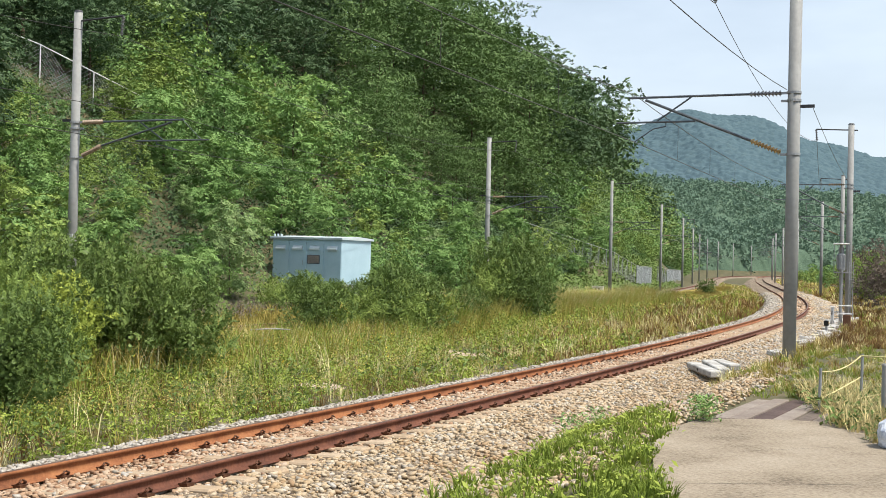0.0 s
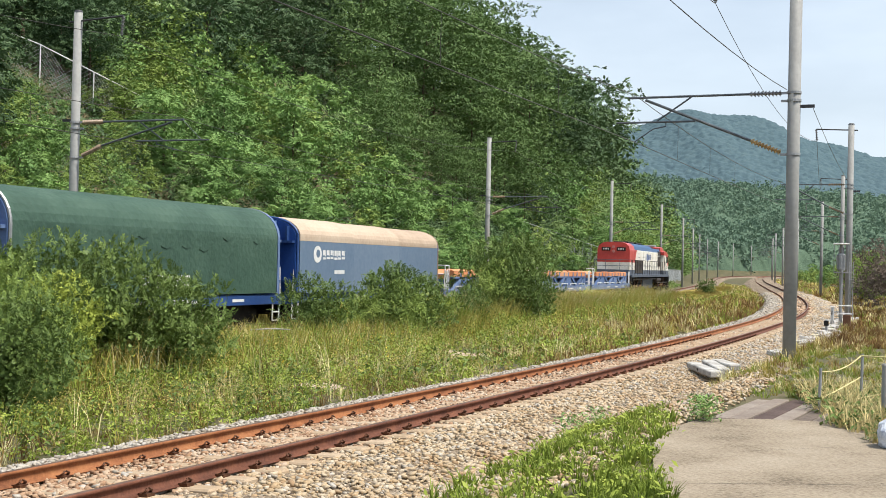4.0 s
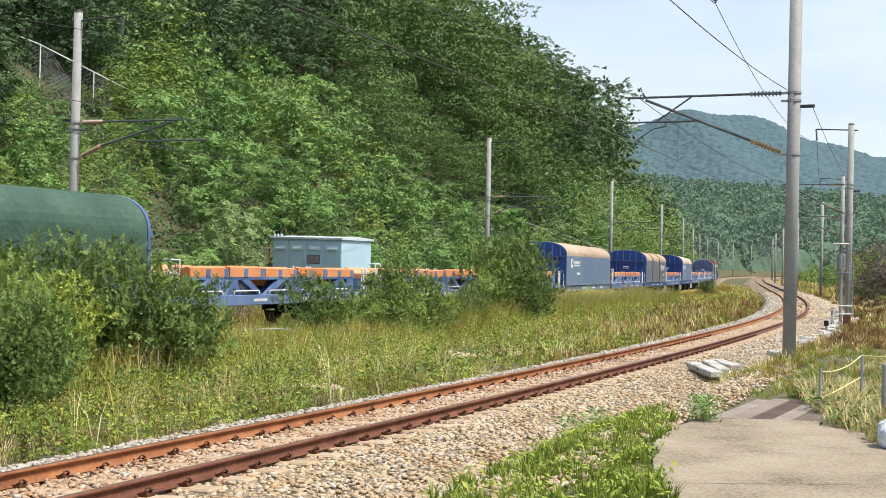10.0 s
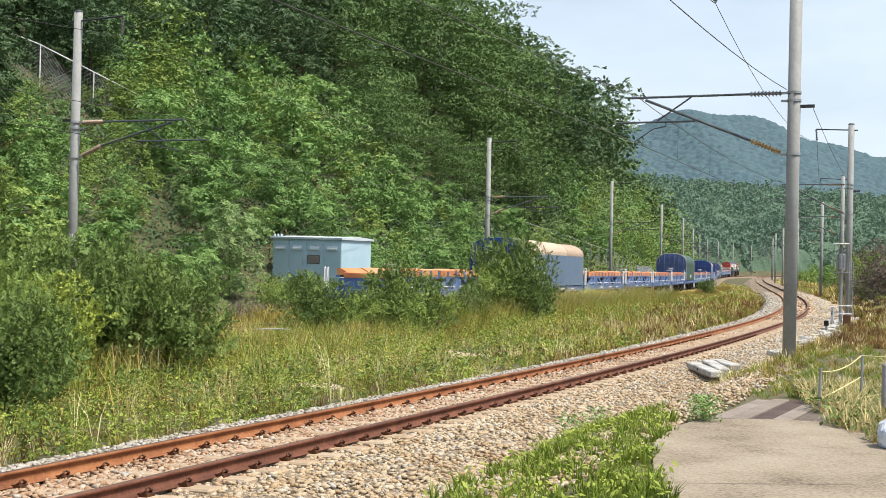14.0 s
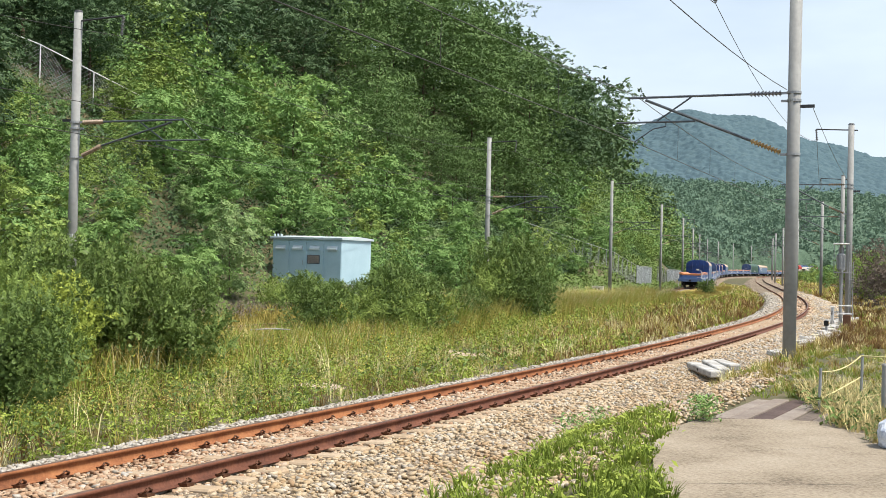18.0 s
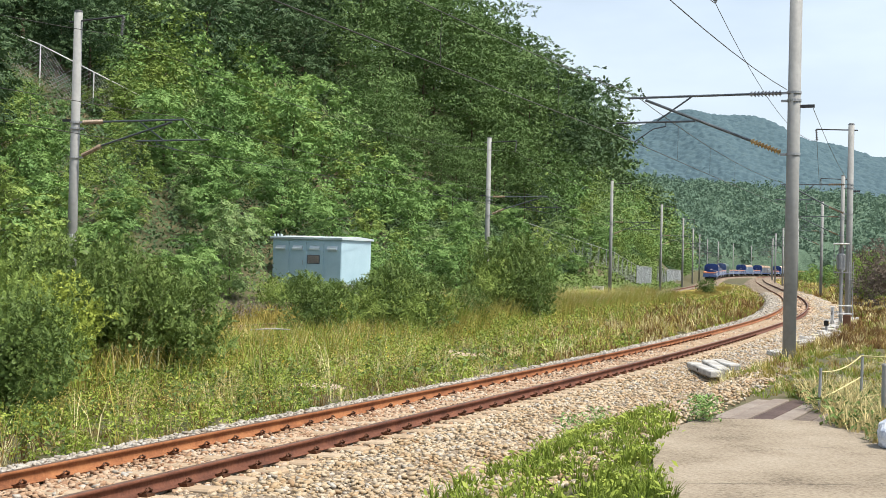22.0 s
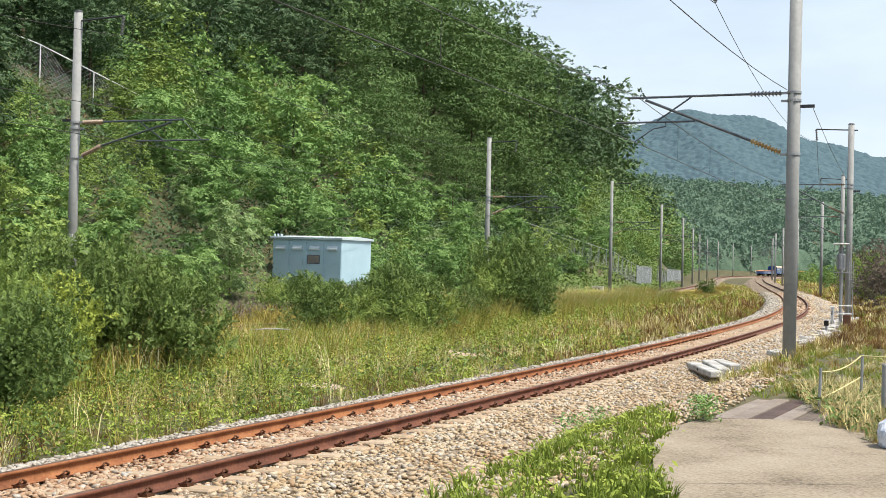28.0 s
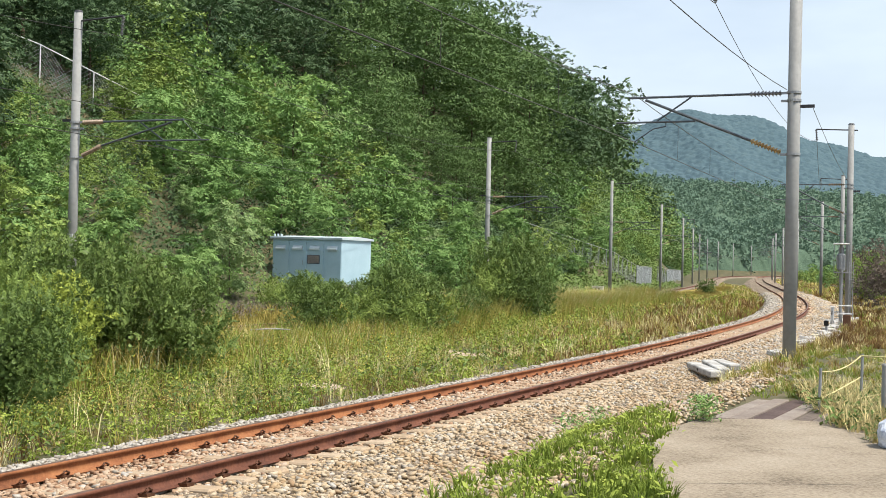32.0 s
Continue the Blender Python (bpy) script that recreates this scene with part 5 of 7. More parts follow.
meadow(-14, 6, -2.45, -14, 12, 24, 0.14, 0.62, 0.012, 0.22, (0.14, 0.32, 0.28, 0.26), 31)
meadow(6, 20, -2.5, -15, 9, 20, 0.16, 0.62, 0.015, 0.25, (0.1, 0.32, 0.3, 0.28), 32)
meadow(20, 38, -2.5, -15, 6.5, 18, 0.2, 0.72, 0.024, 0.30, (0.14, 0.34, 0.28, 0.24), 33)
meadow(38, 135, -2.1, -15, 5, 12, 0.30, 0.75, 0.06, 0.4, (0.34, 0.38, 0.14, 0.14), 34, edge_d=1.8)
meadow(14, 38, -2.5, -6.0, 10, 16, 0.30, 0.70, 0.022, 0.2, (0.05, 0.15, 0.15, 0.65), 35)
meadow(38, 95, -2.1, -8.0, 7, 14, 0.35, 0.7, 0.04, 0.3, (0.03, 0.08, 0.09, 0.80), 36, edge_d=1.8)
meadow(110, 200, -2.1, -12, 2.6, 10, 0.3, 0.6, 0.1, 0.5, (0.2, 0.4, 0.3, 0.1), 61, edge_d=1.8)
meadow(100, 260, 3.4, 30, 1.4, 10, 0.4, 0.8, 0.12, 0.6, (0.2, 0.3, 0.3, 0.2), 62, edge_d=3.0)
# sparse tall dry stalks
meadow(-14, 20, -3.0, -14, 3.0, 7, 0.6, 1.15, 0.010, 0.12, (0.1, 0.2, 0.5, 0.2), 40)
meadow(20, 60, -3.0, -14, 1.6, 7, 0.6, 1.1, 0.02, 0.2, (0.1, 0.2, 0.5, 0.2), 41)
meadow(-9, 14, 4.35, 12, 26, 24, 0.10, 0.34, 0.009, 0.14, (0.45, 0.35, 0.18, 0.02), 37, edge_d=4.2)
meadow(2.5, 13, 3.0, 4.5, 30, 26, 0.10, 0.36, 0.009, 0.14, (0.30, 0.42, 0.24, 0.04), 46, edge_d=2.5)
meadow(12, 36, 2.95, 4.5, 26, 22, 0.18, 0.5, 0.013, 0.2, (0.03, 0.07, 0.13, 0.77), 47, edge_d=2.3)
meadow(36, 110, 3.0, 4.8, 8, 12, 0.25, 0.6, 0.05, 0.3, (0.04, 0.12, 0.24, 0.60), 51, edge_d=2.4)
meadow(14, 34, 4.3, 14, 15, 16, 0.2, 0.5, 0.022, 0.2, (0.02, 0.06, 0.11, 0.81), 38, edge_d=4.2)
meadow(34, 110, 4.6, 26, 4, 12, 0.3, 0.65, 0.06, 0.4, (0.05, 0.15, 0.25, 0.55), 39, edge_d=4.2)


def far_verge(name, s0, s1, d0, d1, per_m2, h0, h1, w, material, label, seed):
    s, d, x, y, r = scatter(FAR, s0, s1, d0, d1, per_m2, seed)
    k = np.abs(x) < 0.42 * y + 1
    x, y = x[k], y[k]
    t = 0.8 + 0.25 * bumps(x, y, 1.3, seed)
    h = r.uniform(h0, h1, len(x)) * t
    blades(name, np.stack([x, y, ground_z(x, y)], 1), h, w * r.uniform(0.6, 1.4, len(x)), 0.5, material, label, "grass", seed)


far_verge("verge_grass", -16, 40, 1.5, 4.6, 170, 0.45, 1.05, 0.022, M_GRASS, "tall grass along the far track", 81)
far_verge("verge_grass", 40, 120, 1.5, 4.6, 90, 0.4, 0.85, 0.05, M_GRASS, "tall grass along the far track", 82)
far_verge("verge_grass", -16, 90, -1.6, -4.2, 90, 0.4, 0.8, 0.04, M_GRASS, "tall grass along the far track", 83)
far_verge("verge_straw", -16, 62, 1.35, 2.6, 120, 0.5, 0.95, 0.02, M_STRAW, "dry straw grass close beside the far track", 85)
far_verge("tall_verge_grass", -16, 50, 2.0, 5.4, 30, 0.7, 1.35, 0.018, M_GRASS, "tall seeding grass in front of the far track", 86)
far_verge("tall_verge_straw", -16, 50, 1.8, 5.0, 22, 0.7, 1.3, 0.016, M_STRAW, "tall dry grass in front of the far track", 87)
far_verge("tall_verge_green", -16, 50, 2.0, 5.4, 40, 0.5, 1.25, 0.02, M_GRASSGREEN, "tall green grass in front of the far track", 88)
far_verge("tall_verge_grass", 5, 50, 1.9, 5.2, 46, 0.95, 1.6, 0.018, M_GRASS, "tall seeding grass in front of the far track", 91)
far_verge("tall_verge_straw", 4, 50, 1.7, 4.6, 34, 0.95, 1.7, 0.016, M_STRAW, "tall dry grass in front of the far track", 92)
far_verge("tall_verge_green", 6, 50, 1.8, 5.0, 40, 0.8, 1.45, 0.02, M_GRASSGREEN, "tall green grass in front of the far track", 93)
far_verge("verge_weeds", -16, 60, 2.0, 4.4, 90, 0.5, 1.0, 0.03, M_WEED, "tall green weeds along the far track", 84)


def leafy_patch(name, pts, size, label, material, seed, h=0.35, per=14):
    """Low broadleaf weeds: each plant is a spray of leaves."""
    r = np.random.default_rng(seed)
    c = np.repeat(pts, per, 0)
    n = len(c)
    hh = h * r.random(n) ** 0.7
    c = c + np.stack([r.normal(0, 0.09, n), r.normal(0, 0.09, n), hh], 1)
    nr = unit(r.normal(size=(n, 3)) * 0.6 + np.array([0, 0, 1.0]))
    ob = part(name, leaves(name, c, nr, size * r.uniform(0.6, 1.4, n), 0.4, 0.3, r), material, None)
    return tagged(ob, label, "weeds", kind="stuff")


def patch_points(x0, x1, y0, y1, n, seed, keep):
    r = np.random.default_rng(seed)
    x, y = r.uniform(x0, x1, n), r.uniform(y0, y1, n)
    k = keep(x, y) & (bumps(x, y, 0.4, seed) + r.uniform(-0.8, 0.8, n) > -0.1)
    x, y = x[k], y[k]
    return np.stack([x, y, ground_z(x, y)], 1)


def in_weed_bed(x, y):
    """The weedy strip between the slab and the ballast."""
    left = 0.40 + 0.30 * (y - 10.96)
    right = np.interp(y, [10.3, 12.9, 14.2, 17.0], [1.9, 2.3, 2.8, 3.1])
    return (x > left) & (x < right) & (y < 16.6)


wp = patch_points(-0.5, 3.1, 9.2, 16.8, 3800, 41, in_weed_bed)
leafy_patch("weed_bed", wp[: len(wp) // 3], 0.035, "low green weeds between the slab and the ballast", M_WEED, 42, 0.13, 9)
tuft_blades("foreground_grass", wp[len(wp) // 3:], np.random.default_rng(4).uniform(0.05, 0.21, len(wp) - len(wp) // 3), 17, 0.012, 0.10, M_WEED,
            "green grass tufts between the slab and the ballast", 43)
ep = patch_points(4.4, 7.2, 13.2, 18.5, 1500, 52, lambda x, y: (x > 4.75 + 0.18 * np.clip(y - 14.5, 0, 9)) & (x < 0.37 * y + 0.6))
leafy_patch("slab_edge_weeds", ep, 0.045, "tangled grey-green weeds at the slab's edge", M_SHRUB, 53, 0.22, 9)
tuft_blades("slab_edge_grass", ep, np.random.default_rng(54).uniform(0.15, 0.42, len(ep)), 14, 0.012, 0.15, M_STRAW, "dry grass among the weeds at the slab's edge", 55)
sp = np.array([[3.22, 14.85, 0.22], [3.26, 14.8, 0.22], [3.18, 14.95, 0.22], [1.6, 14.6, float(ground_z(1.6, 14.6))], [2.0, 15.5, float(ground_z(2.0, 15.5))]])
leafy_patch("small_weeds", sp, 0.024, "small upright green weed in the stones", M_LEAF, 56, 0.36, 260)
def drifted(seed, level):
    return lambda x, y: ~((np.hypot((x - 0.72) / 0.8, (y - 36.0) / 2.6) < 1.0) | (np.hypot(x + 2.6, y - 26.2) < 0.8)) & (NEAR.lateral(x, y)[1] < -2.8) & (FAR.lateral(x, y)[1] > 2.2) & (bumps(x, y, 1.5, seed) + 0.5 * bumps(x, y, 0.6, seed + 1) > level)


for m, sz, h, n, seed, lvl, lab in ((M_WEED, 0.040, 0.36, 3800, 44, 0.05, "bright green leafy weeds beside the ballast"), (M_GRASSGREEN, 0.034, 0.45, 4600, 45, 0.0, "yellow-green leafy weeds in the meadow"),
                                    (M_SHRUB, 0.05, 0.5, 2600, 50, 0.15, "dark green leafy weeds in the meadow")):
    leafy_patch("leafy_weeds", patch_points(-9, 5, 12.5, 27, n, seed, drifted(seed, lvl)), sz, lab, m, seed + 100, h, 11)
    leafy_patch("leafy_weeds", patch_points(-10, 12, 26, 48, n, seed + 1, drifted(seed, lvl)), sz * 1.5, lab, m, seed + 101, h, 8)


def herbs(n, x0, x1, y0, y1, size, h, per, material, label, seed, level):
    leafy_patch("meadow_herbs", patch_points(x0, x1, y0, y1, n, seed, lambda x, y: drifted(seed % 11, level)(x, y) & (NEAR.lateral(x, y)[1] < -3.9 - 2.2 * smooth((y - 30) / 12))), size, label, material, seed + 300, h, per)


for q, (m, lab) in enumerate(((M_GRASSGREEN, "fine-leaved yellow-green herbs among the grass"), (M_WEED, "fine-leaved bright green herbs among the grass"),
                              (M_GRASS, "seeding yellow herbs among the grass"), (M_SHRUB, "dark green herbs among the grass"))):
    k = (1.0, 0.8, 0.6, 0.6)[q]
    herbs(int(4200 * k), -9, 5, 13, 27, 0.02, 0.55, 16, m, lab, 231 + q, -0.2)
    herbs(int(5200 * k), -9, 9, 25, 44, 0.03, 0.75, 14, m, lab, 241 + q, -0.25)
    herbs(int(2600 * k), -2, 16, 40, 64, 0.045, 0.7, 10, m, lab, 251 + q, -0.25)
    herbs(int(1800 * k), 4, 28, 60, 104, 0.075, 0.6, 9, m, lab, 261 + q, -0.3)


def weed_clumps(n, x0, x1, y0, y1, k0, k1, leaf, count, material, label, seed):
    """Rounded leafy weeds, too many to pick apart, each a little crown of sprays on the ground."""
    r = np.random.default_rng(seed)
    cr = []
    for i in range(4):
        me = crown_mesh("clump", 0.42, 0.30, 0.26, count, leaf, seed + i, 8, 6, 0.42, 0.6, 0.15, 0.8)
        co = np.empty(len(me.vertices) * 3, np.float32)
        me.vertices.foreach_get("co", co)
        cr.append(co.reshape(-1, 3))
        bpy.data.meshes.remove(me)
    x, y = r.uniform(x0, x1, n), r.uniform(y0, y1, n)
    k = drifted(seed % 9, -0.25)(x, y) & (np.abs(x) < 0.4 * y)
    x, y = x[k], y[k]
    z = ground_z(x, y) - 0.05
    vs = []
    for i in range(len(x)):
        t, k = r.uniform(0, 6.28), r.uniform(k0, k1)
        m = np.array([[math.cos(t), math.sin(t), 0], [-math.sin(t), math.cos(t), 0], [0, 0, r.uniform(0.8, 1.3)]])
        vs.append(cr[i % 4] @ m * k + np.array([x[i], y[i], z[i]]))
    v = np.concatenate(vs)
    ob = part("weed_clumps", mesh_np("weed_clumps", v, np.arange(len(v)).reshape(-1, 4)), material, None)
    tagged(ob, label, "weeds", kind="stuff")


weed_clumps(130, -9, 2, 14, 27, 0.35, 0.8, 0.022, 420, M_WEED, "bright green clumps of leafy weeds in the meadow", 201)
weed_clumps(70, -9, 4, 17, 32, 0.4, 0.9, 0.024, 420, M_SHRUB, "dark green clumps of leafy weeds in the meadow", 211)
weed_clumps(160, -9, 12, 26, 50, 0.5, 1.1, 0.03, 360, M_GRASSGREEN, "yellow-green clumps of leafy weeds in the meadow", 221)
fp = patch_points(-9, 8, 20, 40, 260, 48, lambda x, y: (NEAR.lateral(x, y)[1] < -3.6) & (FAR.lateral(x, y)[1] > 2.6))
leafy_patch("wild_flowers", fp + np.array([0, 0, 0.5]), 0.035, "small yellow wild flowers among the grass", M_PETAL, 49, 0.2, 2)


# ---- ballast stones ----
def stones():
    sets = []
    for s0, s1, dens, size, seed in ((-13, 3, 300, 0.029, 61), (3, 16, 200, 0.031, 62), (16, 44, 80, 0.042, 63), (44, 120, 22, 0.075, 64)):
        s, d, x, y, r = scatter(NEAR, s0, s1, -2.75, 4.6, dens, seed)
        bedz = np.interp(d, [p[0] for p in NEAR_BED], [p[1] for p in NEAR_BED])
        keep = (np.abs(np.abs(d) - 0.7525) > 0.10) & (np.abs(x) < 0.4 * y + 0.6)
        g = ground_z(x, y)
        keep &= (bedz > g - 0.05) | (np.abs(d) < 1.75) | (d > 0)
        keep &= ~((x > np.interp(y, [10.3, 12.9, 14.2, 15.1], [1.8, 2.2, 2.7, 3.15])) & (y < 15.25) & (x < 6))
        keep &= d < np.interp(s, [-4, 3, 8], [4.6, 4.2, 3.25]) + r.normal(0, 0.22, len(d))
        keep &= (s < 42) | (d > -2.1)
        inner = np.abs(d) < 0.7
        keep &= ~(inner & (r.random(len(d)) < 0.1))
        z = np.maximum(bedz, np.where(d > 1.8, g + 0.02, -9))
        if s0 < 16:
            s2, d2, x2, y2, _r = scatter(NEAR, s0, s1, -0.66, 0.66, dens * 0.9, seed + 10)
            x, y, d = np.concatenate([x, x2]), np.concatenate([y, y2]), np.concatenate([d, d2])
            keep = np.concatenate([keep, np.abs(x2) < 0.4 * y2 + 0.6])
            z = np.concatenate([z, np.full(len(x2), -0.155)])
        pos, k9 = np.stack([x, y, z + r.uniform(-0.01, 0.02, len(x))], 1)[keep], size * r.uniform(0.5, 1.35, keep.sum())
        grey = (d[keep] < -1.0 + r.normal(0, 0.15, keep.sum())) | (r.random(keep.sum()) < 0.08 + 0.36 * ((d > 1.3) * smooth((y - 22) / 9))[keep])
        rust = (np.abs(d[keep]) < 0.95 + r.normal(0, 0.12, keep.sum())) & ~grey
        sets.append((pos[rust], k9[rust], r, M_STONERUST))
        sets.append((pos[~grey & ~rust], k9[~grey & ~rust], r, M_STONE))
        sets.append((pos[grey], k9[grey], r, M_STONEGREY))
    cube = np.array([(a, b, c) for a in (-1, 1) for b in (-1, 1) for c in (-1, 1)], float)
    fq = np.array([(0, 1, 3, 2), (4, 6, 7, 5), (0, 4, 5, 1), (2, 3, 7, 6), (0, 2, 6, 4), (1, 5, 7, 3)])
    for p, k, r, mt in sets:
        n = len(p)
        sh = cube[None] * np.array([1.25, 0.85, 0.7]) * r.uniform(0.6, 1.2, (n, 1, 3)) * r.uniform(0.55, 1.15, (n, 8, 1))
        a, b = r.uniform(0, 6.28, n), r.uniform(-0.7, 0.7, n)
        ca, sa, cb, sb = np.cos(a), np.sin(a), np.cos(b), np.sin(b)
        x1 = sh[..., 0] * cb[:, None] + sh[..., 2] * sb[:, None]
        z1 = -sh[..., 0] * sb[:, None] + sh[..., 2] * cb[:, None]
        v = np.stack([x1 * ca[:, None] - sh[..., 1] * sa[:, None], x1 * sa[:, None] + sh[..., 1] * ca[:, None], z1 * 0.8], -1) * k[:, None, None] + p[:, None]
        q = (np.arange(n)[:, None, None] * 8 + fq[None]).reshape(-1, 4)
        ob = part("ballast_stones", mesh_np("ballast_stones", v.reshape(-1, 3), q), mt, None)
        tagged(ob, "loose angular pale crushed stones of the ballast", "ballast stones", kind="stuff")


stones()


# ---- distant forest and mountain ----
def mountain_z(x, y):
    ridge = 92 * np.exp(-((x - 264) / 190) ** 2) + 88 * np.exp(-((x - 560) / 260) ** 2) + 45 * np.exp(-((x - 80) / 220) ** 2) + 30
    ridge = 1.05 * ridge - 15 - 9 * smooth((x - 320) / 170)
    ridge = ridge * (1 + 0.03 * np.sin(x / 37.0) + 0.02 * np.sin(x / 13.0 + 1))
    return ridge * np.exp(-((y - 1350) / 330) ** 2)


def canopy_relief(x, y, cell, seed):
    """Height of a closed canopy: the highest of the rounded crowns near each point."""
    r = np.random.default_rng(seed)
    ox, oy, hh = r.uniform(0.1, 0.9, (64, 64)), r.uniform(0.1, 0.9, (64, 64)), r.uniform(0.55, 1.0, (64, 64))
    cx, cy = np.floor(x / cell).astype(int), np.floor(y / cell).astype(int)
    best = np.zeros_like(x)
    for i in (-1, 0, 1):
        for j in (-1, 0, 1):
            a, bq = (cx + i) % 64, (cy + j) % 64
            dx = x / cell - (cx + i + ox[a, bq])
            dy = y / cell - (cy + j + oy[a, bq])
            best = np.maximum(best, hh[a, bq] * np.sqrt(np.clip(1 - (dx * dx + dy * dy) * 1.2, 0, 1)))
    return best


def mountain(name, x0, x1, nx_, y0, y1, ny_, relief, label):
    mx, my = np.meshgrid(np.linspace(x0, x1, nx_), np.linspace(y0, y1, ny_))
    mi = np.arange(nx_ * ny_).reshape(ny_, nx_)
    mq = np.stack([mi[:-1, :-1], mi[:-1, 1:], mi[1:, 1:], mi[1:, :-1]], -1).reshape(-1, 4)
    mz = mountain_z(mx, my) + (4 if relief else -3)
    if relief:
        mz = mz + 4.0 * canopy_relief(mx, my, 6.5, 5) + 3.5 * canopy_relief(mx + 37, my, 4.0, 6)
    ob = part(name, mesh_np(name, np.stack([mx, my, mz], -1).reshape(-1, 3), mq), M_HAZEMOUNT, None)
    tagged(ob, label, "mountain", kind="structure")


mountain("mountain", -500, 1500, 100, 900, 1900, 50, False, "far side of the wooded mountain, haze painted into its colour")
mountain("mountain_forest", 150, 660, 330, 950, 1420, 250, True, "wooded mountain far behind the line, tinted blue-green for haze")


def mid_forest():
    """Closed canopy of the woods that back the tracks."""
    nx_, ny_ = 220, 150
    u, w = np.meshgrid(np.linspace(0.13, 0.43, nx_), np.linspace(0, 1, ny_))
    y = 250 + 600 * w ** 1.25
    x = u * y
    sf, df = FAR.lateral(x, y)
    sn, dn = NEAR.lateral(x, y)
    inside = smooth((-df - 9) / 6) + smooth((dn - 15) / 6) * smooth((y - 360) / 60)
    g = ground_z(x, y)
    z = g + 13 * smooth((y - 420) / 300) + 8.0 * canopy_relief(x, y, 9.0, 21)
    z = np.where(inside > 0.02, g - 2 + (z - g + 2) * np.clip(inside, 0, 1), g - 3)
    mi = np.arange(nx_ * ny_).reshape(ny_, nx_)
    mq = np.stack([mi[:-1, :-1], mi[:-1, 1:], mi[1:, 1:], mi[1:, :-1]], -1).reshape(-1, 4)
    keep = (inside.ravel()[mq] > 0.02).any(1)
    ob = part("mid_forest", mesh_np("mid_forest", np.stack([x, y, z], -1).reshape(-1, 3), mq[keep]), M_HAZEFOREST, None)
    tagged(ob, "forest behind the tracks, tinted grey-green for haze", "forest", kind="stuff")
    # crowns of the single trees, too many and too far to pick apart
    r = np.random.default_rng(95)
    cr = []
    for i in range(6):
        me = crown_mesh("crown", 3.4, 3.2, 0.0, 170, 0.4, 300 + i, 14, 5, 0.7)
        co = np.empty(len(me.vertices) * 3, np.float32)
        me.vertices.foreach_get("co", co)
        cr.append(co.reshape(-1, 3))
        bpy.data.meshes.remove(me)
    k = r.choice(x.size, 3000)
    k = k[inside.ravel()[k] > 0.45]
    vs = []
    for i, j in enumerate(k):
        p = np.array([x.ravel()[j], y.ravel()[j], z.ravel()[j]]) + np.append(r.normal(0, 1.5, 2), r.uniform(-1.8, 0.6))
        vs.append(cr[i % 6] * r.uniform(0.75, 1.35) * np.array([1, 1, r.uniform(0.9, 1.4)]) + p)
    v = np.concatenate(vs)
    ob = part("forest_crowns", mesh_np("forest_crowns", v, np.arange(len(v)).reshape(-1, 4)), M_HAZEFORESTLEAF, None)
    tagged(ob, "crowns of the forest behind the tracks, tinted grey-green for haze", "forest", kind="stuff")


mid_forest()


# ---- the freight train ----
SPEED = 26.056
PASS = 2.0
CAR = 12.5


def axle(y, parent, r=0.43):
    bm = B()
    for sx in (-1, 1):
        tube(bm, (sx * 0.68, y, r), (sx * 0.82, y, r), r, n=20)
        tube(bm, (sx * 0.66, y, r), (sx * 0.69, y, r), r + 0.03, n=20)
    tube(bm, (-0.7, y, r), (0.7, y, r), 0.07, n=8)
    part("wheelset", bm, M_DARK, parent)


def bogie(yc, parent, base=1.7, axles=2):
    bm = B()
    ext = base / 2 + 0.35
    for sx in (-1, 1):
        extrude(bm, [(-ext, 0.45), (-ext, 0.62), (-0.5, 0.78), (0.5, 0.78), (ext, 0.62), (ext, 0.45), (0.4, 0.32), (-0.4, 0.32)], sx * 0.9 - 0.07, sx * 0.9 + 0.07, axis="x")
    bmesh.ops.translate(bm, verts=bm.verts[:], vec=(0, yc, 0))
    box(bm, -0.9, 0.9, yc - 0.2, yc + 0.2, 0.4, 0.72)
    b = part("bogie", bm, M_DARK, parent)
    n = axles
    for i in range(n):
        axle(yc - base / 2 + base * i / (n - 1), parent)
    for sx in (-1, 1):
        for i in range(n):
            bm = B()
            y = yc - base / 2 + base * i / (n - 1)
            box(bm, sx * 0.88, sx * 1.02, y - 0.13, y + 0.13, 0.32, 0.56, 0.02)
            part("axle_box", bm, M_DARK, b)
    return b


def coupler(y, sgn, parent):
    bm = B()
    box(bm, -0.11, 0.11, min(y, y + sgn * 0.32), max(y, y + sgn * 0.32), 0.78, 1.0, 0.02)
    part("coupler", bm, M_DARK, parent)


def steps(y, sx, parent, sgn):
    """White end ladder, grab rails and steps at a car's corner."""
    x = sx * 1.36
    bm = B()
    for dy in (0.0, 0.38):
        tube(bm, (x, y + dy, 0.28), (x, y + dy, 1.0), 0.022, n=6)
    for z in (0.3, 0.55, 0.8):
        tube(bm, (x, y, z), (x, y + 0.38, z), 0.02, n=6)
    part("step_ladder", bm, M_WHITE, parent, "white step ladder")
    bm = B()
    bent(bm, [(x, y + 0.02, 1.1), (x, y + 0.06, 1.85), (x, y + 0.14, 1.9), (x, y + 0.2, 1.1)], 0.02, 6)
    bent(bm, [(x, y + 0.24, 1.1), (x, y + 0.30, 1.85), (x, y + 0.38, 1.88), (x, y + 0.42, 1.1)], 0.02, 6)
    part("grab_rail", bm, M_WHITE, parent, "white looped grab rail")


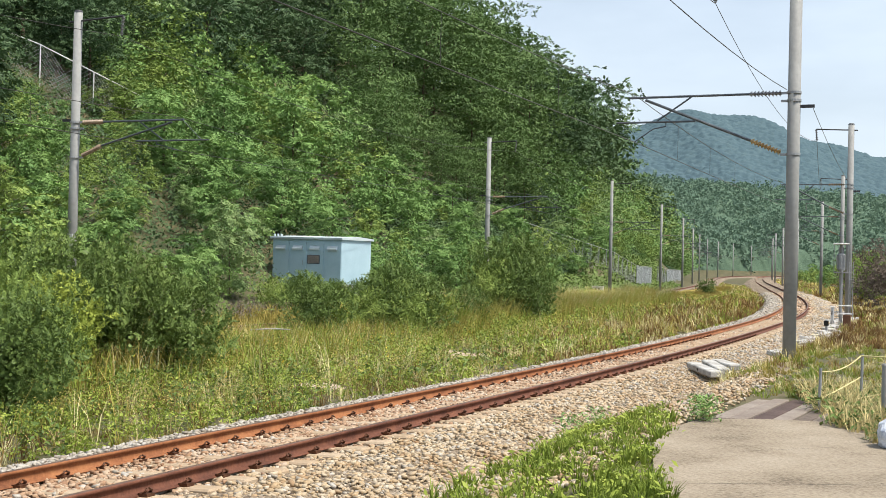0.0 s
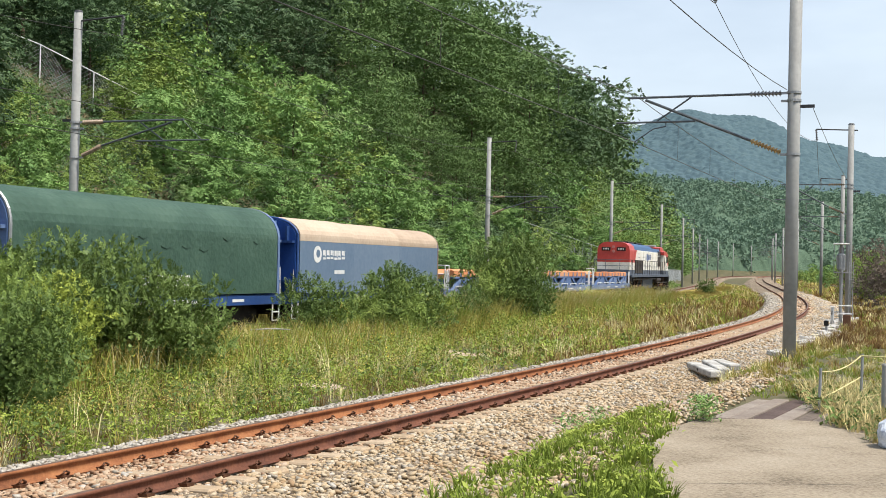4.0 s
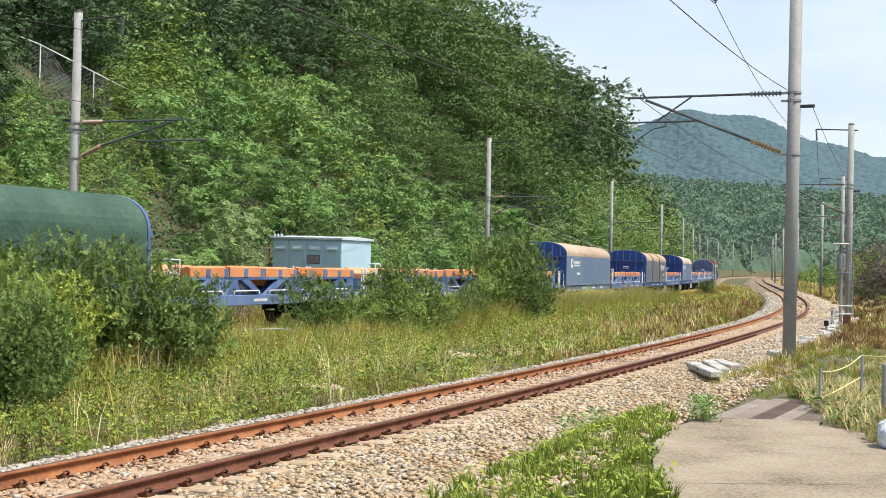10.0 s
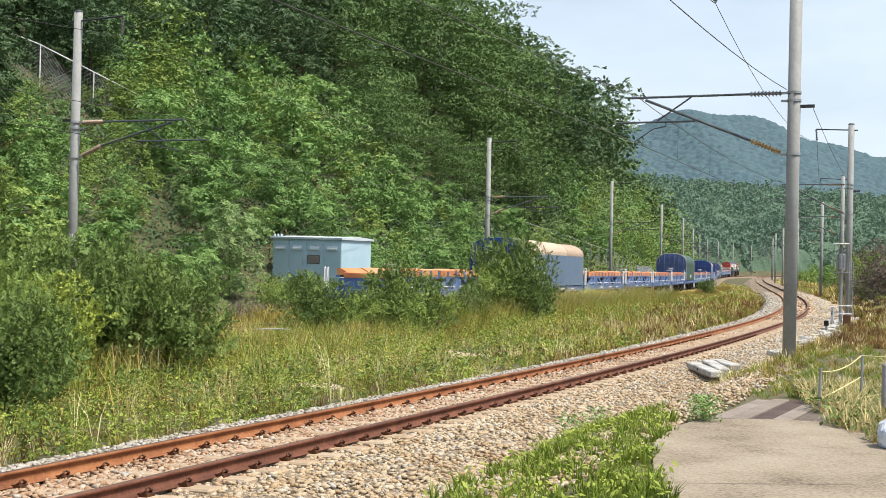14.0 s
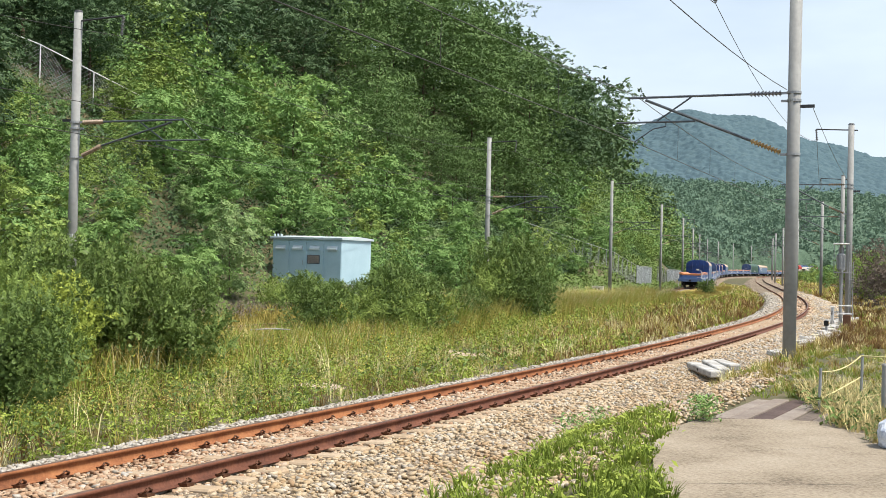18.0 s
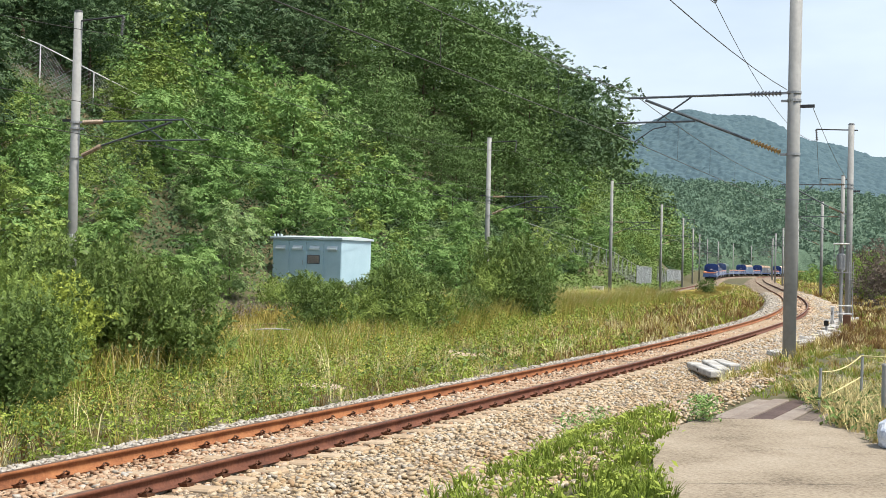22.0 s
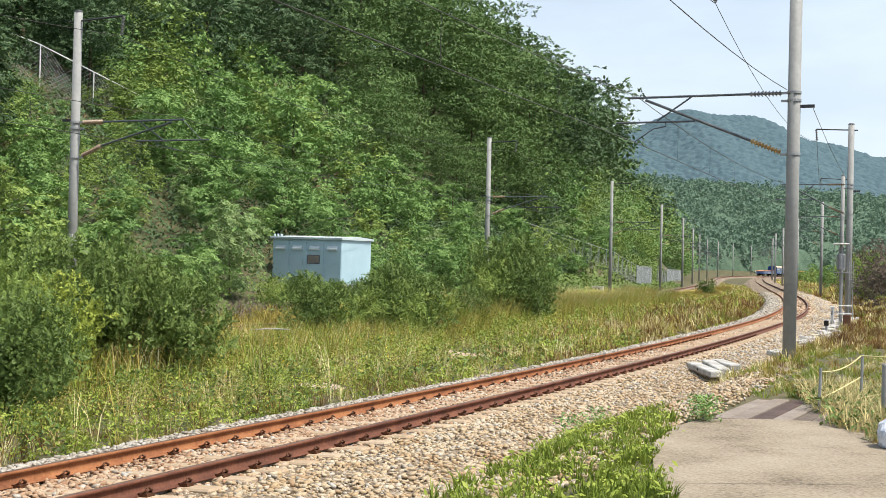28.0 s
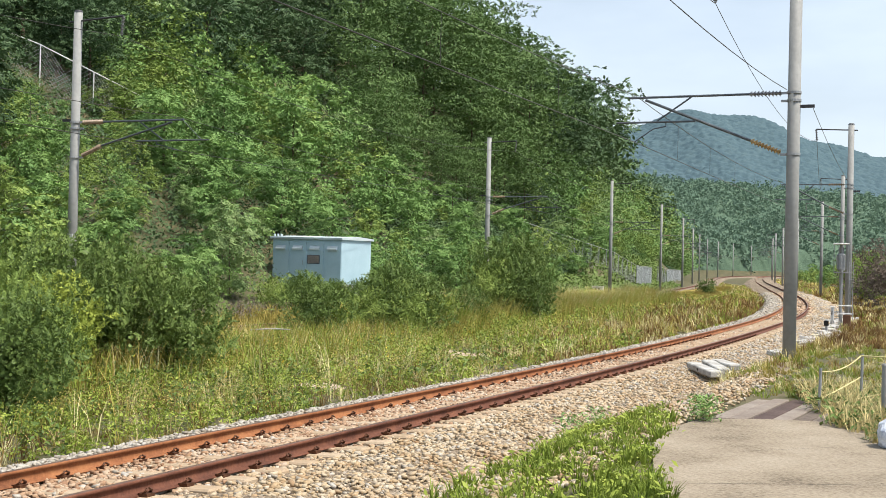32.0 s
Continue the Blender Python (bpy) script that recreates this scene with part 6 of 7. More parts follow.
def brake_cage(y, sx, parent):
    x = sx * 1.3
    bm = B()
    for z in (1.25, 1.7, 2.05):
        bent(bm, [(x, y, z), (x, y + 0.45, z), (x - sx * 0.5, y + 0.45, z)], 0.022, 6)
    for dy in (0, 0.45):
        tube(bm, (x, y + dy, 1.05), (x, y + dy, 2.05), 0.022, n=6)
    part("hand_brake_cage", bm, M_WHITE, parent, "white tubular hand brake cage")


def frame_parts(ob, L, material):
    h = L / 2
    bm = B()
    for sx in (-1, 1):
        box(bm, sx * 1.38, sx * 1.24, -h + 0.25, h - 0.25, 0.78, 1.08, 0.015)
    box(bm, -0.25, 0.25, -h + 0.25, h - 0.25, 0.7, 1.02)
    part("side_sill", bm, material, ob)
    for sg in (-1, 1):
        bm = B()
        box(bm, -1.38, 1.38, sg * (h - 0.25), sg * (h - 0.42), 0.76, 1.1, 0.01)
        part("end_beam", bm, material, ob)
        bm = B()
        box(bm, -1.24, 1.24, sg * (h - 0.42), sg * (h - 1.5), 1.0, 1.04)
        part("end_deck", bm, material, ob)
        coupler(sg * (h - 0.3), sg, ob)
        bogie(sg * (h - 2.2), ob)
    for y, sx in ((-h + 0.32, 1), (h - 0.75, 1), (-h + 0.32, -1), (h - 0.75, -1)):
        steps(y, sx, ob, 1)
    for sx in (-1, 1):
        for k, (y0, n) in enumerate(((-1.6, 5), (0.9, 6), (h - 3.0, 4))):
            bm = B()
            box(bm, sx * 1.381, sx * 1.386, y0, y0 + 0.155 * n, 0.885, 0.965)
            part("lettering_bar", bm, M_WHITE, ob, "white blurred lettering")


def low_car(L=CAR, brake=True):
    """An open coil wagon with orange cradles on blue trestles."""
    h = L / 2
    ob = empty("coil_wagon")
    tagged(ob, "open blue coil wagon with empty orange cradles", "freight wagon", "wagons of the freight train")
    frame_parts(ob, L, M_FRAME)
    n = int(round((L - 2.7) / 1.95))
    y0, step = -h + 1.35, (L - 2.7) / n
    for i in range(n):
        a = y0 + i * step
        z1 = 1.84 + 0.02 * (i % 2)
        bm = B()
        for sx in (-1, 1):
            extrude(bm, [(sx * 1.36, 1.60), (sx * 1.36, z1), (sx * 1.22, z1 + 0.03), (sx * 0.35, 1.42), (sx * 0.35, 1.3), (sx * 1.1, 1.60)], a + 0.06, a + step - 0.06)
        part("cradle", bm, M_ORANGE, ob, "orange coil cradle")
        bm = B()
        for sx in (-1, 1):
            box(bm, sx * 1.365, sx * 1.375, a + step - 0.22, a + step - 0.02, 1.58, z1 - 0.02)
            box(bm, sx * 1.365, sx * 1.375, a + step * 0.42, a + step * 0.52, 1.60, z1 - 0.03)
        part("wear_pad", bm, M_FRAME, ob)
        # trestle: two slanted legs with a stiffening web between some of them
        for sx in (-1, 1):
            bm = B()
            x0, x1 = sx * 1.24, sx * 1.36
            if i % 2 == 0:
                extrude(bm, [(a + 0.05, 1.08), (a + 0.35, 1.08), (a + step * 0.75, 1.6), (a + step * 0.5, 1.6)], x0, x1, axis="x")
                box(bm, x0, x1, a + step * 0.75, a + step, 1.08, 1.6)
            else:
                extrude(bm, [(a + step - 0.05, 1.08), (a + step - 0.35, 1.08), (a + step * 0.25, 1.6), (a + step * 0.5, 1.6)], x0, x1, axis="x")
                box(bm, x0, x1, a, a + step * 0.25, 1.08, 1.6)
            box(bm, x0, x1, a, a + step, 1.52, 1.6)
            part("trestle", bm, M_FRAME, ob)
            # end plate with a painted triangular hole, and the dark sloping face beside it
            flip = (lambda y: y) if i % 2 == 0 else (lambda y: 2 * a + step - y)
            bm = B()
            extrude(bm, [(flip(a + step * f), z) for f, z in ((0.58, 1.08), (0.995, 1.08), (0.995, 1.52), (0.80, 1.52))], x0 + sx * 0.03, x1 - sx * 0.012, axis="x")
            plate = part("end_plate", bm, M_FRAME, ob)
            # a thin dark panel stands in for the shade inside the hole
            bm = B()
            extrude(bm, [(flip(a + step * f), z) for f, z in ((0.74, 1.14), (0.93, 1.14), (0.93, 1.42), (0.87, 1.45))], x1 - sx * 0.010, x1 - sx * 0.004, axis="x")
            part("opening", bm, M_DARK, plate)
            bm = B()
            extrude(bm, [(flip(a + step * f), z) for f, z in ((0.22, 1.12), (0.52, 1.12), (0.74, 1.5), (0.58, 1.5))], x0 + sx * 0.02, x0 + sx * 0.05, axis="x")
            part("sloping_face", bm, M_GREYSKIRT, ob)
            bm = B()
            extrude(bm, [(a + 0.2, 1.08), (a + step - 0.2, 1.08), (a + step * 0.62, 1.52), (a + step * 0.38, 1.52)], sx * 1.02, sx * 1.06, axis="x")
            part("web_plate", bm, M_BLUE, ob)
        for sx in (-1, 1):
            bm = B()
            bent(bm, [(sx * 1.40, a + 0.25, 1.1), (sx * 1.40, a + 0.25, 1.2), (sx * 1.40, a + step - 0.35, 1.2), (sx * 1.40, a + step - 0.35, 1.1)], 0.018, 6)
            part("lashing_rail", bm, M_WHITE, ob, "white lashing rail")
    bm = B()
    box(bm, -0.35, 0.35, y0, -y0, 1.02, 1.3)
    part("trough", bm, M_DARK, ob)
    for sg in (-1, 1):
        bm = B()
        box(bm, -1.2, 1.2, sg * (-y0 - 0.02), sg * (-y0 + 0.06), 1.05, 1.5, 0.01)
        part("end_frame", bm, M_FRAME, ob)
        bm = B()
        box(bm, -1.0, 1.0, sg * (-y0 - 0.05), sg * (-y0 + 0.1), 1.5, 1.7, 0.02)
        part("end_cradle", bm, M_ORANGE, ob, "orange end cradle")
    if brake:
        brake_cage(-h + 0.55, 1, ob)
    return ob


ARC = [(-1.42, 1.12), (-1.42, 2.80)] + [(-1.42 * math.cos(t) ** 0.75 if math.cos(t) > 0 else 0.0, 2.80 + 0.62 * math.sin(t)) for t in np.linspace(0.12, math.pi / 2, 8)]
ARC += [(-x, z) for x, z in ARC[-2::-1]]
TARP_ARC = [(x, z if z < 2.5 else 2.72 + (z - 2.80) * 1.53) for x, z in ARC]


def shell(y0, y1, prof, grow=0.0):
    bm = B()
    extrude(bm, [(x * (1 + grow), z + (grow if z > 2 else 0)) for x, z in prof], y0, y1)
    return bm


def covered_car(style, L=CAR):
    h = L / 2
    arc = TARP_ARC if style == "tarp" else ARC
    rise, spring = (0.95, 2.72) if style == "tarp" else (0.62, 2.80)
    ob = empty("covered_coil_wagon")
    end_m = M_NAVY if style != "tarp" else M_FRAME
    lab = {"plain": "covered coil wagon with blue sides and dusty tan hood", "ribbed": "covered coil wagon with brown straps over its dusty tan hood",
           "tarp": "coil wagon under a dark green tarpaulin"}[style]
    tagged(ob, lab, "freight wagon", "wagons of the freight train")
    frame_parts(ob, L, M_BLUE)
    body_l = h - 0.42 if style != "tarp" else h - 0.55
    # side walls and hood
    low = [p for p in arc if p[1] <= 2.80 + 1e-6]
    if style == "tarp":
        bm = shell(-body_l + 0.1, body_l - 0.1, arc)
        part("tarpaulin", bm, M_TARP, ob, "dark green tarpaulin with stitched patches")
        rr2 = random.Random(4)
        bm = B()
        for k in range(9):
            y = -4.8 + k * 1.1 + rr2.uniform(-0.4, 0.4)
            z = rr2.uniform(2.35, 2.75)
            extrude(bm, [(y, z), (y + 0.3, z), (y + 0.36, z - 0.05), (y + 0.15, z - 0.12), (y - 0.05, z - 0.05)], 1.425, 1.44, axis="x")
        part("patches", bm, M_TARP, ob)
    else:
        segs = 3
        for i in range(segs):
            a = -body_l + 0.12 + (2 * body_l - 0.24) * i / segs
            b = -body_l + 0.12 + (2 * body_l - 0.24) * (i + 1) / segs
            g = 0.0 if style == "ribbed" else (0.03 * (2 - i))
            bm = B()
            for sx in (-1, 1):
                extrude(bm, [(sx * 1.36, 1.1), (sx * (1.42 + g), 1.1), (sx * (1.42 + g), 2.72), (sx * 1.36, 2.72)], a, b)
            part("side_panel", bm, M_OLDCOVER if style == "ribbed" else M_COVER, ob)
            top = [(x * (1 + g / 1.42), z + g) for x, z in arc if z > 2.7]
            bm = B()
            extrude(bm, [(top[0][0], 2.725)] + top + [(top[-1][0], 2.725)], a, b)
            part("hood", bm, M_OLDHOOD if style == "ribbed" else M_TAN, ob, "dusty tan curved hood")
            if style == "ribbed" and i:
                bm = shell(a - 0.12, a + 0.12, arc, 0.018)
                part("strap", bm, M_BROWNRIB, ob, "brown strap over the hood")
    # end walls with ribs
    for sg in (-1, 1):
        y = sg * body_l
        bm = shell(y - 0.06, y + 0.06, arc, 0.0 if sg < 0 or style == "tarp" else -0.02)
        end = part("end_wall", bm, end_m, ob)
        lip = 0.03 if sg < 0 else -0.02
        rim = [(x * (1 + lip), z + lip) for x, z in arc]
        bm = B()
        for (x0, z0), (x1, z1) in zip(rim, rim[1:]):
            tube(bm, (x0, y, z0), (x1, y, z1), 0.04 if sg < 0 else 0.03, n=6)
        part("rim", bm, M_STEEL if style == "tarp" else M_BLUE if sg < 0 else M_OLDHOOD, end)
        bm = B()
        yy0, yy1 = (y - 0.2, y - 0.05) if sg < 0 else (y + 0.05, y + 0.2)
        for x in (-1.15, -0.7, -0.24, 0.24, 0.7, 1.15):
            top = spring + rise * math.sqrt(max(0.0, 1 - (abs(x) / 1.42) ** 2.4))
            box(bm, x - 0.035, x + 0.035, yy0, yy1, 1.1 if abs(x) == 0.7 else 2.68, top - 0.03)
        box(bm, -1.38, 1.38, yy0, yy1, 2.64, 2.72)
        box(bm, -1.38, 1.38, yy0, yy1, 1.42, 1.5)
        part("end_ribs", bm, M_BLUE if style != "tarp" else M_FRAME, end)
        bm = B()
        box(bm, -0.22, 0.2, yy0 - 0.003 if sg < 0 else yy1, yy0 if sg < 0 else yy1 + 0.003, 2.2, 2.3)
        box(bm, -0.22, 0.2, yy0 - 0.003 if sg < 0 else yy1, yy0 if sg < 0 else yy1 + 0.003, 2.12, 2.14)
        part("plate", bm, M_WHITE, end, "small white plate")
    # emblem and lettering as plain shapes on the sides
    for sx in (-1, 1):
        bm = B()
        x = sx * (1.448 if style == "tarp" else 1.485)
        ye, ze = ((-4.55, 2.32) if style == "plain" else (h - 3.9, 2.25)) if style != "tarp" else (-0.9, 1.5)
        tube(bm, (x - 0.004, ye, ze), (x + 0.004, ye, ze), 0.27 if style != "tarp" else 0.16, n=20)
        emblem = part("emblem", bm, M_WHITE, ob, "white round emblem")
        bm = B()
        tube(bm, (x + sx * 0.004 - 0.002, ye + 0.03, ze + 0.02), (x + sx * 0.004 + 0.002, ye + 0.03, ze + 0.02), 0.13 if style != "tarp" else 0.07, n=14)
        part("emblem_centre", bm, M_COVER, emblem)
        for k in range(6):
            bm = B()
            y = ye + 0.36 + 0.27 * k
            w, z0, z1 = (0.25 if k % 2 else 0.22), ze - 0.16 + 0.01 * (k % 3), ze + 0.14
            for ya, yb, za, zb in ((y, y + w * 0.6, z0 + 0.13, z1), (y + w * 0.72, y + w * 0.9, z0 + 0.1, z1), (y, y + w * 0.9, z0, z0 + 0.07)):
                box(bm, x - 0.004, x + 0.004, ya, yb, za, zb)
            part("lettering_shape", bm, M_WHITE, ob, "white company lettering")
        bm = B()
        box(bm, x - 0.004, x + 0.004, ye + 1.2, ye + 1.93, ze - 0.62, ze - 0.5)
        part("number_bar", bm, M_WHITE, ob, "white number bars")
    brake_cage(-h + 0.2, 1, ob) if style == "tarp" else None
    return ob


def locomotive():
    """A hood locomotive with its cab at the front (local +y)."""
    ob = empty("locomotive")
    tagged(ob, "red, cream and blue diesel locomotive with a long hood", "locomotive")
    h = 9.85
    bm = B()
    box(bm, -1.4, 1.4, -h, h, 1.5, 1.70, 0.02)
    part("deck_frame", bm, M_GREYSKIRT, ob)
    # long hood
    y0, y1, yr = -h + 0.35, 6.0, -h + 2.8

    def ring(zlo, zhi, ya, yb, m, name, label="", grow=0.0):
        bm = B()

        def xat(z):
            return float(np.interp(z, [1.7, 3.42, 3.72, 3.9, 3.97], [1.14, 1.14, 1.04, 0.8, 0.5])) * (1 + grow)
        zs = [zlo] + [z for z in (3.42, 3.72, 3.9) if zlo < z < zhi] + [zhi]
        left = [(-xat(z), z) for z in zs]
        right = [(xat(z), z) for z in reversed(zs)]
        extrude(bm, left + right, ya, yb)
        return part(name, bm, m, ob, label)

    ring(1.70, 2.03, y0, y1, M_GREYSKIRT, "hood_skirt", "grey lower hood band")
    ring(2.03, 3.46, yr, y1, M_CREAM, "hood_side", "cream hood side")
    ys = y1 - 4.0
    ring(3.46, 3.97, yr - 0.2, ys, M_ROOFBLUE, "hood_roof", "blue hood roof")
    ring(3.46, 3.74, ys, y1, M_ROOFBLUE, "front_hood_roof", "lower blue hood roof")
    bm = B()
    extrude(bm, [(ys - 0.01, 3.72), (ys - 0.01, 3.95), (ys + 0.75, 3.74)], -0.78, 0.78, axis="x")
    part("roof_step", bm, M_ROOFBLUE, ob)
    ring(2.03, 2.55, y0, yr, M_CREAM, "hood_end_band", "cream band at the hood end")
    ring(2.55, 3.97, y0, yr - 0.2, M_RED, "hood_end", "red hood end")
    bm = B()
    for sx in (-1, 1):
        pts = [(yr - 0.25, 2.56), (yr + 0.1, 2.6)] + [(yr + 0.1 + 0.9 * (1 - math.cos(t)), 2.6 + 0.86 * math.sin(t)) for t in np.linspace(0.1, math.pi / 2, 8)] + [(yr - 0.25, 3.46)]
        extrude(bm, pts, sx * 1.141, sx * 1.147, axis="x")
    part("red_sweep", bm, M_RED, ob, "red paint sweep on the hood side")
    bm = B()
    for sx in (-1, 1):
        box(bm, sx * 1.14, sx * 1.18, yr + 0.05, yr + 3.6, 1.8, 2.72, 0.01)
    part("radiator_grille", bm, M_GRILLE, ob, "dark brown radiator grille")
    for sx in (-1, 1):
        bm = B()
        box(bm, sx * 1.14, sx * 1.19, y1 - 1.55, y1 - 0.15, 2.35, 3.15, 0.01)
        for k in range(5):
            box(bm, sx * 0.98, sx * 1.2, y1 - 1.5, y1 + 0.1, 3.22 + 0.075 * k, 3.26 + 0.075 * k)
        part("intake_grille", bm, M_GRILLE, ob, "dark brown intake grille")
    for y, l, zt in ((-5.2, 2.6, 3.96), (-1.6, 2.8, 3.96), (3.6, 1.5, 3.73), (5.1, 1.2, 3.73)):
        bm = B()
        box(bm, -0.55, 0.55, y - l / 2, y + l / 2, zt - 0.02, zt + 0.13, 0.04)
        part("roof_fan_housing", bm, M_DARK, ob)
    bm = B()
    for sx in (-1, 1):
        for i in range(9):
            y = yr + 3.9 + i * 0.62
            for z in (2.32, 2.95):
                box(bm, sx * 1.141, sx * 1.15, y, y + 0.05, z, z + 0.09)
        for i in range(4):
            box(bm, sx * 1.141, sx * 1.146, yr + 3.75 + i * 1.35, yr + 3.765 + i * 1.35, 2.12, 3.44)
        box(bm, sx * 1.141, sx * 1.15, yr + 1.2, yr + 2.2, 2.95, 2.98)
        box(bm, sx * 1.141, sx * 1.15, yr + 1.2, yr + 2.2, 3.2, 3.22)
    part("hood_latches", bm, M_GREYSKIRT, ob)
    # emblem shapes on the side
    for sx in (-1, 1):
        x = sx * 1.145
        yc = yr + 5.85
        bm = B()
        tube(bm, (x - 0.004, yc, 2.98), (x + 0.004, yc, 2.98), 0.29, n=20)
        part("emblem_disc", bm, M_BLUE, ob, "dark blue emblem disc")
        for k, w in ((-0.78, 0.36), (0.5, 0.32), (0.92, 0.32), (1.34, 0.12), (1.56, 0.28)):
            bm = B()
            box(bm, x - 0.004, x + 0.004, yc + k, yc + k + w * 0.8, 2.8, 3.22)
            part("emblem_bar", bm, M_BLUE, ob, "dark blue emblem bar")
    # cab
    cab = [(-1.38, 1.72), (-1.38, 3.3), (-1.0, 3.75), (-0.5, 3.92), (0.5, 3.92), (1.0, 3.75), (1.38, 3.3), (1.38, 1.72)]
    c0, c1 = 6.35, h - 0.75
    bm = B()
    extrude(bm, [(-1.38, 2.03), (-1.38, 3.3), (1.38, 3.3), (1.38, 2.03)], c0, c1)
    body = part("cab_body", bm, M_CREAM, ob, "cream cab body")
    bm = B()
    extrude(bm, [(-1.39, 1.70), (-1.39, 2.03), (1.39, 2.03), (1.39, 1.70)], c0, c1 + 0.01)
    part("cab_skirt", bm, M_GREYSKIRT, ob)
    bm = B()
    extrude(bm, [(c0 - 0.1, 3.28), (c0 - 0.1, 3.86), (c0 + 0.5, 3.95), (c0 + 1.4, 3.90), (c1 + 0.10, 3.46), (c1 + 0.10, 3.28)], -1.40, 1.40, axis="x")
    tops = [ed for ed in bm.edges if all(v.co.z > 3.4 for v in ed.verts) and abs(ed.verts[0].co.x - ed.verts[1].co.x) < 1e-4]
    bmesh.ops.bevel(bm, geom=tops, offset=0.32, segments=2, affect="EDGES")
    part("cab_roof", bm, M_RED, ob, "red sloping cab roof")
    bm = B()
    for sx in (-1, 1):
        extrude(bm, [(c1 + 0.012, 2.45), (c1 - 0.55, 2.45), (c1 - 0.75, 2.7), (c0 + 1.2, 3.28), (c0, 3.29), (c1 + 0.012, 3.29)], sx * 1.381, sx * 1.388, axis="x")
    box(bm, -1.38, 1.38, c1, c1 + 0.012, 2.45, 3.29)
    part("cab_red_panel", bm, M_RED, ob, "red panel round the cab windows")
    bm = B()
    for sx in (-1, 1):
        for a in (c1 - 1.15, c1 - 0.62):
            box(bm, sx * 1.385, sx * 1.395, a, a + 0.44, 2.68, 3.16)
        n = 10
        o = [(c0 + 0.45, 2.45), (c0 + 0.85, 2.45), (c0 + 0.85, 3.0)] + [(c0 + 0.65 + 0.2 * math.cos(t), 3.0 + 0.18 * math.sin(t)) for t in np.linspace(0.3, math.pi - 0.3, 6)] + [(c0 + 0.45, 3.0)]
        extrude(bm, o, sx * 1.385, sx * 1.395, axis="x")
    for a in (-1.1, 0.2):
        box(bm, a, a + 0.9, c1 + 0.012, c1 + 0.02, 2.68, 3.16)
    part("cab_windows", bm, M_GLASS, ob, "dark cab windows")
    bm = B()
    box(bm, -0.6, 0.6, c0 + 0.2, c0 + 1.2, 3.92, 4.1, 0.04)
    part("roof_unit", bm, M_STEEL, ob, "grey roof cooling unit")
    # rear lamps and number boards
    for z in (3.32, 3.62):
        bm = B()
        tube(bm, (0, y0 - 0.06, z), (0, y0, z), 0.11, n=14)
        part("rear_lamp", bm, M_LAMP, ob, "round rear lamp with a pink lens")
    for sx in (-1, 1):
        bm = B()
        box(bm, sx * 0.22, sx * 0.85, y0 - 0.04, y0, 3.35, 3.6, 0.01)
        board = part("number_board", bm, M_DARK, ob, "black number board")
        bm = B()
        for k in range(4):
            xb = sx * 0.53 - 0.2 + 0.105 * k
            box(bm, xb, xb + 0.06, y0 - 0.045, y0 - 0.041, 3.42, 3.54)
        part("number_bar", bm, M_WHITE, board)
    # railings
    for sx in (-1, 1):
        bm = B()
        tube(bm, (sx * 1.36, -h + 0.2, 2.72), (sx * 1.36, 5.8, 2.72), 0.02, n=6)
        for i in range(14):
            y = -h + 0.2 + i * (h + 5.6) / 13
            tube(bm, (sx * 1.36, y, 1.7), (sx * 1.36, y, 2.72), 0.018, n=6)
        part("railing", bm, M_GRILLE, ob)
    bm = B()
    for z in (2.3, 2.72):
        tube(bm, (-1.3, -h + 0.08, z), (1.3, -h + 0.08, z), 0.018, n=6)
    for x in (-1.3, -0.5, 0.5, 1.3):
        tube(bm, (x, -h + 0.08, 1.7), (x, -h + 0.08, 2.72), 0.018, n=6)
    part("end_railing", bm, M_GREYSKIRT, ob)
    bm = B()
    box(bm, -1.05, 1.05, -2.6, 2.6, 0.55, 1.4, 0.12)
    part("fuel_tank", bm, M_GREYSKIRT, ob, "grey fuel tank")
    bm = B()
    box(bm, -1.0, 1.0, -h + 0.3, h - 0.3, 1.05, 1.42)
    part("underframe", bm, M_DARK, ob)
    for yc in (-6.9, 6.9):
        bogie(yc, ob, 3.6, 3)
        for sx in (-1, 1):
            for dy in (-1.2, 0.0, 1.2):
                bm = B()
                tube(bm, (sx * 1.02, yc + dy, 0.6), (sx * 1.02, yc + dy, 1.2), 0.11, n=10)
                part("spring", bm, M_DARK, ob)
    for sg in (-1, 1):
        bm = B()
        box(bm, -1.35, 1.35, sg * h, sg * (h + 0.12), 0.75, 1.6, 0.02)
        part("buffer_beam", bm, M_DARK, ob)
        coupler(sg * (h + 0.1), sg, ob)
        for sx in (-1, 1):
            bm = B()
            for z in (0.4, 0.75, 1.1):
                box(bm, sx * 1.0, sx * 1.38, sg * (h - 0.5), sg * (h - 0.1), z, z + 0.04)
            for y in (h - 0.52, h - 0.1):
                box(bm, sx * 1.0, sx * 1.38, sg * y, sg * (y + 0.03), 0.38, 1.5)
            part("corner_step", bm, M_DARK, ob)
    # pipes, tanks and brake gear under the deck
    for sx in (-1, 1):
        bm = B()
        tube(bm, (sx * 1.2, 2.9, 1.28), (sx * 1.2, 5.2, 1.28), 0.17, n=14)
        part("air_tank", bm, M_GRILLE, ob, "brown air tank")
        bm = B()
        bent(bm, [(sx * 1.3, -h + 0.6, 1.36), (sx * 1.3, 2.6, 1.36), (sx * 1.3, 2.9, 1.05), (sx * 1.3, h - 0.8, 1.05)], 0.035, 6)
        part("brake_pipe", bm, M_GRILLE, ob)
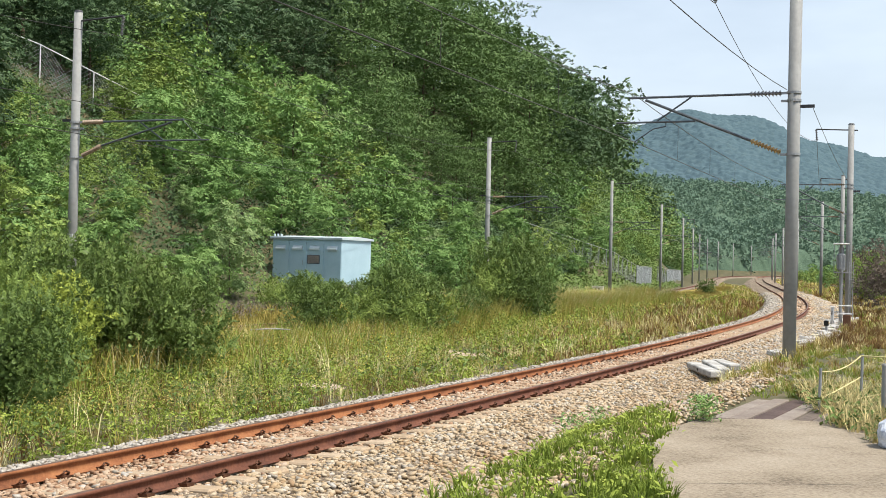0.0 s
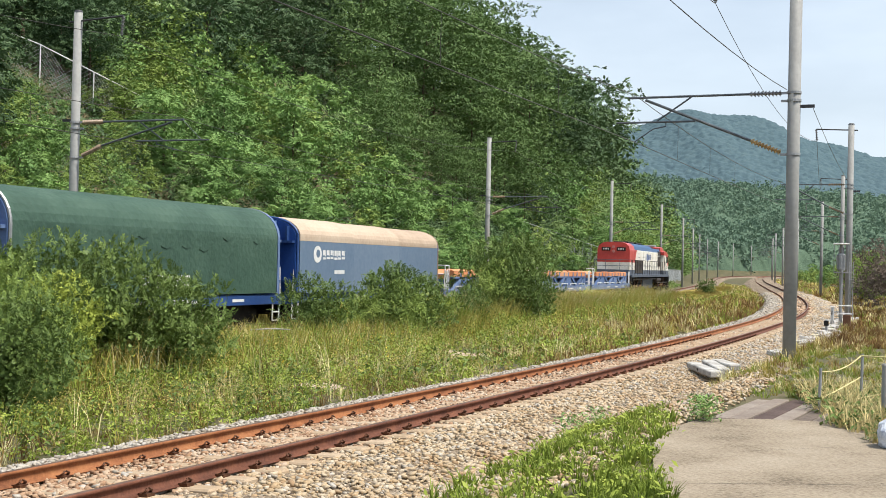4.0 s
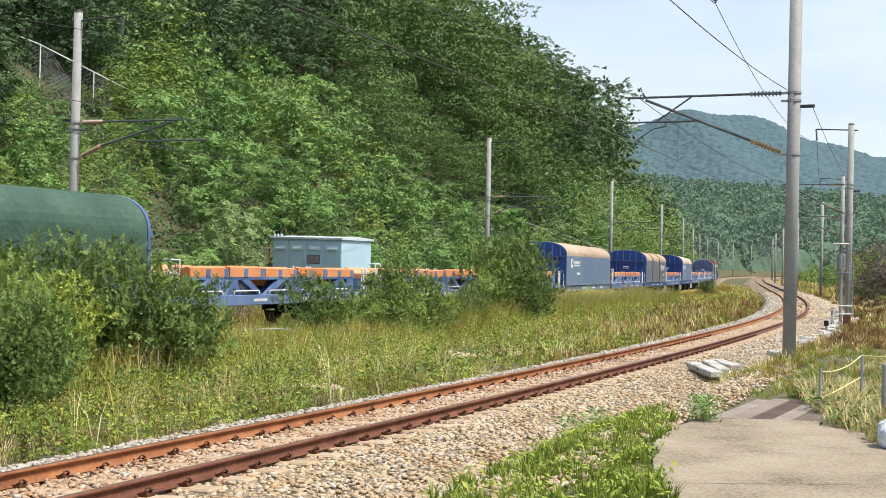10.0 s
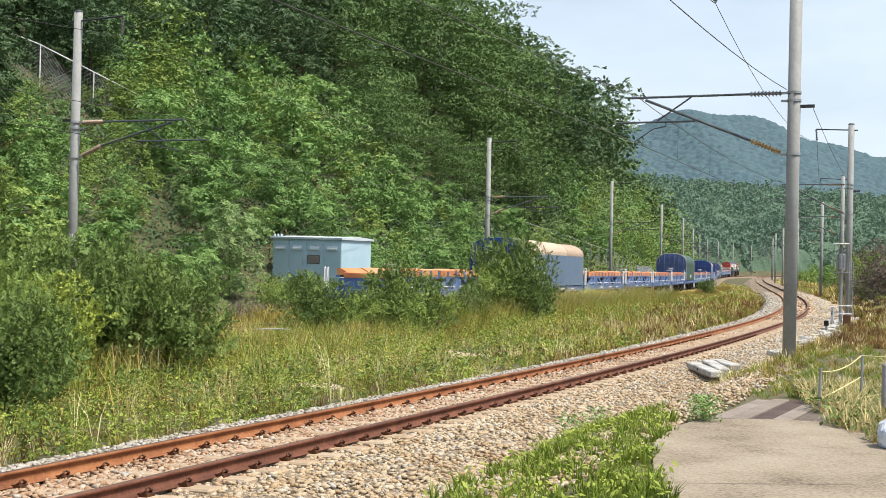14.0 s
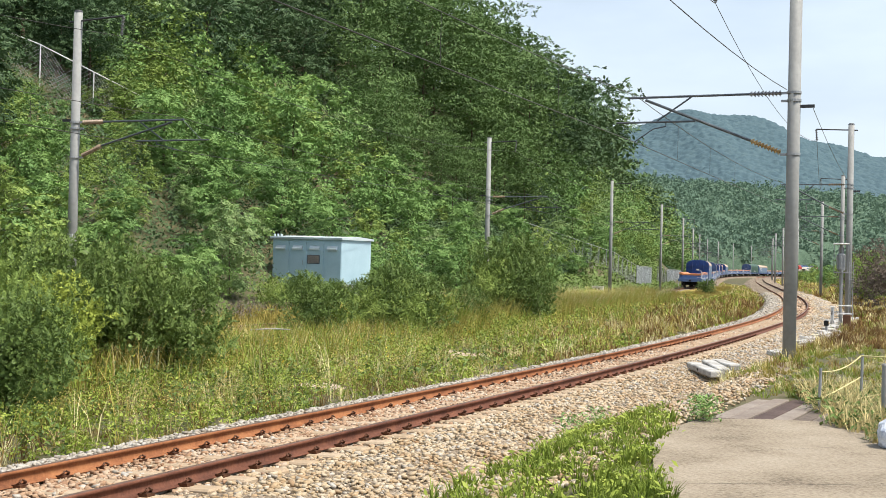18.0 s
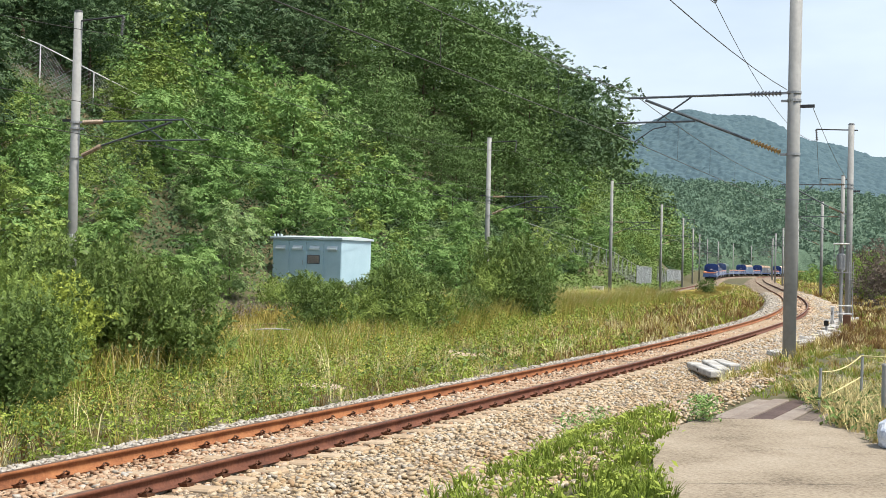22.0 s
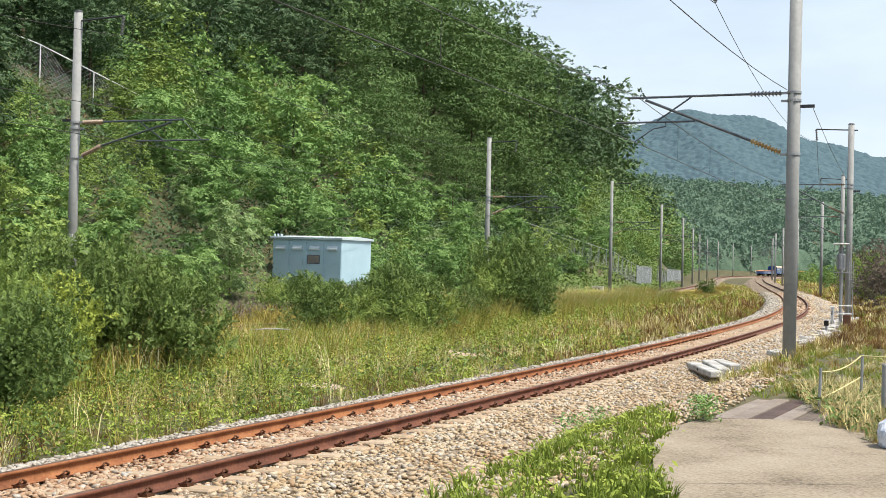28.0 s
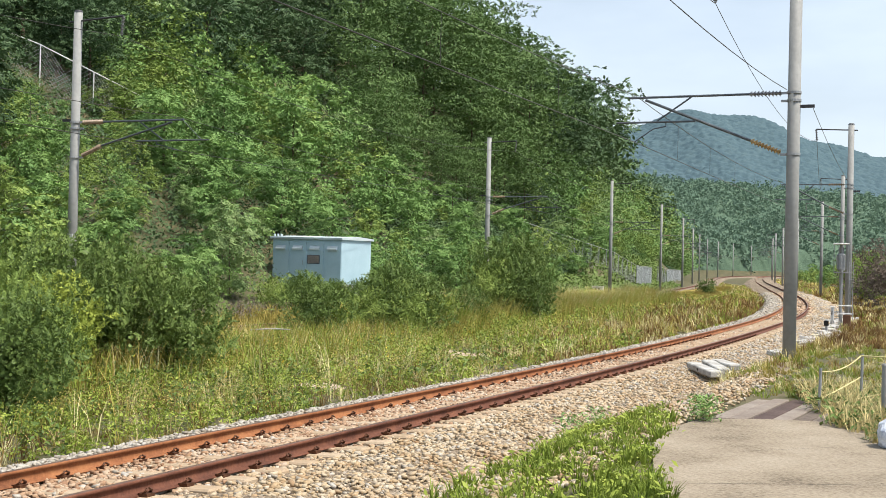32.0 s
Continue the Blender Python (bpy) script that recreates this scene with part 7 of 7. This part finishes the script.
        for yc in (-6.9, 6.9):
            for dy in (-2.4, -0.6, 0.6, 2.4):
                bm = B()
                tube(bm, (sx * 1.1, yc + dy, 0.75), (sx * 1.1, yc + dy + 0.35, 0.85), 0.1, n=10)
                bent(bm, [(sx * 1.1, yc + dy + 0.35, 0.85), (sx * 1.15, yc + dy + 0.5, 1.2), (sx * 1.2, yc + dy + 0.4, 1.5)], 0.025, 6)
                part("brake_cylinder", bm, M_BROWNRIB, ob)
    for sx in (-1, 1):
        bm = B()
        for z, w in ((2.3, 0.62), (2.18, 0.5)):
            box(bm, sx * 1.381, sx * 1.386, c1 - 0.95, c1 - 0.95 + w, z, z + 0.06)
        part("number_bar", bm, M_GRILLE, ob)
        bm = B()
        bent(bm, [(sx * 1.42, c0 + 0.2, 1.75), (sx * 1.42, c0 + 0.2, 2.75), (sx * 1.42, c0 + 1.15, 2.72), (sx * 1.42, c0 + 1.15, 1.75)], 0.02, 6)
        part("cab_handrail", bm, M_GRILLE, ob)
    return ob


loco = locomotive()
cars = {"low": low_car(), "long": low_car(16.2), "plain": covered_car("plain"), "ribbed": covered_car("ribbed"), "tarp": covered_car("tarp")}
used = set()
TRAIN = [(loco, -9.7)]
ORDER = ["low"] * 3 + ["plain", "tarp"] + ["low"] * 4 + ["plain", "low", "ribbed", "low", "plain"] + ["low"] * 3 + ["tarp"] + ["low"] * 4 + ["plain", "long"]
# wagon spacing is fitted to the camera's view, so gaps between the buffers differ
STOPS = np.interp(np.arange(25), (0, 10, 12, 14, 18, 23, 24), (0.5, 126.4, 151.1, 176.4, 226.15, 287.9, 304.1))
for n, kind in enumerate(ORDER):
    ob = cars[kind] if kind not in used else copy_thing(cars[kind], Matrix())
    used.add(kind)
    TRAIN.append((ob, float(STOPS[n] + STOPS[n + 1]) / 2))

lay_sleepers(NEAR, near_track, -12, 40, 24, CANT)
lay_sleepers(FAR, far_track, 70, 150, 0, 0.0)


def motions():
    """The train runs along the far line at a steady speed."""
    for ob, back in TRAIN:
        half = 6.3 if ob is loco else 4.05
        rows = []
        for k in range(33):
            t = k * 1.0
            s = (t - PASS) * SPEED - back
            a, b = Vector(FAR.at(s - half)), Vector(FAR.at(s + half))
            d = b - a
            yaw = math.atan2(-d.x, d.y)
            pitch = math.atan2(d.z, math.hypot(d.x, d.y))
            rows.append((t, Matrix.Translation((a + b) / 2) @ Euler((pitch, 0, yaw)).to_matrix().to_4x4()))
        walk(ob, rows)


motions()
